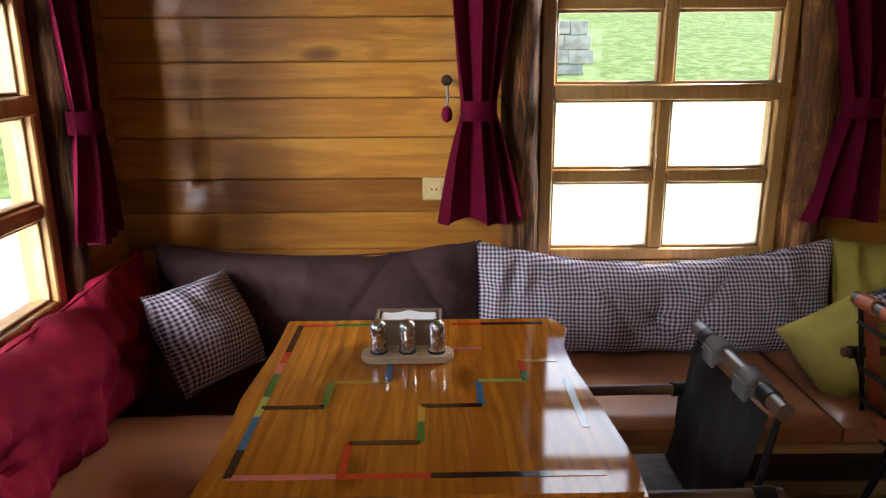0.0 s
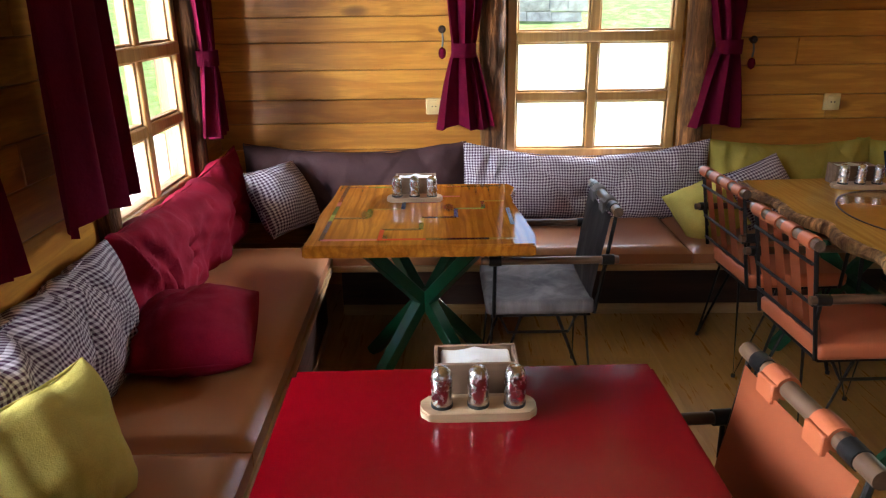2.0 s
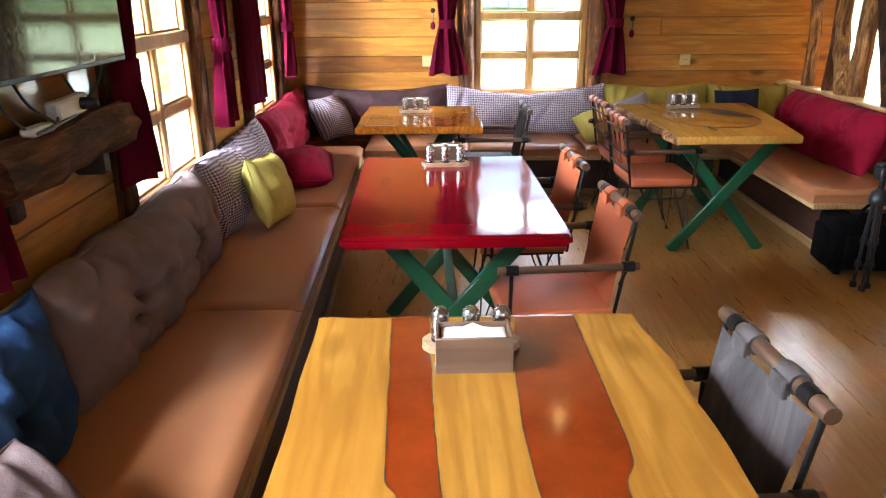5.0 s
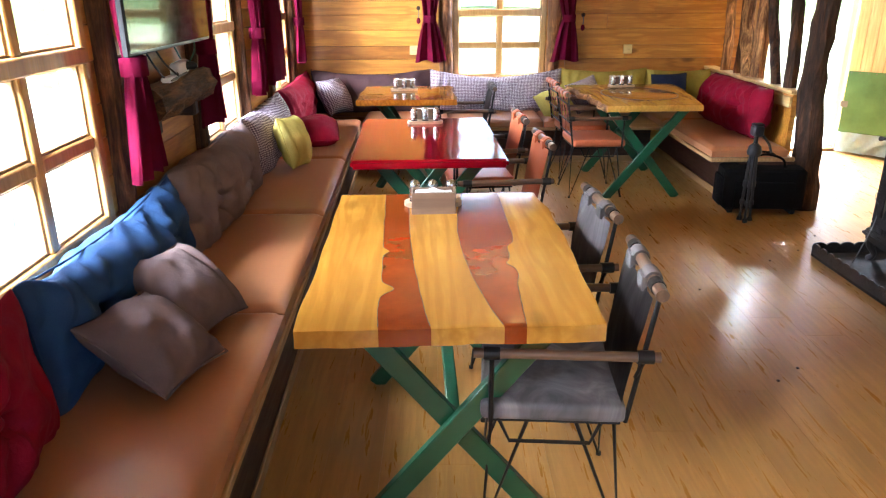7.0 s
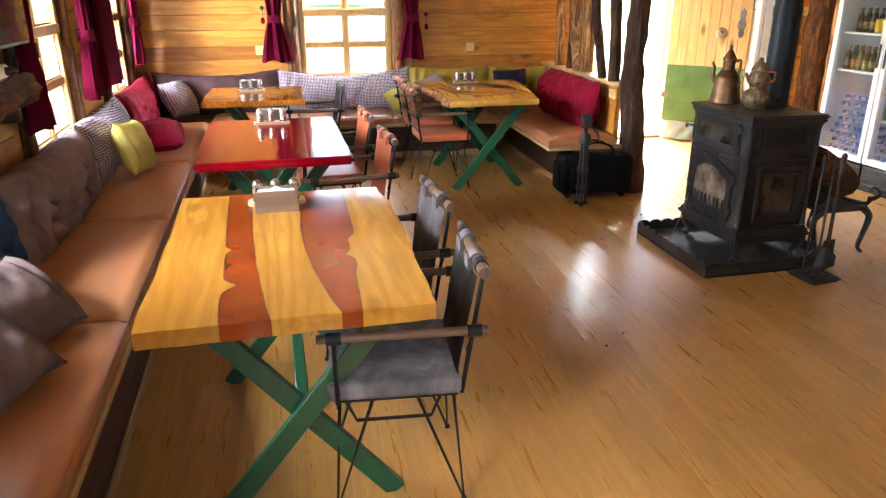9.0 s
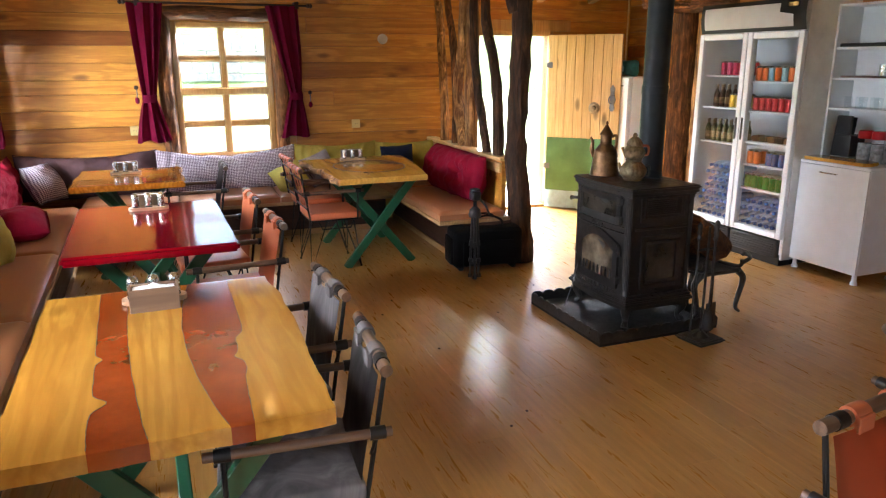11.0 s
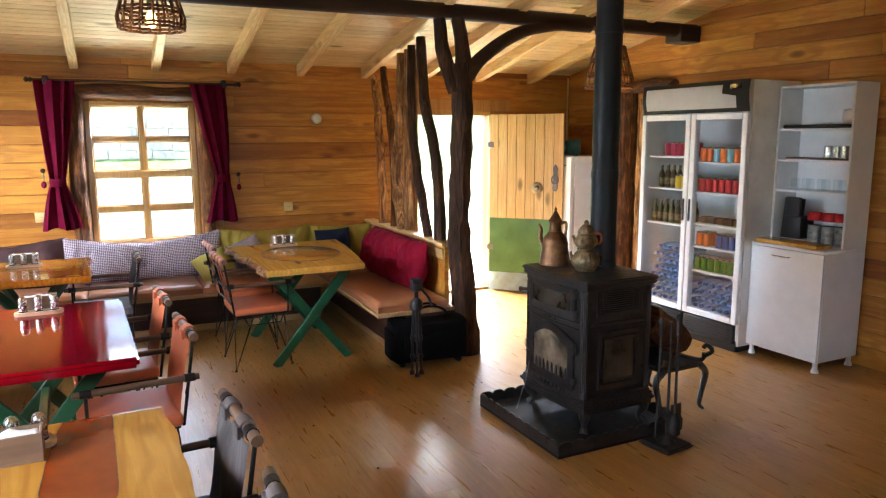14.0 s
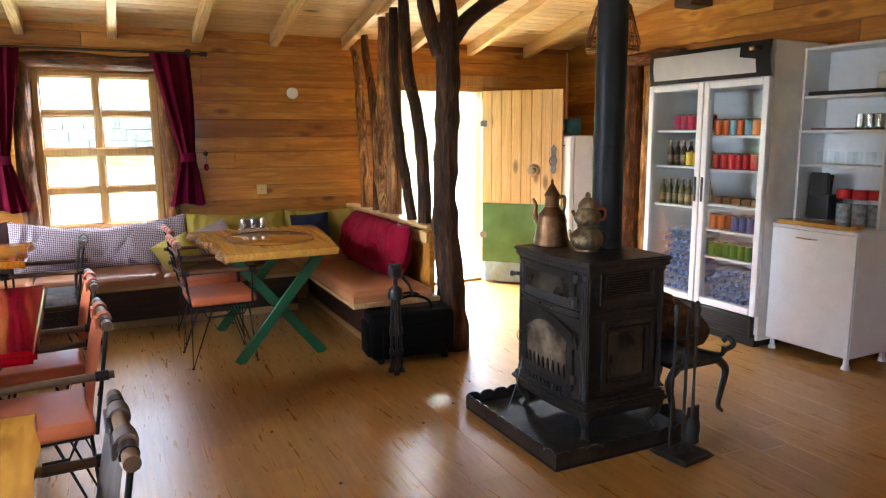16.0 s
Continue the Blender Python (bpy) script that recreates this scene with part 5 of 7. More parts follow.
# ---- condiment caddies ----
def caddy(m):
    c = thing("condiment_caddy", m, "pale wooden condiment tray with napkin box and three steel shakers", "caddy", "condiment caddies")
    o = [(0.115 * (1 if math.cos(a) > 0 else -1) * abs(math.cos(a)) ** 0.35, -0.045 + 0.038 * (1 if math.sin(a) > 0 else -1) * abs(math.sin(a)) ** 0.5) for a in [k * 6.283 / 36 for k in range(36)]]
    part("tray", prism(o, 0, 0.018, 0.004), M["plywood"], c)
    nb = part("napkin_box", box((-0.077, 0.003, 0), (0.077, 0.077, 0.008), 0.0015), M["walnut"], c)
    for p, q in (((-0.085, -0.005, 0), (0.085, 0.003, 0.085)), ((-0.085, 0.077, 0), (0.085, 0.085, 0.085)), ((-0.085, 0.003, 0), (-0.077, 0.077, 0.085)), ((0.077, 0.003, 0), (0.085, 0.077, 0.085))):
        part("box_panel", box(p, q, 0.0015), M["walnut"], nb)
    bm = box((-0.072, 0.007, 0.008), (0.072, 0.073, 0.078), 0.004)
    bmesh.ops.subdivide_edges(bm, edges=list(bm.edges), cuts=5, use_grid_fill=True)
    for v in bm.verts:
        if v.co.z > 0.06:
            v.co.z += 0.006 * noise.noise(v.co * 40) + 0.008 * max(0, 1 - abs(v.co.x) / 0.03)
    part("napkin", bm, M["paper"], c, "folded white paper napkins")
    for x in (-0.072, 0.0, 0.072):
        s = part("shaker", lathe([(0.0205, 0.018), (0.021, 0.022), (0.021, 0.082), (0.019, 0.092), (0.013, 0.100), (0.004, 0.1035)], 20, at=(x, -0.047, 0)), M["chrome"], c, "brushed steel shaker")
        part("base_ring", lathe([(0.022, 0.018), (0.022, 0.024)], 20, at=(x, -0.047, 0)), M["rubber"], s)
    return c


cd = caddy(pose(0.125, 1.965, TOP, 0, 0, 0))
copy_thing(cd, pose(0.335, 0.345, TOP, 0, 0, 2))
copy_thing(cd, pose(0.405, -1.60, TOP, 0, 0, 182))
copy_thing(cd, pose(2.03, 2.11, TOP, 0, 0, -2))


# ---- stove, hearth and tools ----
def scallop(length, h, n, thick=0.008):
    """A rim plate along x with a scalloped upper edge."""
    o = [(0, 0), (length, 0)]
    for i in range(n, 0, -1):
        for k in range(6):
            a = math.pi * k / 6
            o.append((length * (i - 0.5 + 0.5 * math.cos(a)) / n, h * (0.68 + 0.32 * math.sin(a))))
    o.append((0, h * 0.68))
    bm = bmesh.new()
    lo = [bm.verts.new((x, 0, z)) for x, z in o]
    hi = [bm.verts.new((x, thick, z)) for x, z in o]
    bm.faces.new(lo), bm.faces.new(hi[::-1])
    for k in range(len(o)):
        q = (k + 1) % len(o)
        bm.faces.new((lo[k], lo[q], hi[q], hi[k]))
    return bm


hm = pose(2.74, -1.02, 0, 0, 0, 1.0)
HW, HD = 0.86, 0.84
hearth = thing("hearth_tray", hm, "dark cast-iron hearth tray with a scalloped rim, dusted with ash", "hearth tray")
part("plate", box((0.0, 0.0, 0.0), (HW, HD, 0.02), 0.003), M["ash"], hearth, "ash-dusted iron plate")
for nm, mm, ln in (("rim", pose(0, 0, 0.018), HW), ("rim", pose(0.008, 0.01, 0.018, 0, 0, 90), HD - 0.02), ("rim", pose(0, HD - 0.008, 0.018), HW), ("rim", pose(HW, 0.01, 0.018, 0, 0, 90), HD - 0.02)):
    part(nm, scallop(ln, 0.072, 10), M["castiron"], hearth).matrix_local = mm

sv = thing("wood_stove", pose(3.005, -0.86, 0.02, 0, 0, 1.0) @ Matrix.Diagonal((0.88, 1, 1, 1)), "black cast-iron wood stove with glazed doors on short curved legs", "stove")
SX, SY, SZ = 0.53, 0.58, 0.875
part("body", box((0.02, 0.02, 0.17), (SX, SY, SZ - 0.02), 0.012, seg=2), M["castiron"], sv)
# base plinth and top plate with bowed front
for nm, z0, z1, g in (("plinth", 0.145, 0.175, 0.035), ("top_plate", SZ - 0.025, SZ, 0.032)):
    o = [(SX + g * 0.6, -g), (SX + g * 0.6, SY + g), (0.012 - g, SY + g), (0.012 - g, -g)]
    part(nm, prism(o, z0, z1, 0.008), M["castiron"], sv)
for x, y in ((0.05, 0.04), (SX - 0.05, 0.04), (0.05, SY - 0.04), (SX - 0.05, SY - 0.04)):
    dx, dy = (-1 if x < 0.2 else 1), (-1 if y < 0.2 else 1)
    part("leg", tube(curve([(x, y, 0.16), (x + dx * 0.03, y + dy * 0.03, 0.10), (x + dx * 0.01, y + dy * 0.01, 0.04), (x + dx * 0.028, y + dy * 0.028, 0.0)], 4), [0.045, 0.043, 0.04, 0.036, 0.032, 0.028, 0.024, 0.021, 0.02, 0.02, 0.022, 0.025, 0.026], 8), M["castiron"], sv)


def frame_plate(y0, y1, z0, z1, w, d, arch=0.0):
    """A raised rectangular ring in the plane x = 0, standing out towards -x; its top may be arched."""
    bm = bmesh.new()
    n = 12

    def loop(a0, a1, b0, b1, ar):
        pts = [(a0, b0), (a1, b0)]
        for k in range(n + 1):
            t = k / n
            pts.append((a1 + (a0 - a1) * t, b1 + ar * math.sin(math.pi * t)))
        return pts
    o, i = loop(y0, y1, z0, z1, arch), loop(y0 + w, y1 - w, z0 + w, z1 - w, arch)
    vo = [[bm.verts.new((x, a, b)) for a, b in o] for x in (0, -d)]
    vi = [[bm.verts.new((x, a, b)) for a, b in i] for x in (-d * 0.55, 0)]
    rings = [vo[0], vo[1], vi[0], vi[1]]
    for a, b in zip(rings, rings[1:]):
        for k in range(len(a)):
            q = (k + 1) % len(a)
            bm.faces.new((a[k], a[q], b[q], b[k]))
    return bm


def door(name, z0, z1, y0, y1, arch, parent, hole=0.045, pane="soot"):
    d = part(name, frame_plate(y0, y1, z0, z1, hole, 0.018, arch), M["castiron"], parent)
    n = 12
    bm = bmesh.new()
    pts = [(y0 + hole, z0 + hole), (y1 - hole, z0 + hole)] + [(y1 - hole + (y0 - y1 + 2 * hole) * k / n, z1 - hole + arch * math.sin(math.pi * k / n)) for k in range(n + 1)]
    vs = [bm.verts.new((-0.004, a, b)) for a, b in pts]
    f = bm.faces.new(vs)
    bmesh.ops.solidify(bm, geom=[f], thickness=0.004)
    part("door_glass", bm, M[pane], d, "stove door glass: upper pane smoke-stained, lower coloured as light through it")
    return d


front = part("front_panel", box((0.006, 0.03, 0.19), (0.02, SY - 0.03, SZ - 0.03), 0.004), M["castiron"], sv)
face = pose(0.006, 0, 0)
d1 = door("oven_door", 0.645, 0.82, 0.07, SY - 0.05, 0.0, sv, 0.04)
d1.matrix_local = face
# opaque pane, the light behind it put into its colour
d2 = door("fire_door", 0.24, 0.52, 0.075, SY - 0.055, 0.07, sv, 0.05, "ember")
d2.matrix_local = face
bm = bmesh.new()
for k in range(9):
    tube([(-0.012, 0.135 + 0.042 * k, 0.292), (-0.014, 0.135 + 0.042 * k, 0.325), (-0.012, 0.135 + 0.042 * k, 0.352)], [0.011, 0.009, 0.003], 6, bm)
part("ember_guard", bm, M["castiron"], d2)
part("vent", frame_plate(0.16, 0.44, 0.195, 0.238, 0.008, 0.01), M["castiron"], sv).matrix_local = face
for k in range(7):
    part("vent_slot", box((-0.008, 0.18 + 0.036 * k, 0.203), (0.004, 0.196 + 0.036 * k, 0.230), 0.003), M["blackplastic"], sv)
for z in (0.30, 0.47, 0.68, 0.79):
    part("hinge", tube([(-0.012, 0.06, z - 0.02), (-0.012, 0.06, z + 0.02)], 0.012, 8), M["castiron"], sv)
part("latch", tube(curve([(0.0, SY - 0.06, 0.73), (-0.03, SY - 0.04, 0.735), (-0.04, SY + 0.02, 0.725)], 4), [0.009] * 4 + [0.010] * 3 + [0.013, 0.016], 8), M["castiron"], sv)
for k in range(3):
    part("knob", lathe([(0.010, 0), (0.012, 0.006), (0.005, 0.012)], 10), M["castiron"], sv).matrix_local = pose(0.004, 0.25 + 0.05 * k, 0.615, 0, -90)
# south side: upper relief panel and lower window
side = pose(0.02, 0.02, 0, 0, 0, 90)
for z0, z1, a0, a1, w in ((0.66, 0.83, 0.08, 0.47, 0.022), (0.685, 0.805, 0.115, 0.435, 0.012)):
    part("side_relief", frame_plate(-a1, -a0, z0, z1, w, 0.012), M["castiron"], sv).matrix_local = side
for k in range(8):
    part("rib", box((0.15, 0.012, 0.70 + 0.012 * k), (0.40, 0.02, 0.707 + 0.012 * k), 0.002), M["castiron"], sv)
part("side_moulding", box((0.06, 0.004, 0.61), (0.49, 0.02, 0.63), 0.004), M["castiron"], sv)
sd = part("side_door", frame_plate(-0.455, -0.10, 0.24, 0.575, 0.03, 0.02), M["castiron"], sv)
sd.matrix_local = side
part("inner_frame", frame_plate(-0.42, -0.135, 0.275, 0.54, 0.02, 0.014), M["castiron"], sv).matrix_local = side
part("side_glass", box((0.155, 0.011, 0.295), (0.40, 0.018, 0.52)), M["soot"], sv, "smoke-stained side glass")
part("collar", lathe([(0.098, 0), (0.098, 0.02), (0.084, 0.05)], 24, at=(0.432, 0.36, SZ)), M["pipe"], sv)
# mouldings, corner columns and cast ribs
for nm, z0, z1, g in (("cornice", SZ - 0.048, SZ - 0.025, 0.022), ("cornice", SZ - 0.062, SZ - 0.048, 0.010), ("base_moulding", 0.175, 0.192, 0.022), ("base_moulding", 0.192, 0.206, 0.010), ("skirt", 0.118, 0.145, 0.018)):
    part(nm, prism([(SX + g * 0.6, -g), (SX + g * 0.6, SY + g), (0.012 - g, SY + g), (0.012 - g, -g)], z0, z1, 0.005), M["castiron"], sv)
for x, y in ((0.024, 0.026), (0.024, SY - 0.006), (SX - 0.004, 0.026)):
    col = part("corner_column", lathe([(0.024, 0.206), (0.024, 0.222), (0.019, 0.23), (0.019, 0.79), (0.024, 0.798), (0.024, 0.812)], 14, at=(x, y, 0)), M["castiron"], sv)
    for k in range(5):
        a = radians(150 + 30 * k)
        part("flute", tube([(x + 0.0195 * math.cos(a), y + 0.0195 * math.sin(a), 0.24), (x + 0.0195 * math.cos(a), y + 0.0195 * math.sin(a), 0.78)], 0.003, 6), M["castiron"], col)
for k in range(14):
    z = 0.655 + 0.0118 * k
    for a, b in ((0.078, 0.106), (SY - 0.086, SY - 0.058)):
        part("cast_rib", box((-0.0155, a, z), (-0.008, b, z + 0.006), 0.002), M["castiron"], sv)
for k in range(5):
    z = 0.206 + 0.011 * k
    for a, b in ((0.09, 0.155), (0.445, SY - 0.07)):
        part("cast_rib", box((0.0, a, z), (0.008, b, z + 0.006), 0.002), M["castiron"], sv)
part("waist_moulding", box((-0.004, 0.05, 0.592), (0.01, SY - 0.03, 0.600), 0.003), M["castiron"], sv)
part("waist_moulding", box((-0.004, 0.05, 0.628), (0.01, SY - 0.03, 0.636), 0.003), M["castiron"], sv)
for z in (0.675, 0.79, 0.30, 0.50):
    part("hinge_knuckle", lathe([(0.006, -0.026), (0.013, -0.018), (0.013, 0.018), (0.006, 0.026)], 10, at=(-0.016, 0.065, z)), M["castiron"], sv)
part("side_stud", lathe([(0.008, 0), (0.008, 0.006), (0.003, 0.01)], 10), M["castiron"], sv).matrix_local = pose(0.275, 0.018, 0.225, 90)


def bow(ob, m):
    """Bulges the stove's front towards the room."""
    bm = bmesh.new()
    bm.from_mesh(ob.data)
    bmesh.ops.transform(bm, matrix=m, verts=bm.verts)
    if min(v.co.x for v in bm.verts) < 0.03:
        longer = [e for e in bm.edges if abs(e.verts[0].co.y - e.verts[1].co.y) > 0.09]
        if longer:
            bmesh.ops.subdivide_edges(bm, edges=longer, cuts=7)
        for v in bm.verts:
            if v.co.x < 0.03:
                v.co.x -= 0.030 * max(0.0, 1 - ((v.co.y - SY / 2) / (SY / 2)) ** 2)
    bmesh.ops.transform(bm, matrix=m.inverted(), verts=bm.verts)
    bm.to_mesh(ob.data)
    bm.free()
    for c in ob.children:
        bow(c, m @ c.matrix_basis)


for ob in list(sv.children):
    if ob.name.split(".")[0] not in ("leg", "collar", "side_relief", "rib", "side_moulding", "side_door", "inner_frame", "side_glass"):
        bow(ob, ob.matrix_basis.copy())

flue = thing("flue_pipe", pose(3.385, -0.50, 0), "dark blue-grey flue pipe rising from the stove through the roof", "flue pipe")
for z0, z1, r in ((0.915, 1.42, 0.079), (1.42, 1.47, 0.082), (1.47, 2.25, 0.077), (2.25, 2.29, 0.082), (2.29, 3.2, 0.076)):
    part("section", lathe([(r, z0), (r, z1)], 28), M["pipe"], flue)

ewer = thing("copper_ewer", pose(3.155, -0.335, 0.895, 0, 0, -127), "tall hammered copper ewer with a pointed lid on the stove", "ewer")
part("body", lathe([(0.092, 0), (0.096, 0.006), (0.095, 0.014), (0.087, 0.05), (0.078, 0.11), (0.074, 0.150), (0.071, 0.162), (0.046, 0.193), (0.038, 0.203), (0.039, 0.21), (0.036, 0.215), (0.036, 0.255), (0.041, 0.262)], 28), M["copper"], ewer)
part("lid", lathe([(0.042, 0.262), (0.041, 0.269), (0.034, 0.280), (0.012, 0.318), (0.006, 0.327), (0.009, 0.336), (0.002, 0.352)], 22), M["copper"], ewer)
part("spout", tube(curve([(0.0, -0.070, 0.12), (0.0, -0.090, 0.17), (0.0, -0.085, 0.21), (0.0, -0.10, 0.245)], 4), [0.018 - 0.0009 * k for k in range(13)], 10), M["copper"], ewer)
part("handle", tube(curve([(0.0, 0.034, 0.250), (0.0, 0.062, 0.258), (0.0, 0.066, 0.22), (0.0, 0.060, 0.17), (0.0, 0.074, 0.12)], 5), 0.009, 8), M["copper"], ewer)


def fluted(bm, n, amp, z0, z1):
    """Presses upright lobes into a turned body between two heights."""
    for v in bm.verts:
        if z0 < v.co.z < z1:
            k = 1 + amp * math.cos(n * math.atan2(v.co.y, v.co.x))
            v.co.x *= k
            v.co.y *= k
    return bm


pot = thing("double_teapot", pose(3.20, -0.585, 0.895, 0, 0, -30) @ Matrix.Diagonal((0.97, 0.97, 1.14, 1)), "ornate tarnished brass double teapot on the stove", "teapot")
part("lower_pot", fluted(lathe([(0.055, 0), (0.060, 0.004), (0.058, 0.010), (0.076, 0.026), (0.083, 0.042), (0.084, 0.058), (0.080, 0.070), (0.075, 0.074), (0.070, 0.084), (0.054, 0.096), (0.047, 0.104), (0.052, 0.110), (0.052, 0.114)], 72), 18, 0.022, 0.03, 0.09), M["brass"], pot)
part("upper_pot", fluted(lathe([(0.042, 0.114), (0.058, 0.126), (0.067, 0.142), (0.068, 0.154), (0.064, 0.166), (0.058, 0.172), (0.054, 0.182), (0.047, 0.188), (0.051, 0.194)], 72), 18, 0.022, 0.12, 0.18), M["brass"], pot)
part("lid", fluted(lathe([(0.050, 0.194), (0.049, 0.200), (0.044, 0.212), (0.034, 0.224), (0.022, 0.234), (0.012, 0.238), (0.016, 0.246), (0.010, 0.255), (0.003, 0.26)], 60), 12, 0.03, 0.20, 0.236), M["brass"], pot)
part("spout", tube(curve([(-0.07, 0, 0.05), (-0.085, 0, 0.075), (-0.092, 0, 0.095)], 4), [0.014, 0.013, 0.012, 0.011, 0.010, 0.009, 0.009, 0.008, 0.008], 8), M["brass"], pot)
part("spout", tube(curve([(-0.055, 0, 0.145), (-0.07, 0, 0.165), (-0.077, 0, 0.18)], 4), 0.009, 8), M["brass"], pot)
part("handle", tube(curve([(0.07, 0, 0.085), (0.10, 0, 0.075), (0.098, 0, 0.03), (0.078, 0, 0.03)], 5), 0.007, 8), M["castiron"], pot)
part("handle", tube(curve([(0.045, 0, 0.19), (0.085, 0, 0.185), (0.085, 0, 0.145), (0.066, 0, 0.14)], 5), 0.007, 8), M["orange"], pot, "reddish upper handle")

wire = solo("wire_poker", tube(curve([(2.87, -0.38, 0.03), (2.95, -0.36, 0.22), (3.0, -0.33, 0.40), (2.985, -0.30, 0.44), (2.955, -0.33, 0.415), (2.97, -0.35, 0.38)], 5), 0.003, 6), M["grey"], None, "thin bent wire poker leaning on the stove", "poker")

tools = thing("fire_tool_stand", pose(3.365, -1.13, 0, 0, 0, 8), "black iron fire tool stand with poker, brush and shovel", "fire tools")
part("base", prism([(-0.10, -0.10), (0.10, -0.10), (0.10, 0.10), (-0.10, 0.10)], 0, 0.028, 0.01), M["castiron"], tools)
part("boss", lathe([(0.05, 0.028), (0.03, 0.045), (0.012, 0.06)], 16), M["castiron"], tools)
part("stem", tube([(0, 0, 0.03), (0, 0, 0.70)], 0.008, 10), M["castiron"], tools)
part("crossbar", tube([(-0.07, 0.02, 0.56), (0, 0, 0.565), (0.075, 0.01, 0.56)], 0.007, 8), M["castiron"], tools)
for x, y, tip in ((-0.065, 0.015, "poker"), (0.0, -0.045, "brush"), (0.07, 0.01, "shovel")):
    tl = part(tip, tube([(x * 1.15, y, 0.06 if tip != "shovel" else 0.20), (x, y, 0.5), (x, y, 0.62)], 0.0065, 8), M["castiron"], tools)
    part("grip", lathe([(0.008, 0.62), (0.015, 0.635), (0.010, 0.65), (0.015, 0.665), (0.010, 0.68), (0.016, 0.70), (0.014, 0.715), (0.004, 0.725)], 12, at=(x, y, 0)), M["castiron"], tl)
    if tip == "shovel":
        part("blade", prism([(-0.04, 0), (0.04, 0), (0.045, 0.10), (0.02, 0.15), (-0.02, 0.15), (-0.045, 0.10)], -0.003, 0.003, 0.001), M["castiron"], tl).matrix_local = pose(x * 1.15, y, 0.22, -90, 0, 0)
    if tip == "brush":
        part("bristles", lathe([(0.012, 0.07), (0.035, 0.09), (0.03, 0.17), (0.012, 0.20)], 14, at=(x, y, 0)), M["rubber"], tl)

rack = thing("log_rack", pose(3.70, -0.72, 0, 0, 0, 2), "low cast-iron log rack with curved legs beside the stove", "log rack")
part("tray", box((-0.13, -0.13, 0.285), (0.20, 0.34, 0.31), 0.006), M["castiron"], rack)
for x in (-0.13, 0.18):
    part("side_rail", tube(curve([(x, -0.15, 0.38), (x, -0.12, 0.33), (x, 0.1, 0.315), (x, 0.33, 0.33), (x, 0.36, 0.39)], 5), 0.013, 8), M["castiron"], rack)
part("end_scroll", tube(curve([(0.18, -0.15, 0.36), (0.20, -0.19, 0.40), (0.19, -0.16, 0.43), (0.18, -0.14, 0.41)], 4), 0.014, 8), M["castiron"], rack)
for x in (-0.12, 0.18):
    for y in (-0.12, 0.32):
        s = 1 if x > 0 else -1
        part("leg", tube(curve([(x, y, 0.30), (x + s * 0.05, y, 0.24), (x + s * 0.025, y, 0.13), (x + s * 0.01, y, 0.05), (x + s * 0.045, y, 0.012)], 5), [0.024 - 0.0007 * k for k in range(21)], 8), M["castiron"], rack)
for k, (p, q, r) in enumerate((((3.57, -0.70, 0.60), (3.87, -0.66, 0.40), 0.092), ((3.60, -0.44, 0.385), (3.86, -0.46, 0.385), 0.075), ((3.56, -0.50, 0.54), (3.84, -0.50, 0.52), 0.07))):
    bm = log(p, q, r, 14, 0.2, 0.01, 60 + k)
    solo("firewood_log", bm, M["barky"], None, "rough brown firewood log lying on the rack", "log", "firewood")


# ---- drinks fridge ----
fm = EAST @ pose(-0.58, 1.03, 0, 0, 0, -90)
# local x runs south along the front, local y into the fridge, front at y = 0
FW, FD, FH = 1.10, 0.56, 2.075
fr = thing("display_fridge", fm, "white two-door glass display fridge stocked with drinks", "fridge")
part("base", box((0.02, 0.03, 0.0), (FW - 0.02, FD, 0.09), 0.004), M["blackplastic"], fr)
for x0, x1 in ((0.03, FW / 2 - 0.01), (FW / 2 + 0.01, FW - 0.03)):
    g = part("grille", box((x0, 0.0, 0.06), (x1, 0.03, 0.215), 0.01), M["blackplastic"], fr)
    for k in range(6):
        part("slat", box((x0 + 0.03, -0.006, 0.085 + 0.02 * k), (x1 - 0.03, 0.004, 0.095 + 0.02 * k), 0.002), M["rubber"], g)
for x in (0.0, FW - 0.035):
    part("side_panel", box((x, 0.035, 0.05), (x + 0.035, FD, FH), 0.004), M["whitemark"], fr)
part("back_panel", box((0.035, FD - 0.03, 0.09), (FW - 0.035, FD, 1.84)), M["white"], fr)
part("floor_panel", box((0.035, 0.04, 0.215), (FW - 0.035, FD - 0.03, 0.245)), M["white"], fr)
part("roof_panel", box((0.035, 0.035, 1.80), (FW - 0.035, FD, FH), 0.004), M["white"], fr)
part("divider", box((FW / 2 - 0.012, 0.045, 0.245), (FW / 2 + 0.012, 0.09, 1.80)), M["white"], fr)
bm, rows = bmesh.new(), []
for k in range(9):
    t = k / 8
    rows.append([bm.verts.new((x, 0.03 - 0.045 * math.sin(math.pi * (0.15 + 0.6 * t)), 1.845 + 0.235 * t)) for x in (0.0, FW)])
for a, b in zip(rows, rows[1:]):
    bm.faces.new((a[0], a[1], b[1], b[0]))
bmesh.ops.solidify(bm, geom=list(bm.faces), thickness=0.02)
part("canopy", bm, M["blackplastic"], fr, "black curved canopy")
bm, rows = bmesh.new(), []
for k in range(9):
    t = 0.12 + 0.74 * k / 8
    y = 0.022 - 0.045 * math.sin(math.pi * (0.15 + 0.6 * t))
    rows.append([bm.verts.new((x, y, 1.845 + 0.235 * t)) for x in (0.05, 0.30, 0.60, 0.86 if t > 0.5 else 0.99)])
for a, b in zip(rows, rows[1:]):
    for i in range(3):
        bm.faces.new((a[i], a[i + 1], b[i + 1], b[i]))
bmesh.ops.solidify(bm, geom=list(bm.faces), thickness=0.006)
part("light_panel", bm, M["paper"], fr, "blank white sign panel")
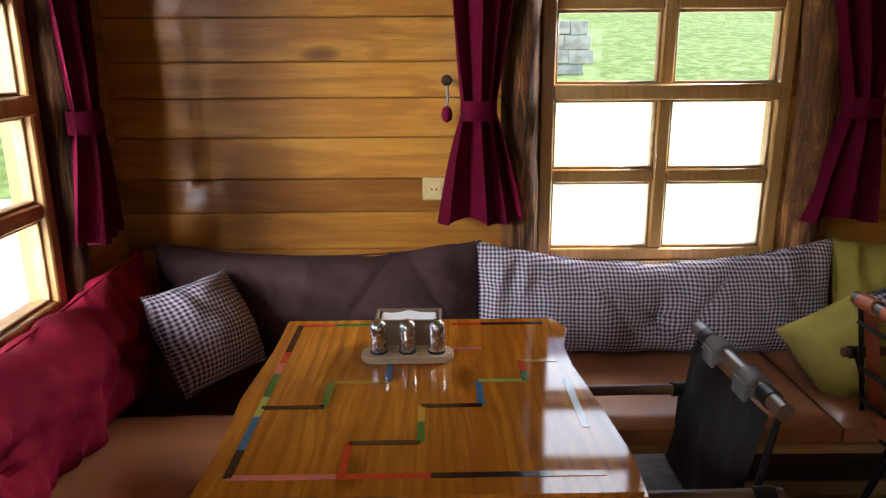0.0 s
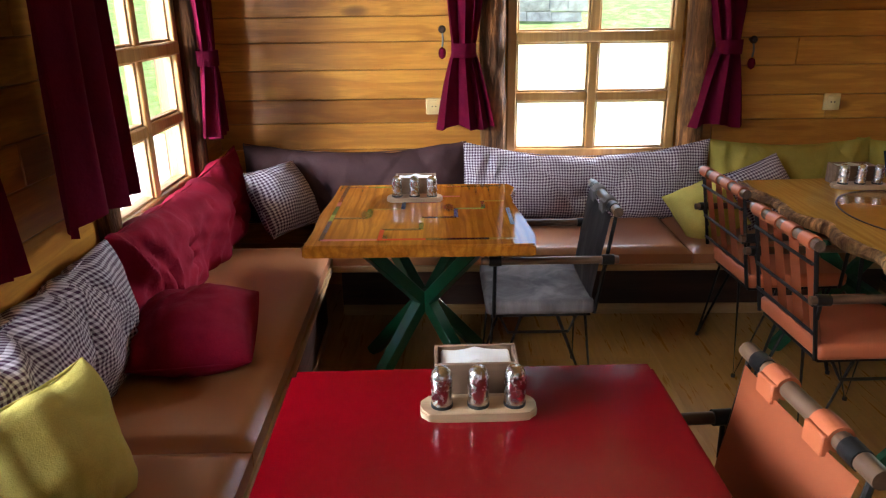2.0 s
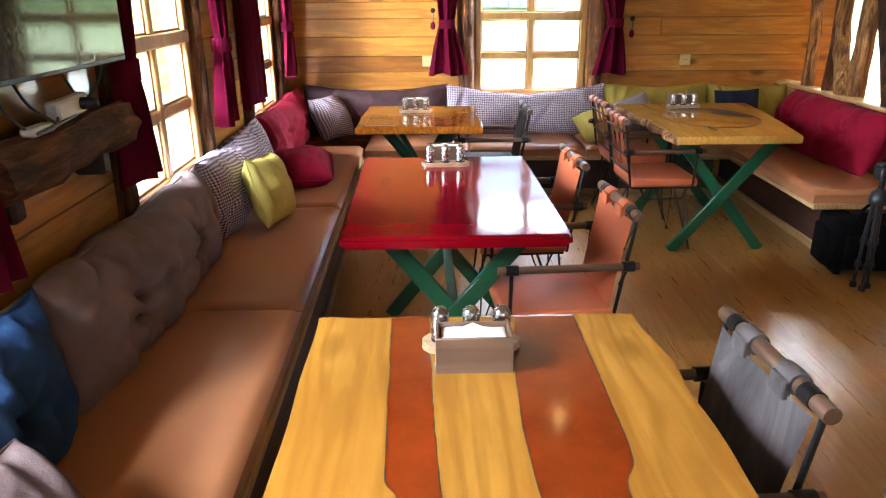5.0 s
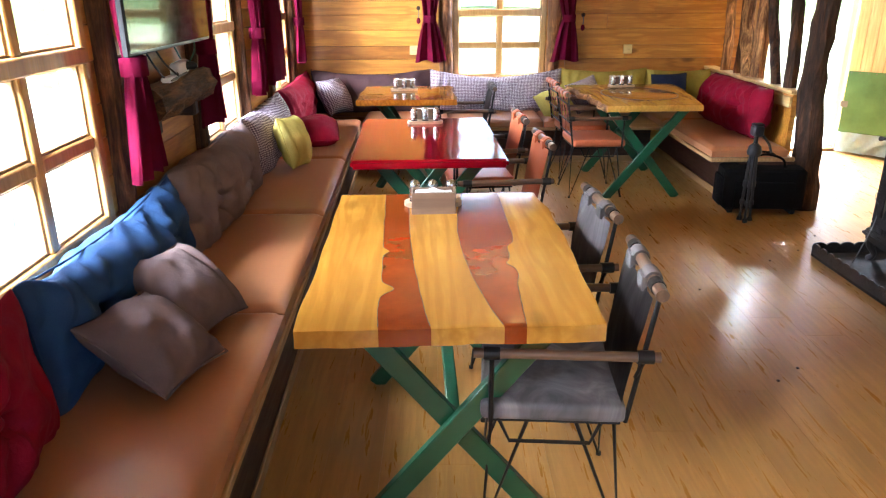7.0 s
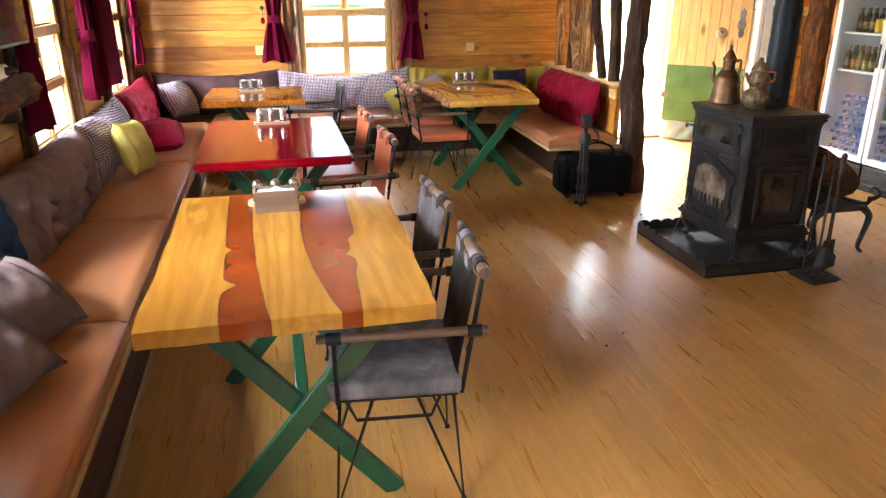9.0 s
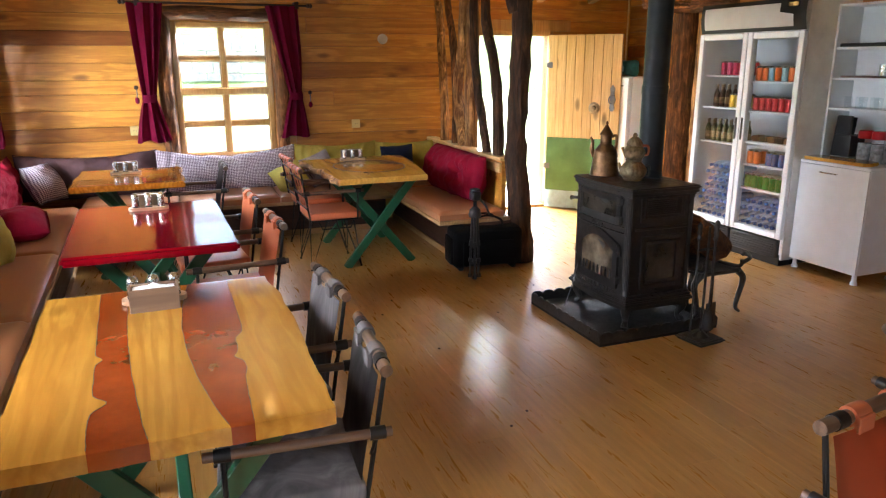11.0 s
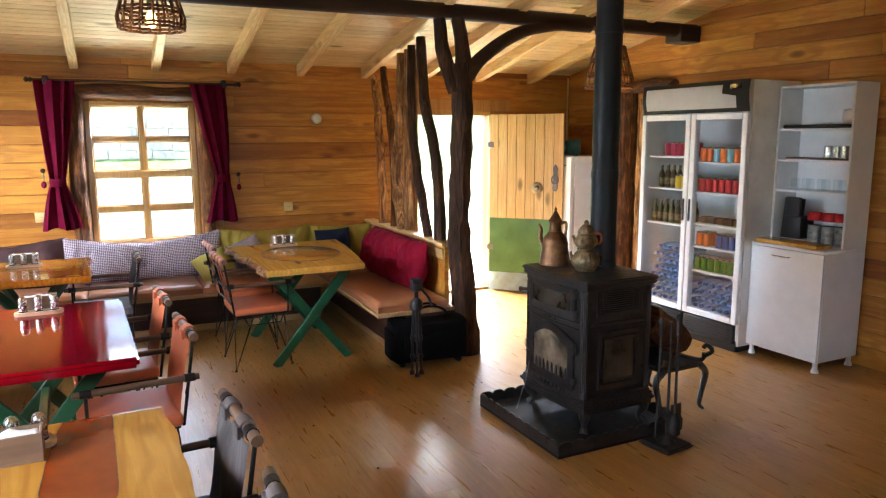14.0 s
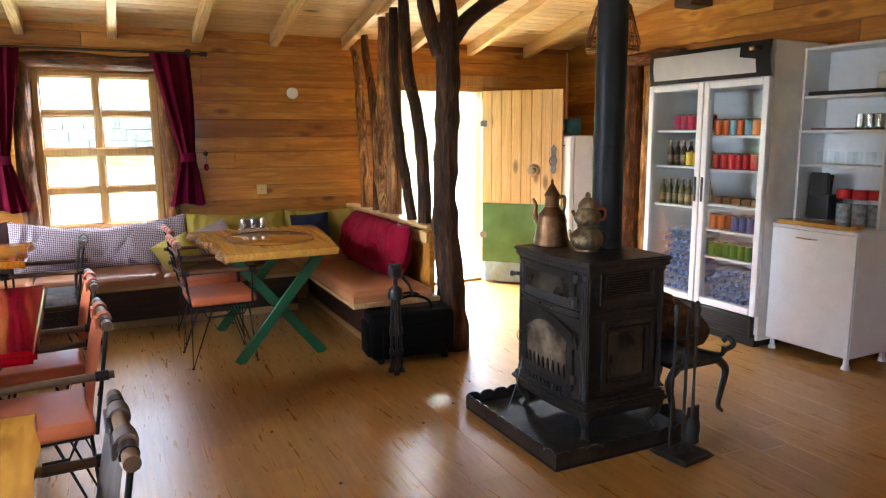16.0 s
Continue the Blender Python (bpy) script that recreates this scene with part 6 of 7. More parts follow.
part("thermometer", box((0.93, -0.022, 2.015), (1.03, -0.012, 2.05), 0.003), M["screen"], fr)
for i, (x0, x1) in enumerate(((0.0, FW / 2 - 0.004), (FW / 2 + 0.004, FW))):
    d = part("fridge_door", box((x0, -0.01, 0.225), (x0 + 0.05, 0.032, 1.84), 0.006, box((x1 - 0.05, -0.01, 0.225), (x1, 0.032, 1.84), 0.006, box((x0 + 0.05, -0.009, 0.225), (x1 - 0.05, 0.031, 0.275), 0.006, box((x0 + 0.05, -0.009, 1.79), (x1 - 0.05, 0.031, 1.84), 0.006)))), M["white"], fr)
    g = part("door_glass", box((x0 + 0.05, 0.010, 0.275), (x1 - 0.05, 0.014, 1.79)), M["fridgeglass"], d)
    g.visible_shadow = False
    hx = x1 - 0.028 if i == 0 else x0 + 0.028
    part("handle", box((hx - 0.008, -0.02, 0.98), (hx + 0.008, -0.008, 1.16), 0.003), M["blackplastic"], d)
SHELF = {0: (1.50, 1.23, 0.93), 1: (1.46, 1.22, 0.965, 0.78, 0.58)}
for i, zs in SHELF.items():
    x0, x1 = ((0.04, FW / 2 - 0.014), (FW / 2 + 0.014, FW - 0.04))[i]
    for z in zs:
        part("shelf", box((x0, 0.055, z - 0.018), (x1, FD - 0.04, z), 0.003), M["white"], fr)


def can_mesh(color, cap=True):
    bm = lathe([(0.024, 0), (0.031, 0.008), (0.031, 0.105)], 14, mat=0)
    lathe([(0.031, 0.105), (0.025, 0.117), (0.023, 0.116)], 14, bm, mat=1)
    return bm


def bottle_mesh(h=0.2, r=0.030, neck=0.012, label=False):
    bm = lathe([(r * 0.9, 0), (r, 0.01), (r, h * 0.55), (r * 0.75, h * 0.68), (neck, h * 0.8), (neck, h * 0.9)], 12, mat=0)
    lathe([(neck * 1.2, h * 0.9), (neck * 1.2, h)], 10, bm, mat=1)
    if label:
        lathe([(r * 1.02, h * 0.16), (r * 1.02, h * 0.44)], 12, bm, mat=1)
        lathe([(neck * 1.05, h * 0.80), (neck * 1.05, h * 0.87)], 10, bm, mat=1)
    return bm


DR = {c: paint("drink_" + c, v, 0.25, m, 0.12, 0.02) for c, v, m in (("red", (0.42, 0.012, 0.018), 0.3), ("orange", (0.60, 0.12, 0.012), 0.3), ("lightblue", (0.25, 0.45, 0.6), 0.3), ("yellow", (0.62, 0.42, 0.03), 0.2), ("brown", (0.05, 0.028, 0.014), 0.0), ("olive", (0.07, 0.075, 0.02), 0.0), ("blue", (0.02, 0.05, 0.19), 0.3), ("green", (0.045, 0.17, 0.018), 0.3), ("water", (0.28, 0.40, 0.60), 0.0), ("cap", (0.05, 0.14, 0.42), 0.0), ("pink", (0.45, 0.03, 0.09), 0.2))}
made_drinks = {}


def drink(kind, color, x, y, z, label, lie=False, turn=0):
    key = (kind, color)
    m = fm @ pose(x, y, z, 90 if lie else 0, 0, turn)
    if key not in made_drinks:
        bm = can_mesh(color) if kind == "drink_can" else bottle_mesh(*{"water_bottle": (0.20, 0.031, 0.013), "soda_bottle": (0.19, 0.026, 0.010, True)}[kind])
        made_drinks[key] = solo(kind, bm, [DR[color], DR["cap"] if kind == "water_bottle" else M["brass"] if kind == "soda_bottle" else M["chrome"]], m, label, "can" if kind == "drink_can" else "bottle", "drinks in the fridge")
    else:
        copy_thing(made_drinks[key], m)


CAN, BOT, WAT = "small %s drink can on a fridge shelf", "small dark glass soda bottle on a fridge shelf", "clear plastic water bottle with a blue cap"
lx = [0.085 + 0.066 * k for k in range(7)]
rx = [FW / 2 + 0.06 + 0.066 * k for k in range(7)]
for row in (0, 1):
    y = 0.10 + 0.075 * row
    for k in range(2, 7):
        drink("drink_can", "pink" if k < 5 else "red", lx[k], y, 1.50, CAN % "pinkish-red")
    for k in range(1, 7):
        if k < 4:
            drink("soda_bottle", "brown", lx[k], y, 1.23, BOT)
        else:
            drink("drink_can", "yellow", lx[k], y, 1.23, CAN % "yellow")
    for k in range(0, 7):
        drink("soda_bottle", "olive", lx[k], y, 0.93, BOT)
    for k in range(0, 7):
        drink("drink_can", ("orange", "orange", "lightblue", "orange", "lightblue", "orange", "orange")[k], rx[k], y, 1.46, CAN % "orange and blue")
        drink("drink_can", "red", rx[k], y, 1.22, CAN % "red")
        if k != 2:
            drink("drink_can", "orange" if k < 2 else "blue", rx[k], y, 0.78, CAN % ("orange" if k < 2 else "blue"))
        drink("drink_can", "green", rx[k], y, 0.58, CAN % "green")
for k in range(5):
    solo("snack_tub", prism([(-0.036, -0.05), (0.036, -0.05), (0.036, 0.05), (-0.036, 0.05)], 0, 0.05, 0.008), DR["brown"] if k % 2 else M["copper"], fm @ pose(FW / 2 + 0.075 + 0.085 * k, 0.15, 0.965), "low brown packet on a fridge shelf", "packet", "packets in the fridge")
rnd = random.Random(4)
for x0, x1, z1 in ((0.07, FW / 2 - 0.05, 0.86), (FW / 2 + 0.055, FW - 0.07, 0.50)):
    for layer in range(8):
        z = 0.245 + 0.033 + 0.062 * layer
        if z + 0.03 > z1:
            break
        for k in range(7):
            x = x0 + 0.064 * k + (0.032 if layer % 2 else 0)
            if x > x1 or (x < x0 + 0.10 and layer > 3 and x0 < 0.1 and k == 0):
                continue
            drink("water_bottle", "water", x, 0.29 + rnd.uniform(-0.01, 0.0), z, WAT, True)

# ---- white cabinet with open shelves ----
cm = EAST @ pose(-0.47, -0.075, 0, 0, 0, -90)
CW, CD = 0.595, 0.455
cb = thing("kitchen_cabinet", cm, "tall white laminate cabinet with open shelves over a closed base", "cabinet")
for x in (0.03, CW - 0.03):
    for y in (0.04, CD - 0.04):
        part("foot", lathe([(0.026, 0), (0.026, 0.012), (0.017, 0.03), (0.017, 0.075)], 14, at=(x, y, 0)), M["white"], cb)
part("base_carcass", box((0, 0.019, 0.075), (CW, CD, 0.855), 0.002), M["white"], cb)
d = part("door", box((0.002, 0.0, 0.078), (CW - 0.002, 0.018, 0.85), 0.002), M["white"], cb)
part("handle", tube(curve([(0.20, 0.0, 0.80), (0.205, -0.022, 0.80), (0.33, -0.026, 0.80), (0.335, 0.0, 0.80)], 4), 0.005, 8), M["chrome"], d, "chrome bow handle")
part("worktop", box((0, 0.0, 0.856), (CW, CD, 0.876), 0.003), M["white"], cb)
UD = 0.20
for x in (0.0, CW - 0.018):
    part("side", box((x, UD, 0.877), (x + 0.018, CD, 2.03), 0.002), M["white"], cb)
part("back", box((0.018, CD - 0.012, 0.877), (CW - 0.018, CD - 0.002, 2.03)), M["white"], cb)
for z in (1.25, 1.475, 1.70, 2.012):
    part("shelf", box((0.018, UD + 0.004, z), (CW - 0.018, CD - 0.012, z + 0.018), 0.002), M["white"], cb)
solo("chopping_board", prism([(0.0, -0.02), (0.50, -0.015), (0.53, 0.03), (0.50, 0.15), (0.46, 0.17), (0.02, 0.16), (-0.02, 0.10)], 0.877, 0.902, 0.004), M["pinetop"], cm @ pose(0.02, 0.03, 0), "honey-coloured wooden board on the white worktop", "board")


def jar(x, y):
    j = thing("glass_jar", cm @ pose(x, y, 0.877), "clear ribbed glass jar with a red lid on the worktop", "jar", "jars with red lids")
    g = part("body", lathe([(0.05, 0), (0.055, 0.01), (0.055, 0.15), (0.046, 0.175)], 18), M["fridgeglass"], j)
    g.visible_shadow = False
    # inner body added so its pale colour gives the glass its highlights
    part("contents", lathe([(0.045, 0.006), (0.046, 0.01), (0.046, 0.14)], 16), M["jar_glint"], j)
    part("lid", lathe([(0.05, 0.175), (0.052, 0.18), (0.052, 0.225), (0.045, 0.235)], 18), DR["red"], j)


for x in (0.31, 0.42, 0.50):
    jar(x, 0.28 + 0.03 * (x > 0.45))
solo("coffee_machine", box((0.10, 0.20, 0.905), (0.25, 0.36, 1.07), 0.015, box((0.12, 0.19, 1.07), (0.24, 0.22, 1.215), 0.006), 2), M["blackplastic"], cm, "black boxy machine on the worktop", "machine")
menu = thing("menu_card", cm @ pose(0.075, 0.215, 0.905, -6), "dark printed menu card standing on the worktop", "menu card")
part("card", box((0, 0, 0), (0.17, 0.004, 0.30), 0.001), M["blackplastic"], menu)
part("emblem", prism([(0.05, -0.262), (0.085, -0.288), (0.12, -0.262), (0.12, -0.245), (0.05, -0.245)], 0, 0.001), DR["yellow"], menu).matrix_local = pose(0, -0.0005, 0, 90) @ Matrix.Diagonal((1, -1, 1, 1))
for k in range(5):
    for x in (0.02, 0.10):
        part("text_bar", box((x, -0.0012, 0.05 + 0.035 * k), (x + 0.05, -0.0002, 0.056 + 0.035 * k)), M["plywood"], menu)
for k in range(7):
    bm = lathe([(0.022, 0), (0.026, 0.004), (0.030, 0.085)], 14)
    g = solo("drinking_glass", bm, M["fridgeglass"], cm @ pose(0.13 + 0.062 * k, 0.27 + 0.04 * (k % 2), 1.268), "clear upturned drinking glass on the shelf", "glass", "glasses on the shelf")
    g.visible_shadow = False
for k in range(3):
    solo("steel_cup", lathe([(0.022, 0), (0.026, 0.004), (0.026, 0.085), (0.022, 0.09)], 16), M["chrome"], cm @ pose(0.36 + 0.065 * k, 0.29, 1.505), "small brushed steel cup on the shelf", "cup", "steel cups")
solo("cup_tray", box((0.31, 0.24, 1.493), (0.54, 0.36, 1.505), 0.003), M["dowel"], cm, "thin dark wooden tray under the cups", "tray")
solo("dark_tray", box((0.03, 0.215, 1.718), (0.50, 0.42, 1.745), 0.008), M["blackplastic"], cm, "flat black tray lying on the upper shelf", "tray")
solo("napkin_stack", box((0.06, 0.23, 1.493), (0.28, 0.38, 1.507), 0.004), M["taupe"], cm, "low pile of folded grey cloths on the shelf", "cloths")
solo("white_bag", puff(0.10, 0.10, 0.10, 77, nx=14, ny=14), M["paper"], cm @ pose(0.49, 0.31, 1.80, 90), "small crumpled white bag on the upper shelf", "bag")

# ---- small white refrigerator behind the door ----
rf = thing("refrigerator", EAST @ pose(-0.50, 2.66, 0, 0, 0, -90), "plain white refrigerator behind the entrance door", "refrigerator")
part("body", box((0, 0.055, 0.04), (0.52, 0.44, 1.46), 0.012, seg=2), M["white"], rf)
d = part("door", box((0.0, 0.0, 0.06), (0.52, 0.05, 1.455), 0.014, seg=2), M["white"], rf)
part("badge", box((0.36, -0.002, 1.36), (0.44, 0.001, 1.375)), M["grey"], d)
part("handle", box((0.02, -0.018, 1.19), (0.09, -0.002, 1.215), 0.004), M["blackplastic"], d)
part("base", box((0.02, 0.02, 0.0), (0.50, 0.42, 0.04)), M["blackplastic"], rf)
pk = thing("water_pack", EAST @ pose(-0.42, 2.62, 1.461, 0, 0, -90), "teal shrink-wrapped pack on the refrigerator", "pack")
teal = paint("teal_wrap", (0.03, 0.16, 0.19), 0.3, 0.0, 0.5, 0.5, scale=18)
part("wrap", puff(0.30, 0.17, 0.20, 31, nx=18, ny=14, power=6, wrinkle=0.8), teal, pk).matrix_local = pose(0.16, 0.12, 0.086, 90)
part("print", box((0.06, 0.009, 0.05), (0.26, 0.0165, 0.11), 0.002), DR["lightblue"], pk)

# log frame on the east wall beside the fridge
log_post(east_m, -1.86, 0.0, 2.08, 0.13, 91, "thick rough log post on the wall beside the fridge")
log_post(east_m, -1.60, 0.0, 2.02, 0.06, 95, "squared honey-coloured post beside the fridge", mat="branch")
solo("log_lintel", log((-2.02, -0.05, 2.15), (-1.2, -0.05, 2.13), 0.055, 14, 0.3, 0.03, 97), M["barkx"], east_m, "gnarled log fixed on the wall above the fridge", "log lintel", kind="structure")


# ---- television, shelf and cables ----
tv = thing("television", WEST @ pose(0.15, -1.78, 1.345, 0, 0, 90) @ pose(0, 0, 0, 0.2), "black flat television on a wall bracket above the bench", "television")
# local x runs north, local -y into the room
part("bezel", box((0, -0.022, 0), (1.02, 0.0, 0.59), 0.004), M["blackplastic"], tv)
part("screen", box((0.012, -0.0245, 0.014), (1.008, -0.0215, 0.58)), M["screen"], tv, "dark glossy screen")
part("back_shell", box((0.12, 0.0, 0.06), (0.90, 0.04, 0.50), 0.015), M["blackplastic"], tv)
part("bracket", box((0.40, 0.04, 0.18), (0.62, 0.135, 0.36), 0.004), M["rod"], tv)
ws = thing("wall_shelf", west_m, "rough live-edge log shelf on brackets below the television", "shelf")
part("slab", log((-1.50, -0.10, 1.135), (-0.72, -0.10, 1.135), 0.072, 14, 0.3, 0.03, 33), M["barkx"], ws)
part("bracket", box((-1.40, -0.10, 1.0), (-1.34, 0.0, 1.10), 0.01), M["dark"], ws)
part("bracket", box((-0.88, -0.10, 1.0), (-0.82, 0.0, 1.10), 0.01), M["dark"], ws)
ps = thing("power_strip", west_m @ pose(-1.17, -0.12, 1.215, 0, 0, 5), "white power strip with a black plug on the log shelf", "power strip")
part("body", box((0, -0.02, 0), (0.22, 0.02, 0.055), 0.008), M["white"], ps)
part("plug", lathe([(0.018, 0), (0.018, 0.03), (0.008, 0.045)], 12), M["blackplastic"], ps).matrix_local = pose(0.16, -0.02, 0.03, 90)
for k, pts in enumerate((((-1.35, -0.06, 1.36), (-1.36, -0.11, 1.27), (-1.30, -0.13, 1.215), (-1.20, -0.14, 1.22), (-1.14, -0.12, 1.24)), ((-1.25, -0.06, 1.37), (-1.28, -0.12, 1.28), (-1.22, -0.15, 1.22), (-1.32, -0.15, 1.215), (-1.10, -0.15, 1.225)), ((-1.0, -0.06, 1.37), (-0.95, -0.10, 1.25), (-0.85, -0.12, 1.30), (-0.78, -0.1, 1.38)))):
    solo("cable", tube(curve(pts, 8), 0.004, 6), M["blackplastic"] if k < 2 else M["green"], west_m, "loose thin cable hanging below the television", "cable", "cables")
solo("plug_adapter", box((-1.33, -0.15, 1.205), (-1.22, -0.11, 1.228), 0.006), M["white"], west_m, "small white adapter lying on the log shelf", "adapter")


# ---- sockets and detector ----
def socket(m, x, z):
    s = thing("wall_socket", m @ pose(x, 0, z), "cream plastic power socket on the plank wall", "socket", "wall sockets")
    part("plate", box((-0.043, -0.008, -0.043), (0.043, 0.003, 0.043), 0.004), M["cream"], s)
    part("insert", box((-0.03, -0.013, -0.03), (0.03, -0.008, 0.03), 0.003), M["cream"], s)
    part("well", lathe([(0.021, 0), (0.021, 0.004), (0.018, 0.0045)], 20), M["cream"], s).matrix_local = pose(0, -0.012, 0, 90)
    for dx in (-0.009, 0.009):
        part("hole", lathe([(0.0035, 0), (0.0035, 0.002)], 8), M["blackplastic"], s).matrix_local = pose(dx, -0.0165, 0, 90)


socket(north_m, 0.184, 1.012)
socket(north_m, 2.26, 1.012)
socket(east_m, -2.12, 1.35)
det = thing("wall_detector", north_m @ pose(2.56, 0, 1.84, 90), "round white plastic detector on the plank wall", "detector")
part("dome", lathe([(0.05, 0), (0.05, 0.015), (0.042, 0.028), (0.02, 0.036), (0.004, 0.038)], 28), M["paper"], det)
solo("conduit", tube([(5.43, NORTH - 0.03, 1.5), (5.43, NORTH - 0.03, 2.3)], 0.009, 8), M["cream"], None, "thin white cable conduit in the corner", "conduit")


# ---- basket lamps ----
def basket_lamp(x, y, z, lit):
    weave = M["honey_log"]
    l = thing("pendant_lamp", pose(x, y, z), "dark wicker basket pendant lamp with an open weave", "lamp", "basket lamps")
    H, R0, R1 = 0.30, 0.175, 0.115
    for k in range(20):
        a = 6.283 * k / 20
        part("stake", tube([(R0 * math.cos(a), R0 * math.sin(a), 0), ((R0 + 0.008) * math.cos(a), (R0 + 0.008) * math.sin(a), 0.06), (R1 * math.cos(a), R1 * math.sin(a), H)], 0.0065, 6), weave, l)
    for z0, r in ((0.0, R0), (0.02, R0 + 0.004), (0.085, 0.165), (0.105, 0.162), (0.20, 0.14), (0.215, 0.137), (H - 0.015, 0.12), (H, R1)):
        part("hoop", tube([(r * math.cos(6.283 * q / 28), r * math.sin(6.283 * q / 28), z0 + 0.004 * (q % 2)) for q in range(29)], 0.008, 6, cap=False), weave, l)
    part("cord", tube([(0, 0, 0.11), (0, 0, roof_z(y) - z)], 0.004, 6), M["blackplastic"], l)
    part("holder", lathe([(0.02, 0.10), (0.02, 0.16), (0.008, 0.17)], 12), M["brass"], l)
    glow = Mat("bulb_glow")
    glow.set((1.0, 0.6, 0.2), 0.3)
    glow.b.inputs["Emission Color"].default_value = (1.0, 0.55, 0.16, 1)
    glow.b.inputs["Emission Strength"].default_value = 3.0 if lit else 0.0
    part("bulb", lathe([(0.004, 0.005), (0.022, 0.018), (0.030, 0.045), (0.026, 0.07), (0.015, 0.10)], 16), glow.m, l, "warm glowing bulb")
    for k in range(3):
        a = 2.09 * k
        part("spoke", tube([(0.01 * math.cos(a), 0.01 * math.sin(a), H - 0.005), (R1 * math.cos(a), R1 * math.sin(a), H - 0.005)], 0.004, 6), M["blackplastic"], l)


basket_lamp(1.0, 0.55, 2.275, True)
basket_lamp(4.27, 0.62, 2.035, True)

# ---- tripod and bag ----
tp = thing("camera_tripod", pose(2.60, 0.53, 0), "folded black camera tripod standing before the bag", "tripod")
for k in range(3):
    a = radians(250 + 120 * k)
    c, s = 0.62 * math.cos(a), 0.62 * math.sin(a)
    lg = part("leg", tube([(0.03 * c, 0.03 * s, 0.50), (0.05 * c, 0.05 * s, 0.26)], 0.012, 10), M["blackplastic"], tp)
    part("lower_leg", tube([(0.05 * c, 0.05 * s, 0.28), (0.062 * c, 0.062 * s, 0.02)], 0.009, 10), M["blackplastic"], lg)
    part("clamp", tube([(0.049 * c, 0.049 * s, 0.29), (0.052 * c, 0.052 * s, 0.25)], 0.016, 10), M["blackplastic"], lg)
    part("clamp", tube([(0.056 * c, 0.056 * s, 0.15), (0.058 * c, 0.058 * s, 0.12)], 0.016, 10), M["blackplastic"], lg)
    part("foot", lathe([(0.018, 0), (0.018, 0.02), (0.012, 0.03)], 10, at=(0.063 * c, 0.063 * s, 0)), M["rubber"], lg)
part("spider", lathe([(0.045, 0.48), (0.05, 0.50), (0.04, 0.54), (0.018, 0.56)], 14), M["blackplastic"], tp)
part("column", tube([(0, 0, 0.40), (0, 0, 0.62)], 0.014, 10), M["rod"], tp)
part("head", box((-0.035, -0.04, 0.61), (0.035, 0.04, 0.68), 0.01), M["blackplastic"], tp)
part("plate", box((-0.035, -0.03, 0.68), (0.035, 0.03, 0.695), 0.004), M["rubber"], tp)
part("pan_handle", tube([(0.02, 0.0, 0.64), (0.08, -0.03, 0.56), (0.10, -0.04, 0.50)], 0.009, 8), M["blackplastic"], tp)

bg = thing("equipment_bag", pose(2.80, 0.80, 0.0, 0, 0, -6), "black nylon equipment bag standing on the floor", "bag")
bm = box((-0.29, -0.13, 0.03), (0.29, 0.13, 0.34), 0.05, seg=3)
bmesh.ops.subdivide_edges(bm, edges=list(bm.edges), cuts=2, use_grid_fill=True)
for v in bm.verts:
    n = noise.noise(v.co * 6)
    v.co += Vector((0.012 * n, 0.015 * n, 0.012 * noise.noise(v.co * 5 + Vector((9, 0, 0)))))
part("body", bm, M["bag"], bg)
part("side_pocket", box((-0.31, -0.10, 0.05), (-0.27, 0.10, 0.27), 0.02, seg=2), M["bag"], bg)
part("front_pocket", box((-0.22, -0.165, 0.05), (0.20, -0.12, 0.25), 0.02, seg=2), M["bag"], bg)
for y in (-0.06, 0.07):
    part("handle", tube(curve([(-0.14, y, 0.33), (-0.11, y, 0.40), (0.0, y * 0.7, 0.43), (0.11, y, 0.40), (0.14, y, 0.33)], 5), 0.009, 8), M["bag"], bg)
for x in (-0.22, 0.22):
    part("foot", box((x - 0.02, -0.10, 0.0), (x + 0.02, 0.10, 0.035), 0.006), M["rubber"], bg)
for k in range(9):
    rr = random.Random(k)
    solo("floor_crumb", lathe([(0.006, 0), (0.008, 0.004), (0.003, 0.007)], 7), M["dark"], pose(1.5 + rr.uniform(0, 1.5), -1.9 + rr.uniform(0, 2.2), 0.0005), "tiny dark crumb of bark on the floor", "crumb", "crumbs on the floor")


# ---- outdoors ----
def ground_z(x, y):
    z = -0.22 + 0.05 * noise.noise((x * 0.4, y * 0.4, 0))
    if y > 4:
        z += 0.16 * (y - 4) * min(1, (y - 4) / 5)
    return z


bm, rows = bmesh.new(), []
gx = [-400, -150, -60, -30, -20] + [-14 + 0.7 * i for i in range(46)] + [24, 36, 70, 160, 400]
gy = [-400, -150, -60, -30, -18] + [-12 + 0.7 * i for i in range(50)] + [28, 40, 80, 160, 400]
for y in gy:
    rows.append([bm.verts.new((x, y, min(ground_z(x, y), 6.0))) for x in gx])
for a, b in zip(rows, rows[1:]):
    for i in range(len(gx) - 1):
        bm.faces.new((a[i], a[i + 1], b[i + 1], b[i]))
gr = Mat("meadow_grass")
v = gr.coords((1, 1, 1))
gc = gr.ramp(gr.noise(v, 4.5, 8, 0.75), [(0.3, (0.06, 0.11, 0.015)), (0.5, (0.15, 0.23, 0.045)), (0.64, (0.28, 0.34, 0.12)), (0.72, (0.62, 0.62, 0.5))])
gr.bump(gr.noise(v, 60, 4), 0.8, 0.04)
solo("ground", bm, gr.set(gc, 0.9), None, "sunlit green meadow around the cabin", "ground", kind="structure")


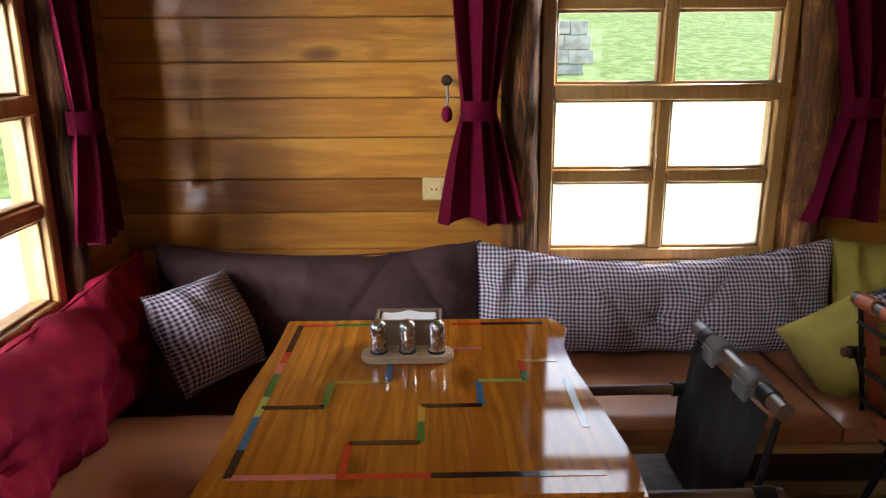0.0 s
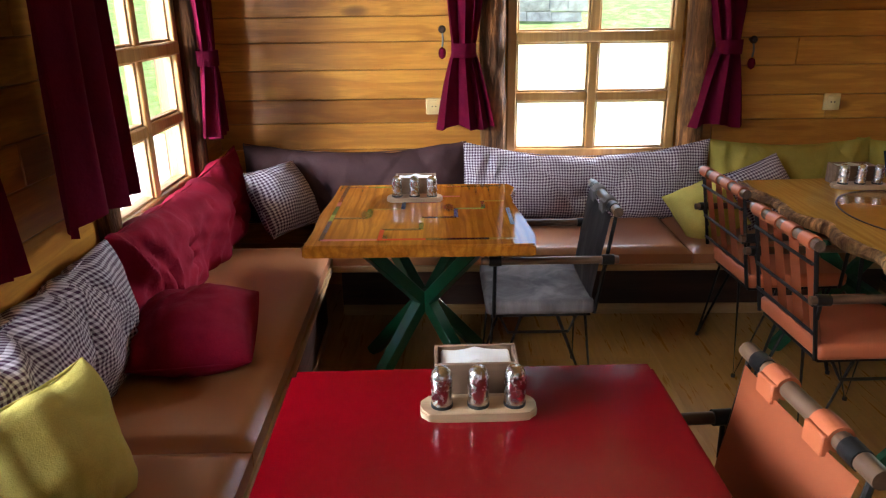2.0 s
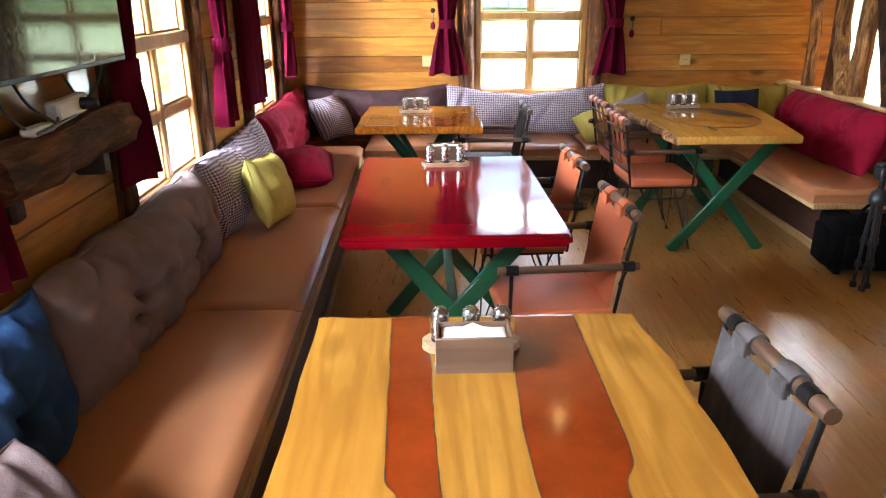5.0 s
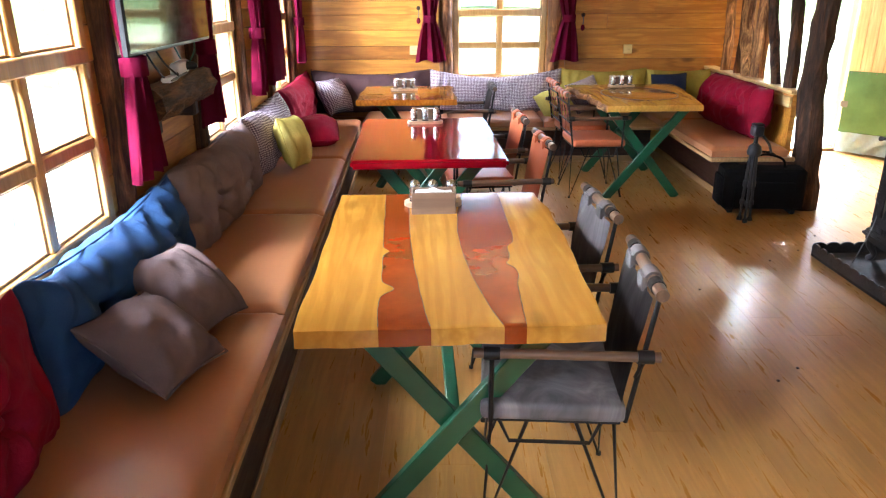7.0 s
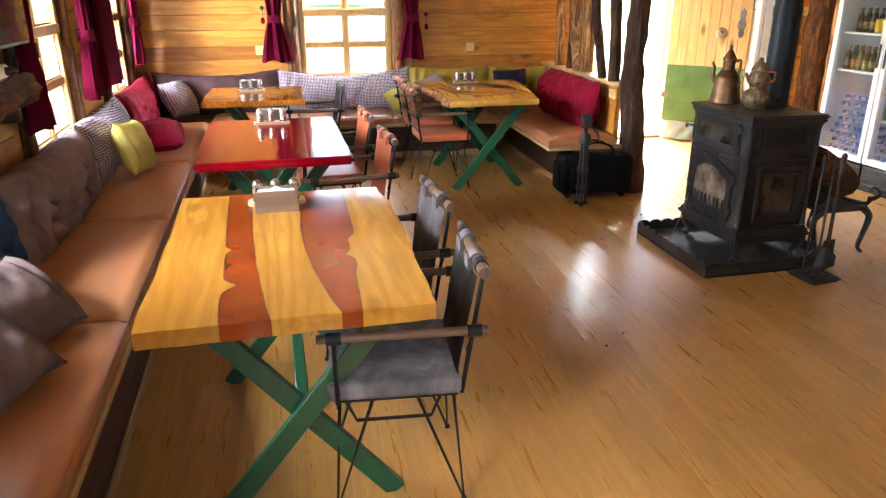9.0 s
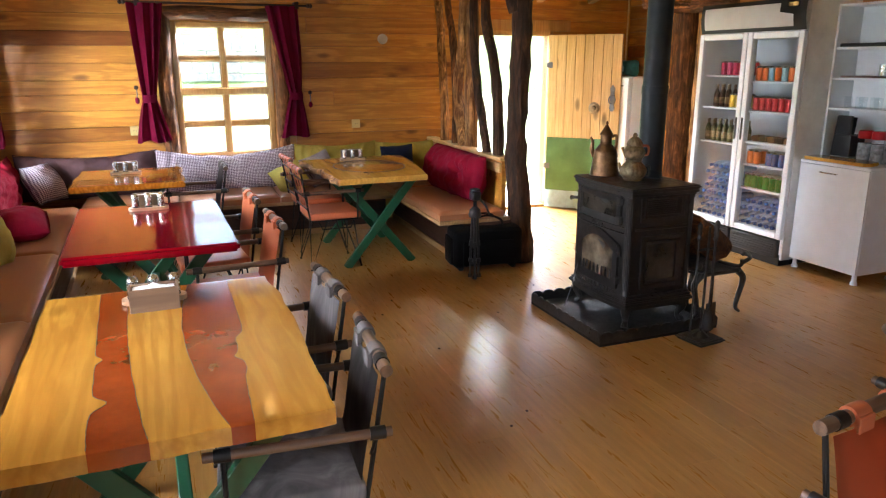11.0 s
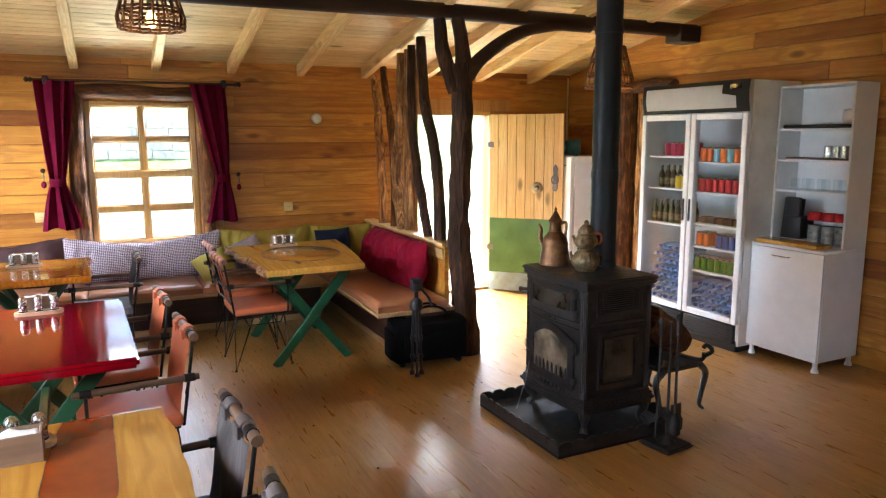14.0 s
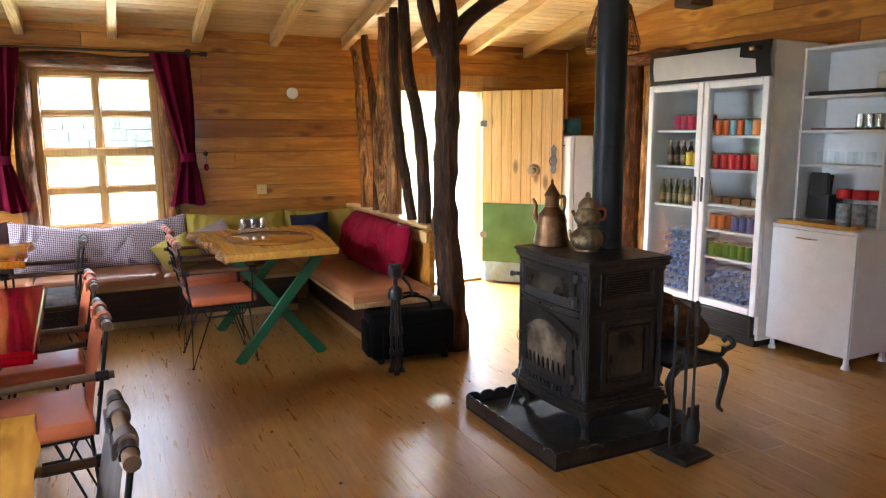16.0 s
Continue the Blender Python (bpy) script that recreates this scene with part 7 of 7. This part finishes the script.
# grass tufts near the windows, as one thing that nobody could count
rnd = random.Random(3)
bm = bmesh.new()
for k in range(700):
    x, y = -1.3 - 5 * rnd.random() ** 1.3, rnd.uniform(-4.5, 4.5)
    z = ground_z(x, y) - 0.01
    for b in range(4):
        a, h, l = rnd.uniform(0, 6.28), rnd.uniform(0.06, 0.20), rnd.uniform(0.02, 0.09)
        w = Vector((-math.sin(a), math.cos(a), 0)) * 0.006
        p, d = Vector((x, y, z)), Vector((math.cos(a), math.sin(a), 0))
        v = [bm.verts.new(q) for q in (p - w, p + w, p + d * l * 0.4 + w * 0.6 + Vector((0, 0, h * 0.7)), p + d * l + Vector((0, 0, h)))]
        bm.faces.new((v[0], v[1], v[2])), bm.faces.new((v[0], v[2], v[3]))
blade = Mat("grass_blade")
bc = blade.ramp(blade.noise(blade.coords((1, 1, 1)), 3, 3), [(0.3, (0.14, 0.21, 0.05)), (0.7, (0.34, 0.40, 0.14))])
solo("meadow_tufts", bm, blade.set(bc, 0.7), None, "long green grass growing around the cabin", "grass", kind="stuff")

# low dry stone wall up the slope
sw = thing("garden_wall", pose(0, 0, 0), "low grey dry-stone wall up the slope behind the cabin", "stone wall")
rnd = random.Random(9)
for row in range(4):
    x = -3.5
    while x < 2.4:
        w, h = rnd.uniform(0.3, 0.7), 0.24
        z = ground_z(x + w / 2, 13.0) + row * h - 0.1
        bm = box((-w / 2 + 0.002, -0.2, 0), (w / 2 - 0.002, 0.2, h - 0.002), 0.03, seg=2)
        for v in bm.verts:
            v.co += Vector((noise.noise(v.co * 5 + Vector((x, row, 0))), noise.noise(v.co * 5 + Vector((9, x, 0))), noise.noise(v.co * 4 + Vector((x, 0, 7))))) * 0.03
        part("stone", bm, M["stone"], sw).matrix_local = pose(x + w / 2, 13.0, z)
        x += w

# weathered boards standing outside the first west window
grey_wood = wood("weathered_board", (0.62, 0.61, 0.62), (0.46, 0.44, 0.43), "z", 0.8, 0.0, 0.3, knots=0.9)
for k, (x, y, w, turn) in enumerate(((-1.62, 2.62, 0.16, 78), (-1.66, 2.86, 0.20, 84), (-1.70, 3.10, 0.18, 86))):
    solo("standing_board", box((-w / 2, -0.02, 0.0), (w / 2, 0.02, 2.5), 0.006), grey_wood, pose(x, y, ground_z(x, y) - 0.02, 0, 2 - k, turn), "tall weathered grey board standing outside the window", "board", "boards outside")
for k, (x, y) in enumerate(((-2.9, 0.9), (-3.2, -1.2), (-3.0, -2.9))):
    solo("fence_post", tube([(0, 0, 0), (0.02, 0, 0.8), (0.0, 0.02, 1.5)], [0.06, 0.055, 0.05], 10, rough=0.1), grey_wood, pose(x, y, ground_z(x, y) - 0.03), "weathered round fence post in the meadow", "post", "fence posts")
mint = paint("mint_green_metal", (0.36, 0.52, 0.44), 0.4, 0.0, 0.3)
pump = thing("garden_pump", pose(-2.55, 1.05, ground_z(-2.55, 1.05)), "pale green metal water post in the meadow", "water post")
part("post", tube([(0, 0, -0.03), (0, 0, 1.25)], 0.05, 12), mint, pump)
part("head", lathe([(0.05, 1.25), (0.07, 1.27), (0.07, 1.36), (0.03, 1.42)], 14), mint, pump)
part("spout", tube(curve([(0, 0, 1.15), (0.12, 0, 1.15), (0.17, 0, 1.05)], 4), 0.02, 8), mint, pump)
part("trough", box((-0.25, -0.2, 0.0), (0.35, 0.25, 0.35), 0.02), mint, pump)


def bush(x, y, r, seed, label):
    """A shrub: crooked stems and a crown of many small leaves."""
    rnd = random.Random(seed)
    b = thing("shrub", pose(x, y, ground_z(x, y) - 0.02), label, "shrub", "shrubs")
    tips = []
    for k in range(9):
        a, s = rnd.uniform(0, 6.28), rnd.uniform(0.3, 0.9)
        tip = Vector((math.cos(a) * r * s, math.sin(a) * r * s, r * rnd.uniform(0.9, 1.7)))
        tips.append(tip)
        part("stem", tube(curve([(0, 0, 0), tip * 0.5 + Vector((0, 0, 0.1)), tip], 3), [0.02 - 0.0022 * q for q in range(7)], 6), M["bark"], b)
    bm = bmesh.new()
    for k in range(900):
        t = rnd.choice(tips) * rnd.uniform(0.45, 1.05) + Vector((rnd.gauss(0, 0.12), rnd.gauss(0, 0.12), rnd.gauss(0, 0.12))) * r * 2
        d, u = Vector((rnd.gauss(0, 1), rnd.gauss(0, 1), rnd.gauss(0, 1))).normalized(), Vector((rnd.gauss(0, 1), rnd.gauss(0, 1), rnd.gauss(0, 1))).normalized()
        s = rnd.uniform(0.02, 0.045)
        vs = [bm.verts.new(t + q) for q in (-d * s, u * s * 0.45, d * s, -u * s * 0.45)]
        bm.faces.new(vs)
    part("leaves", bm, blade.m, b)


bush(-4.2, -0.4, 0.6, 2, "leafy green shrub in the meadow")
bush(5.2, 8.6, 0.7, 4, "leafy green shrub beyond the entrance")
for k, (x, y, r) in enumerate(((4.35, 4.3, 0.16), (4.62, 4.45, 0.20), (4.2, 4.6, 0.12))):
    bm = bmesh.new()
    bmesh.ops.create_icosphere(bm, subdivisions=3, radius=r)
    for v in bm.verts:
        v.co *= 1 + 0.25 * noise.noise(v.co * 6 + Vector((k, 0, 0)))
        v.co.z *= 0.7
    solo("boulder", bm, M["stone"], pose(x, y, ground_z(x, y) + r * 0.45), "rounded pale boulder outside the entrance", "boulder", "boulders")
solo("paving", box((3.2, 2.97, -0.3), (5.0, 4.2, -0.03), 0.02), paint("pale_paving", (0.68, 0.66, 0.62), 0.8, 0.0, 0.3, 0.6), None, "pale stone step outside the entrance", "step", kind="structure")

# pale sheet added over the grass along the west side, its colour standing for glare
bm, rows = bmesh.new(), []
for j in range(34):
    y = -6.0 + 0.4 * j
    rows.append([bm.verts.new((-1.05 - 0.4 * i + 0.2 * noise.noise((i * 0.8, j * 0.6, 7)) * (i > 0), y, ground_z(-1.05 - 0.4 * i, y) + 0.025)) for i in range(32)])
for a, b in zip(rows, rows[1:]):
    for i in range(31):
        bm.faces.new((a[i], a[i + 1], b[i + 1], b[i]))
solo("gravel_track", bm, paint("pale_glare_ground", (0.50, 0.50, 0.42), 0.9, 0.0, 0.4, 0.8, scale=4), None, "pale sheet added over the meadow beside the cabin for glare", "gravel", kind="structure")

# lawn below the north window, sun glare put into its pale colour
bm, rows = bmesh.new(), []
for j in range(20):
    y = 2.97 + 0.42 * j
    rows.append([bm.verts.new((-2.0 + 0.4 * i, y + 0.12 * noise.noise((i * 0.7, j, 2)), ground_z(-2.0 + 0.4 * i, y) + 0.03)) for i in range(30)])
for a, b in zip(rows, rows[1:]):
    for i in range(29):
        bm.faces.new((a[i], a[i + 1], b[i + 1], b[i]))
solo("lawn", bm, paint("glare_lawn", (0.52, 0.62, 0.33), 0.9, 0.0, 0.3, 0.8, scale=8), None, "bleached sunlit lawn below the window", "lawn", kind="structure")


# ---- floor planks ----
plank_me = {}


def plank_mesh(length, width):
    key = (round(length, 3), round(width, 3))
    if key not in plank_me:
        me = bpy.data.meshes.new("plank")
        x, y, c = width / 2, length / 2, 0.0006
        v = [(-x, -y, -0.009), (x, -y, -0.009), (x, y, -0.009), (-x, y, -0.009), (-x, -y, -c), (x, -y, -c), (x, y, -c), (-x, y, -c), (-x + c, -y + c, 0), (x - c, -y + c, 0), (x - c, y - c, 0), (-x + c, y - c, 0)]
        f = [(8, 9, 10, 11)] + [(4 + i, 4 + (i + 1) % 4, 8 + (i + 1) % 4, 8 + i) for i in range(4)] + [(i, (i + 1) % 4, 4 + (i + 1) % 4, 4 + i) for i in range(4)]
        me.from_pydata(v, [], f)
        me.materials.append(M["plank"])
        plank_me[key] = me
    return plank_me[key]


rnd = random.Random(12)
PW, PL = 0.195, 1.28
for i in range(35):
    x = -0.95 + PW * (i + 0.5)
    y = SOUTH_Y - rnd.uniform(0, PL)
    while y < NORTH:
        a, b = max(y, SOUTH_Y), min(y + PL, NORTH)
        if b - a > 0.05:
            p = new("plank", plank_mesh(b - a - 0.0003, PW - 0.0003))
            p.parent = floor_ob
            p.location = (x, (a + b) / 2, 0)
        y += PL
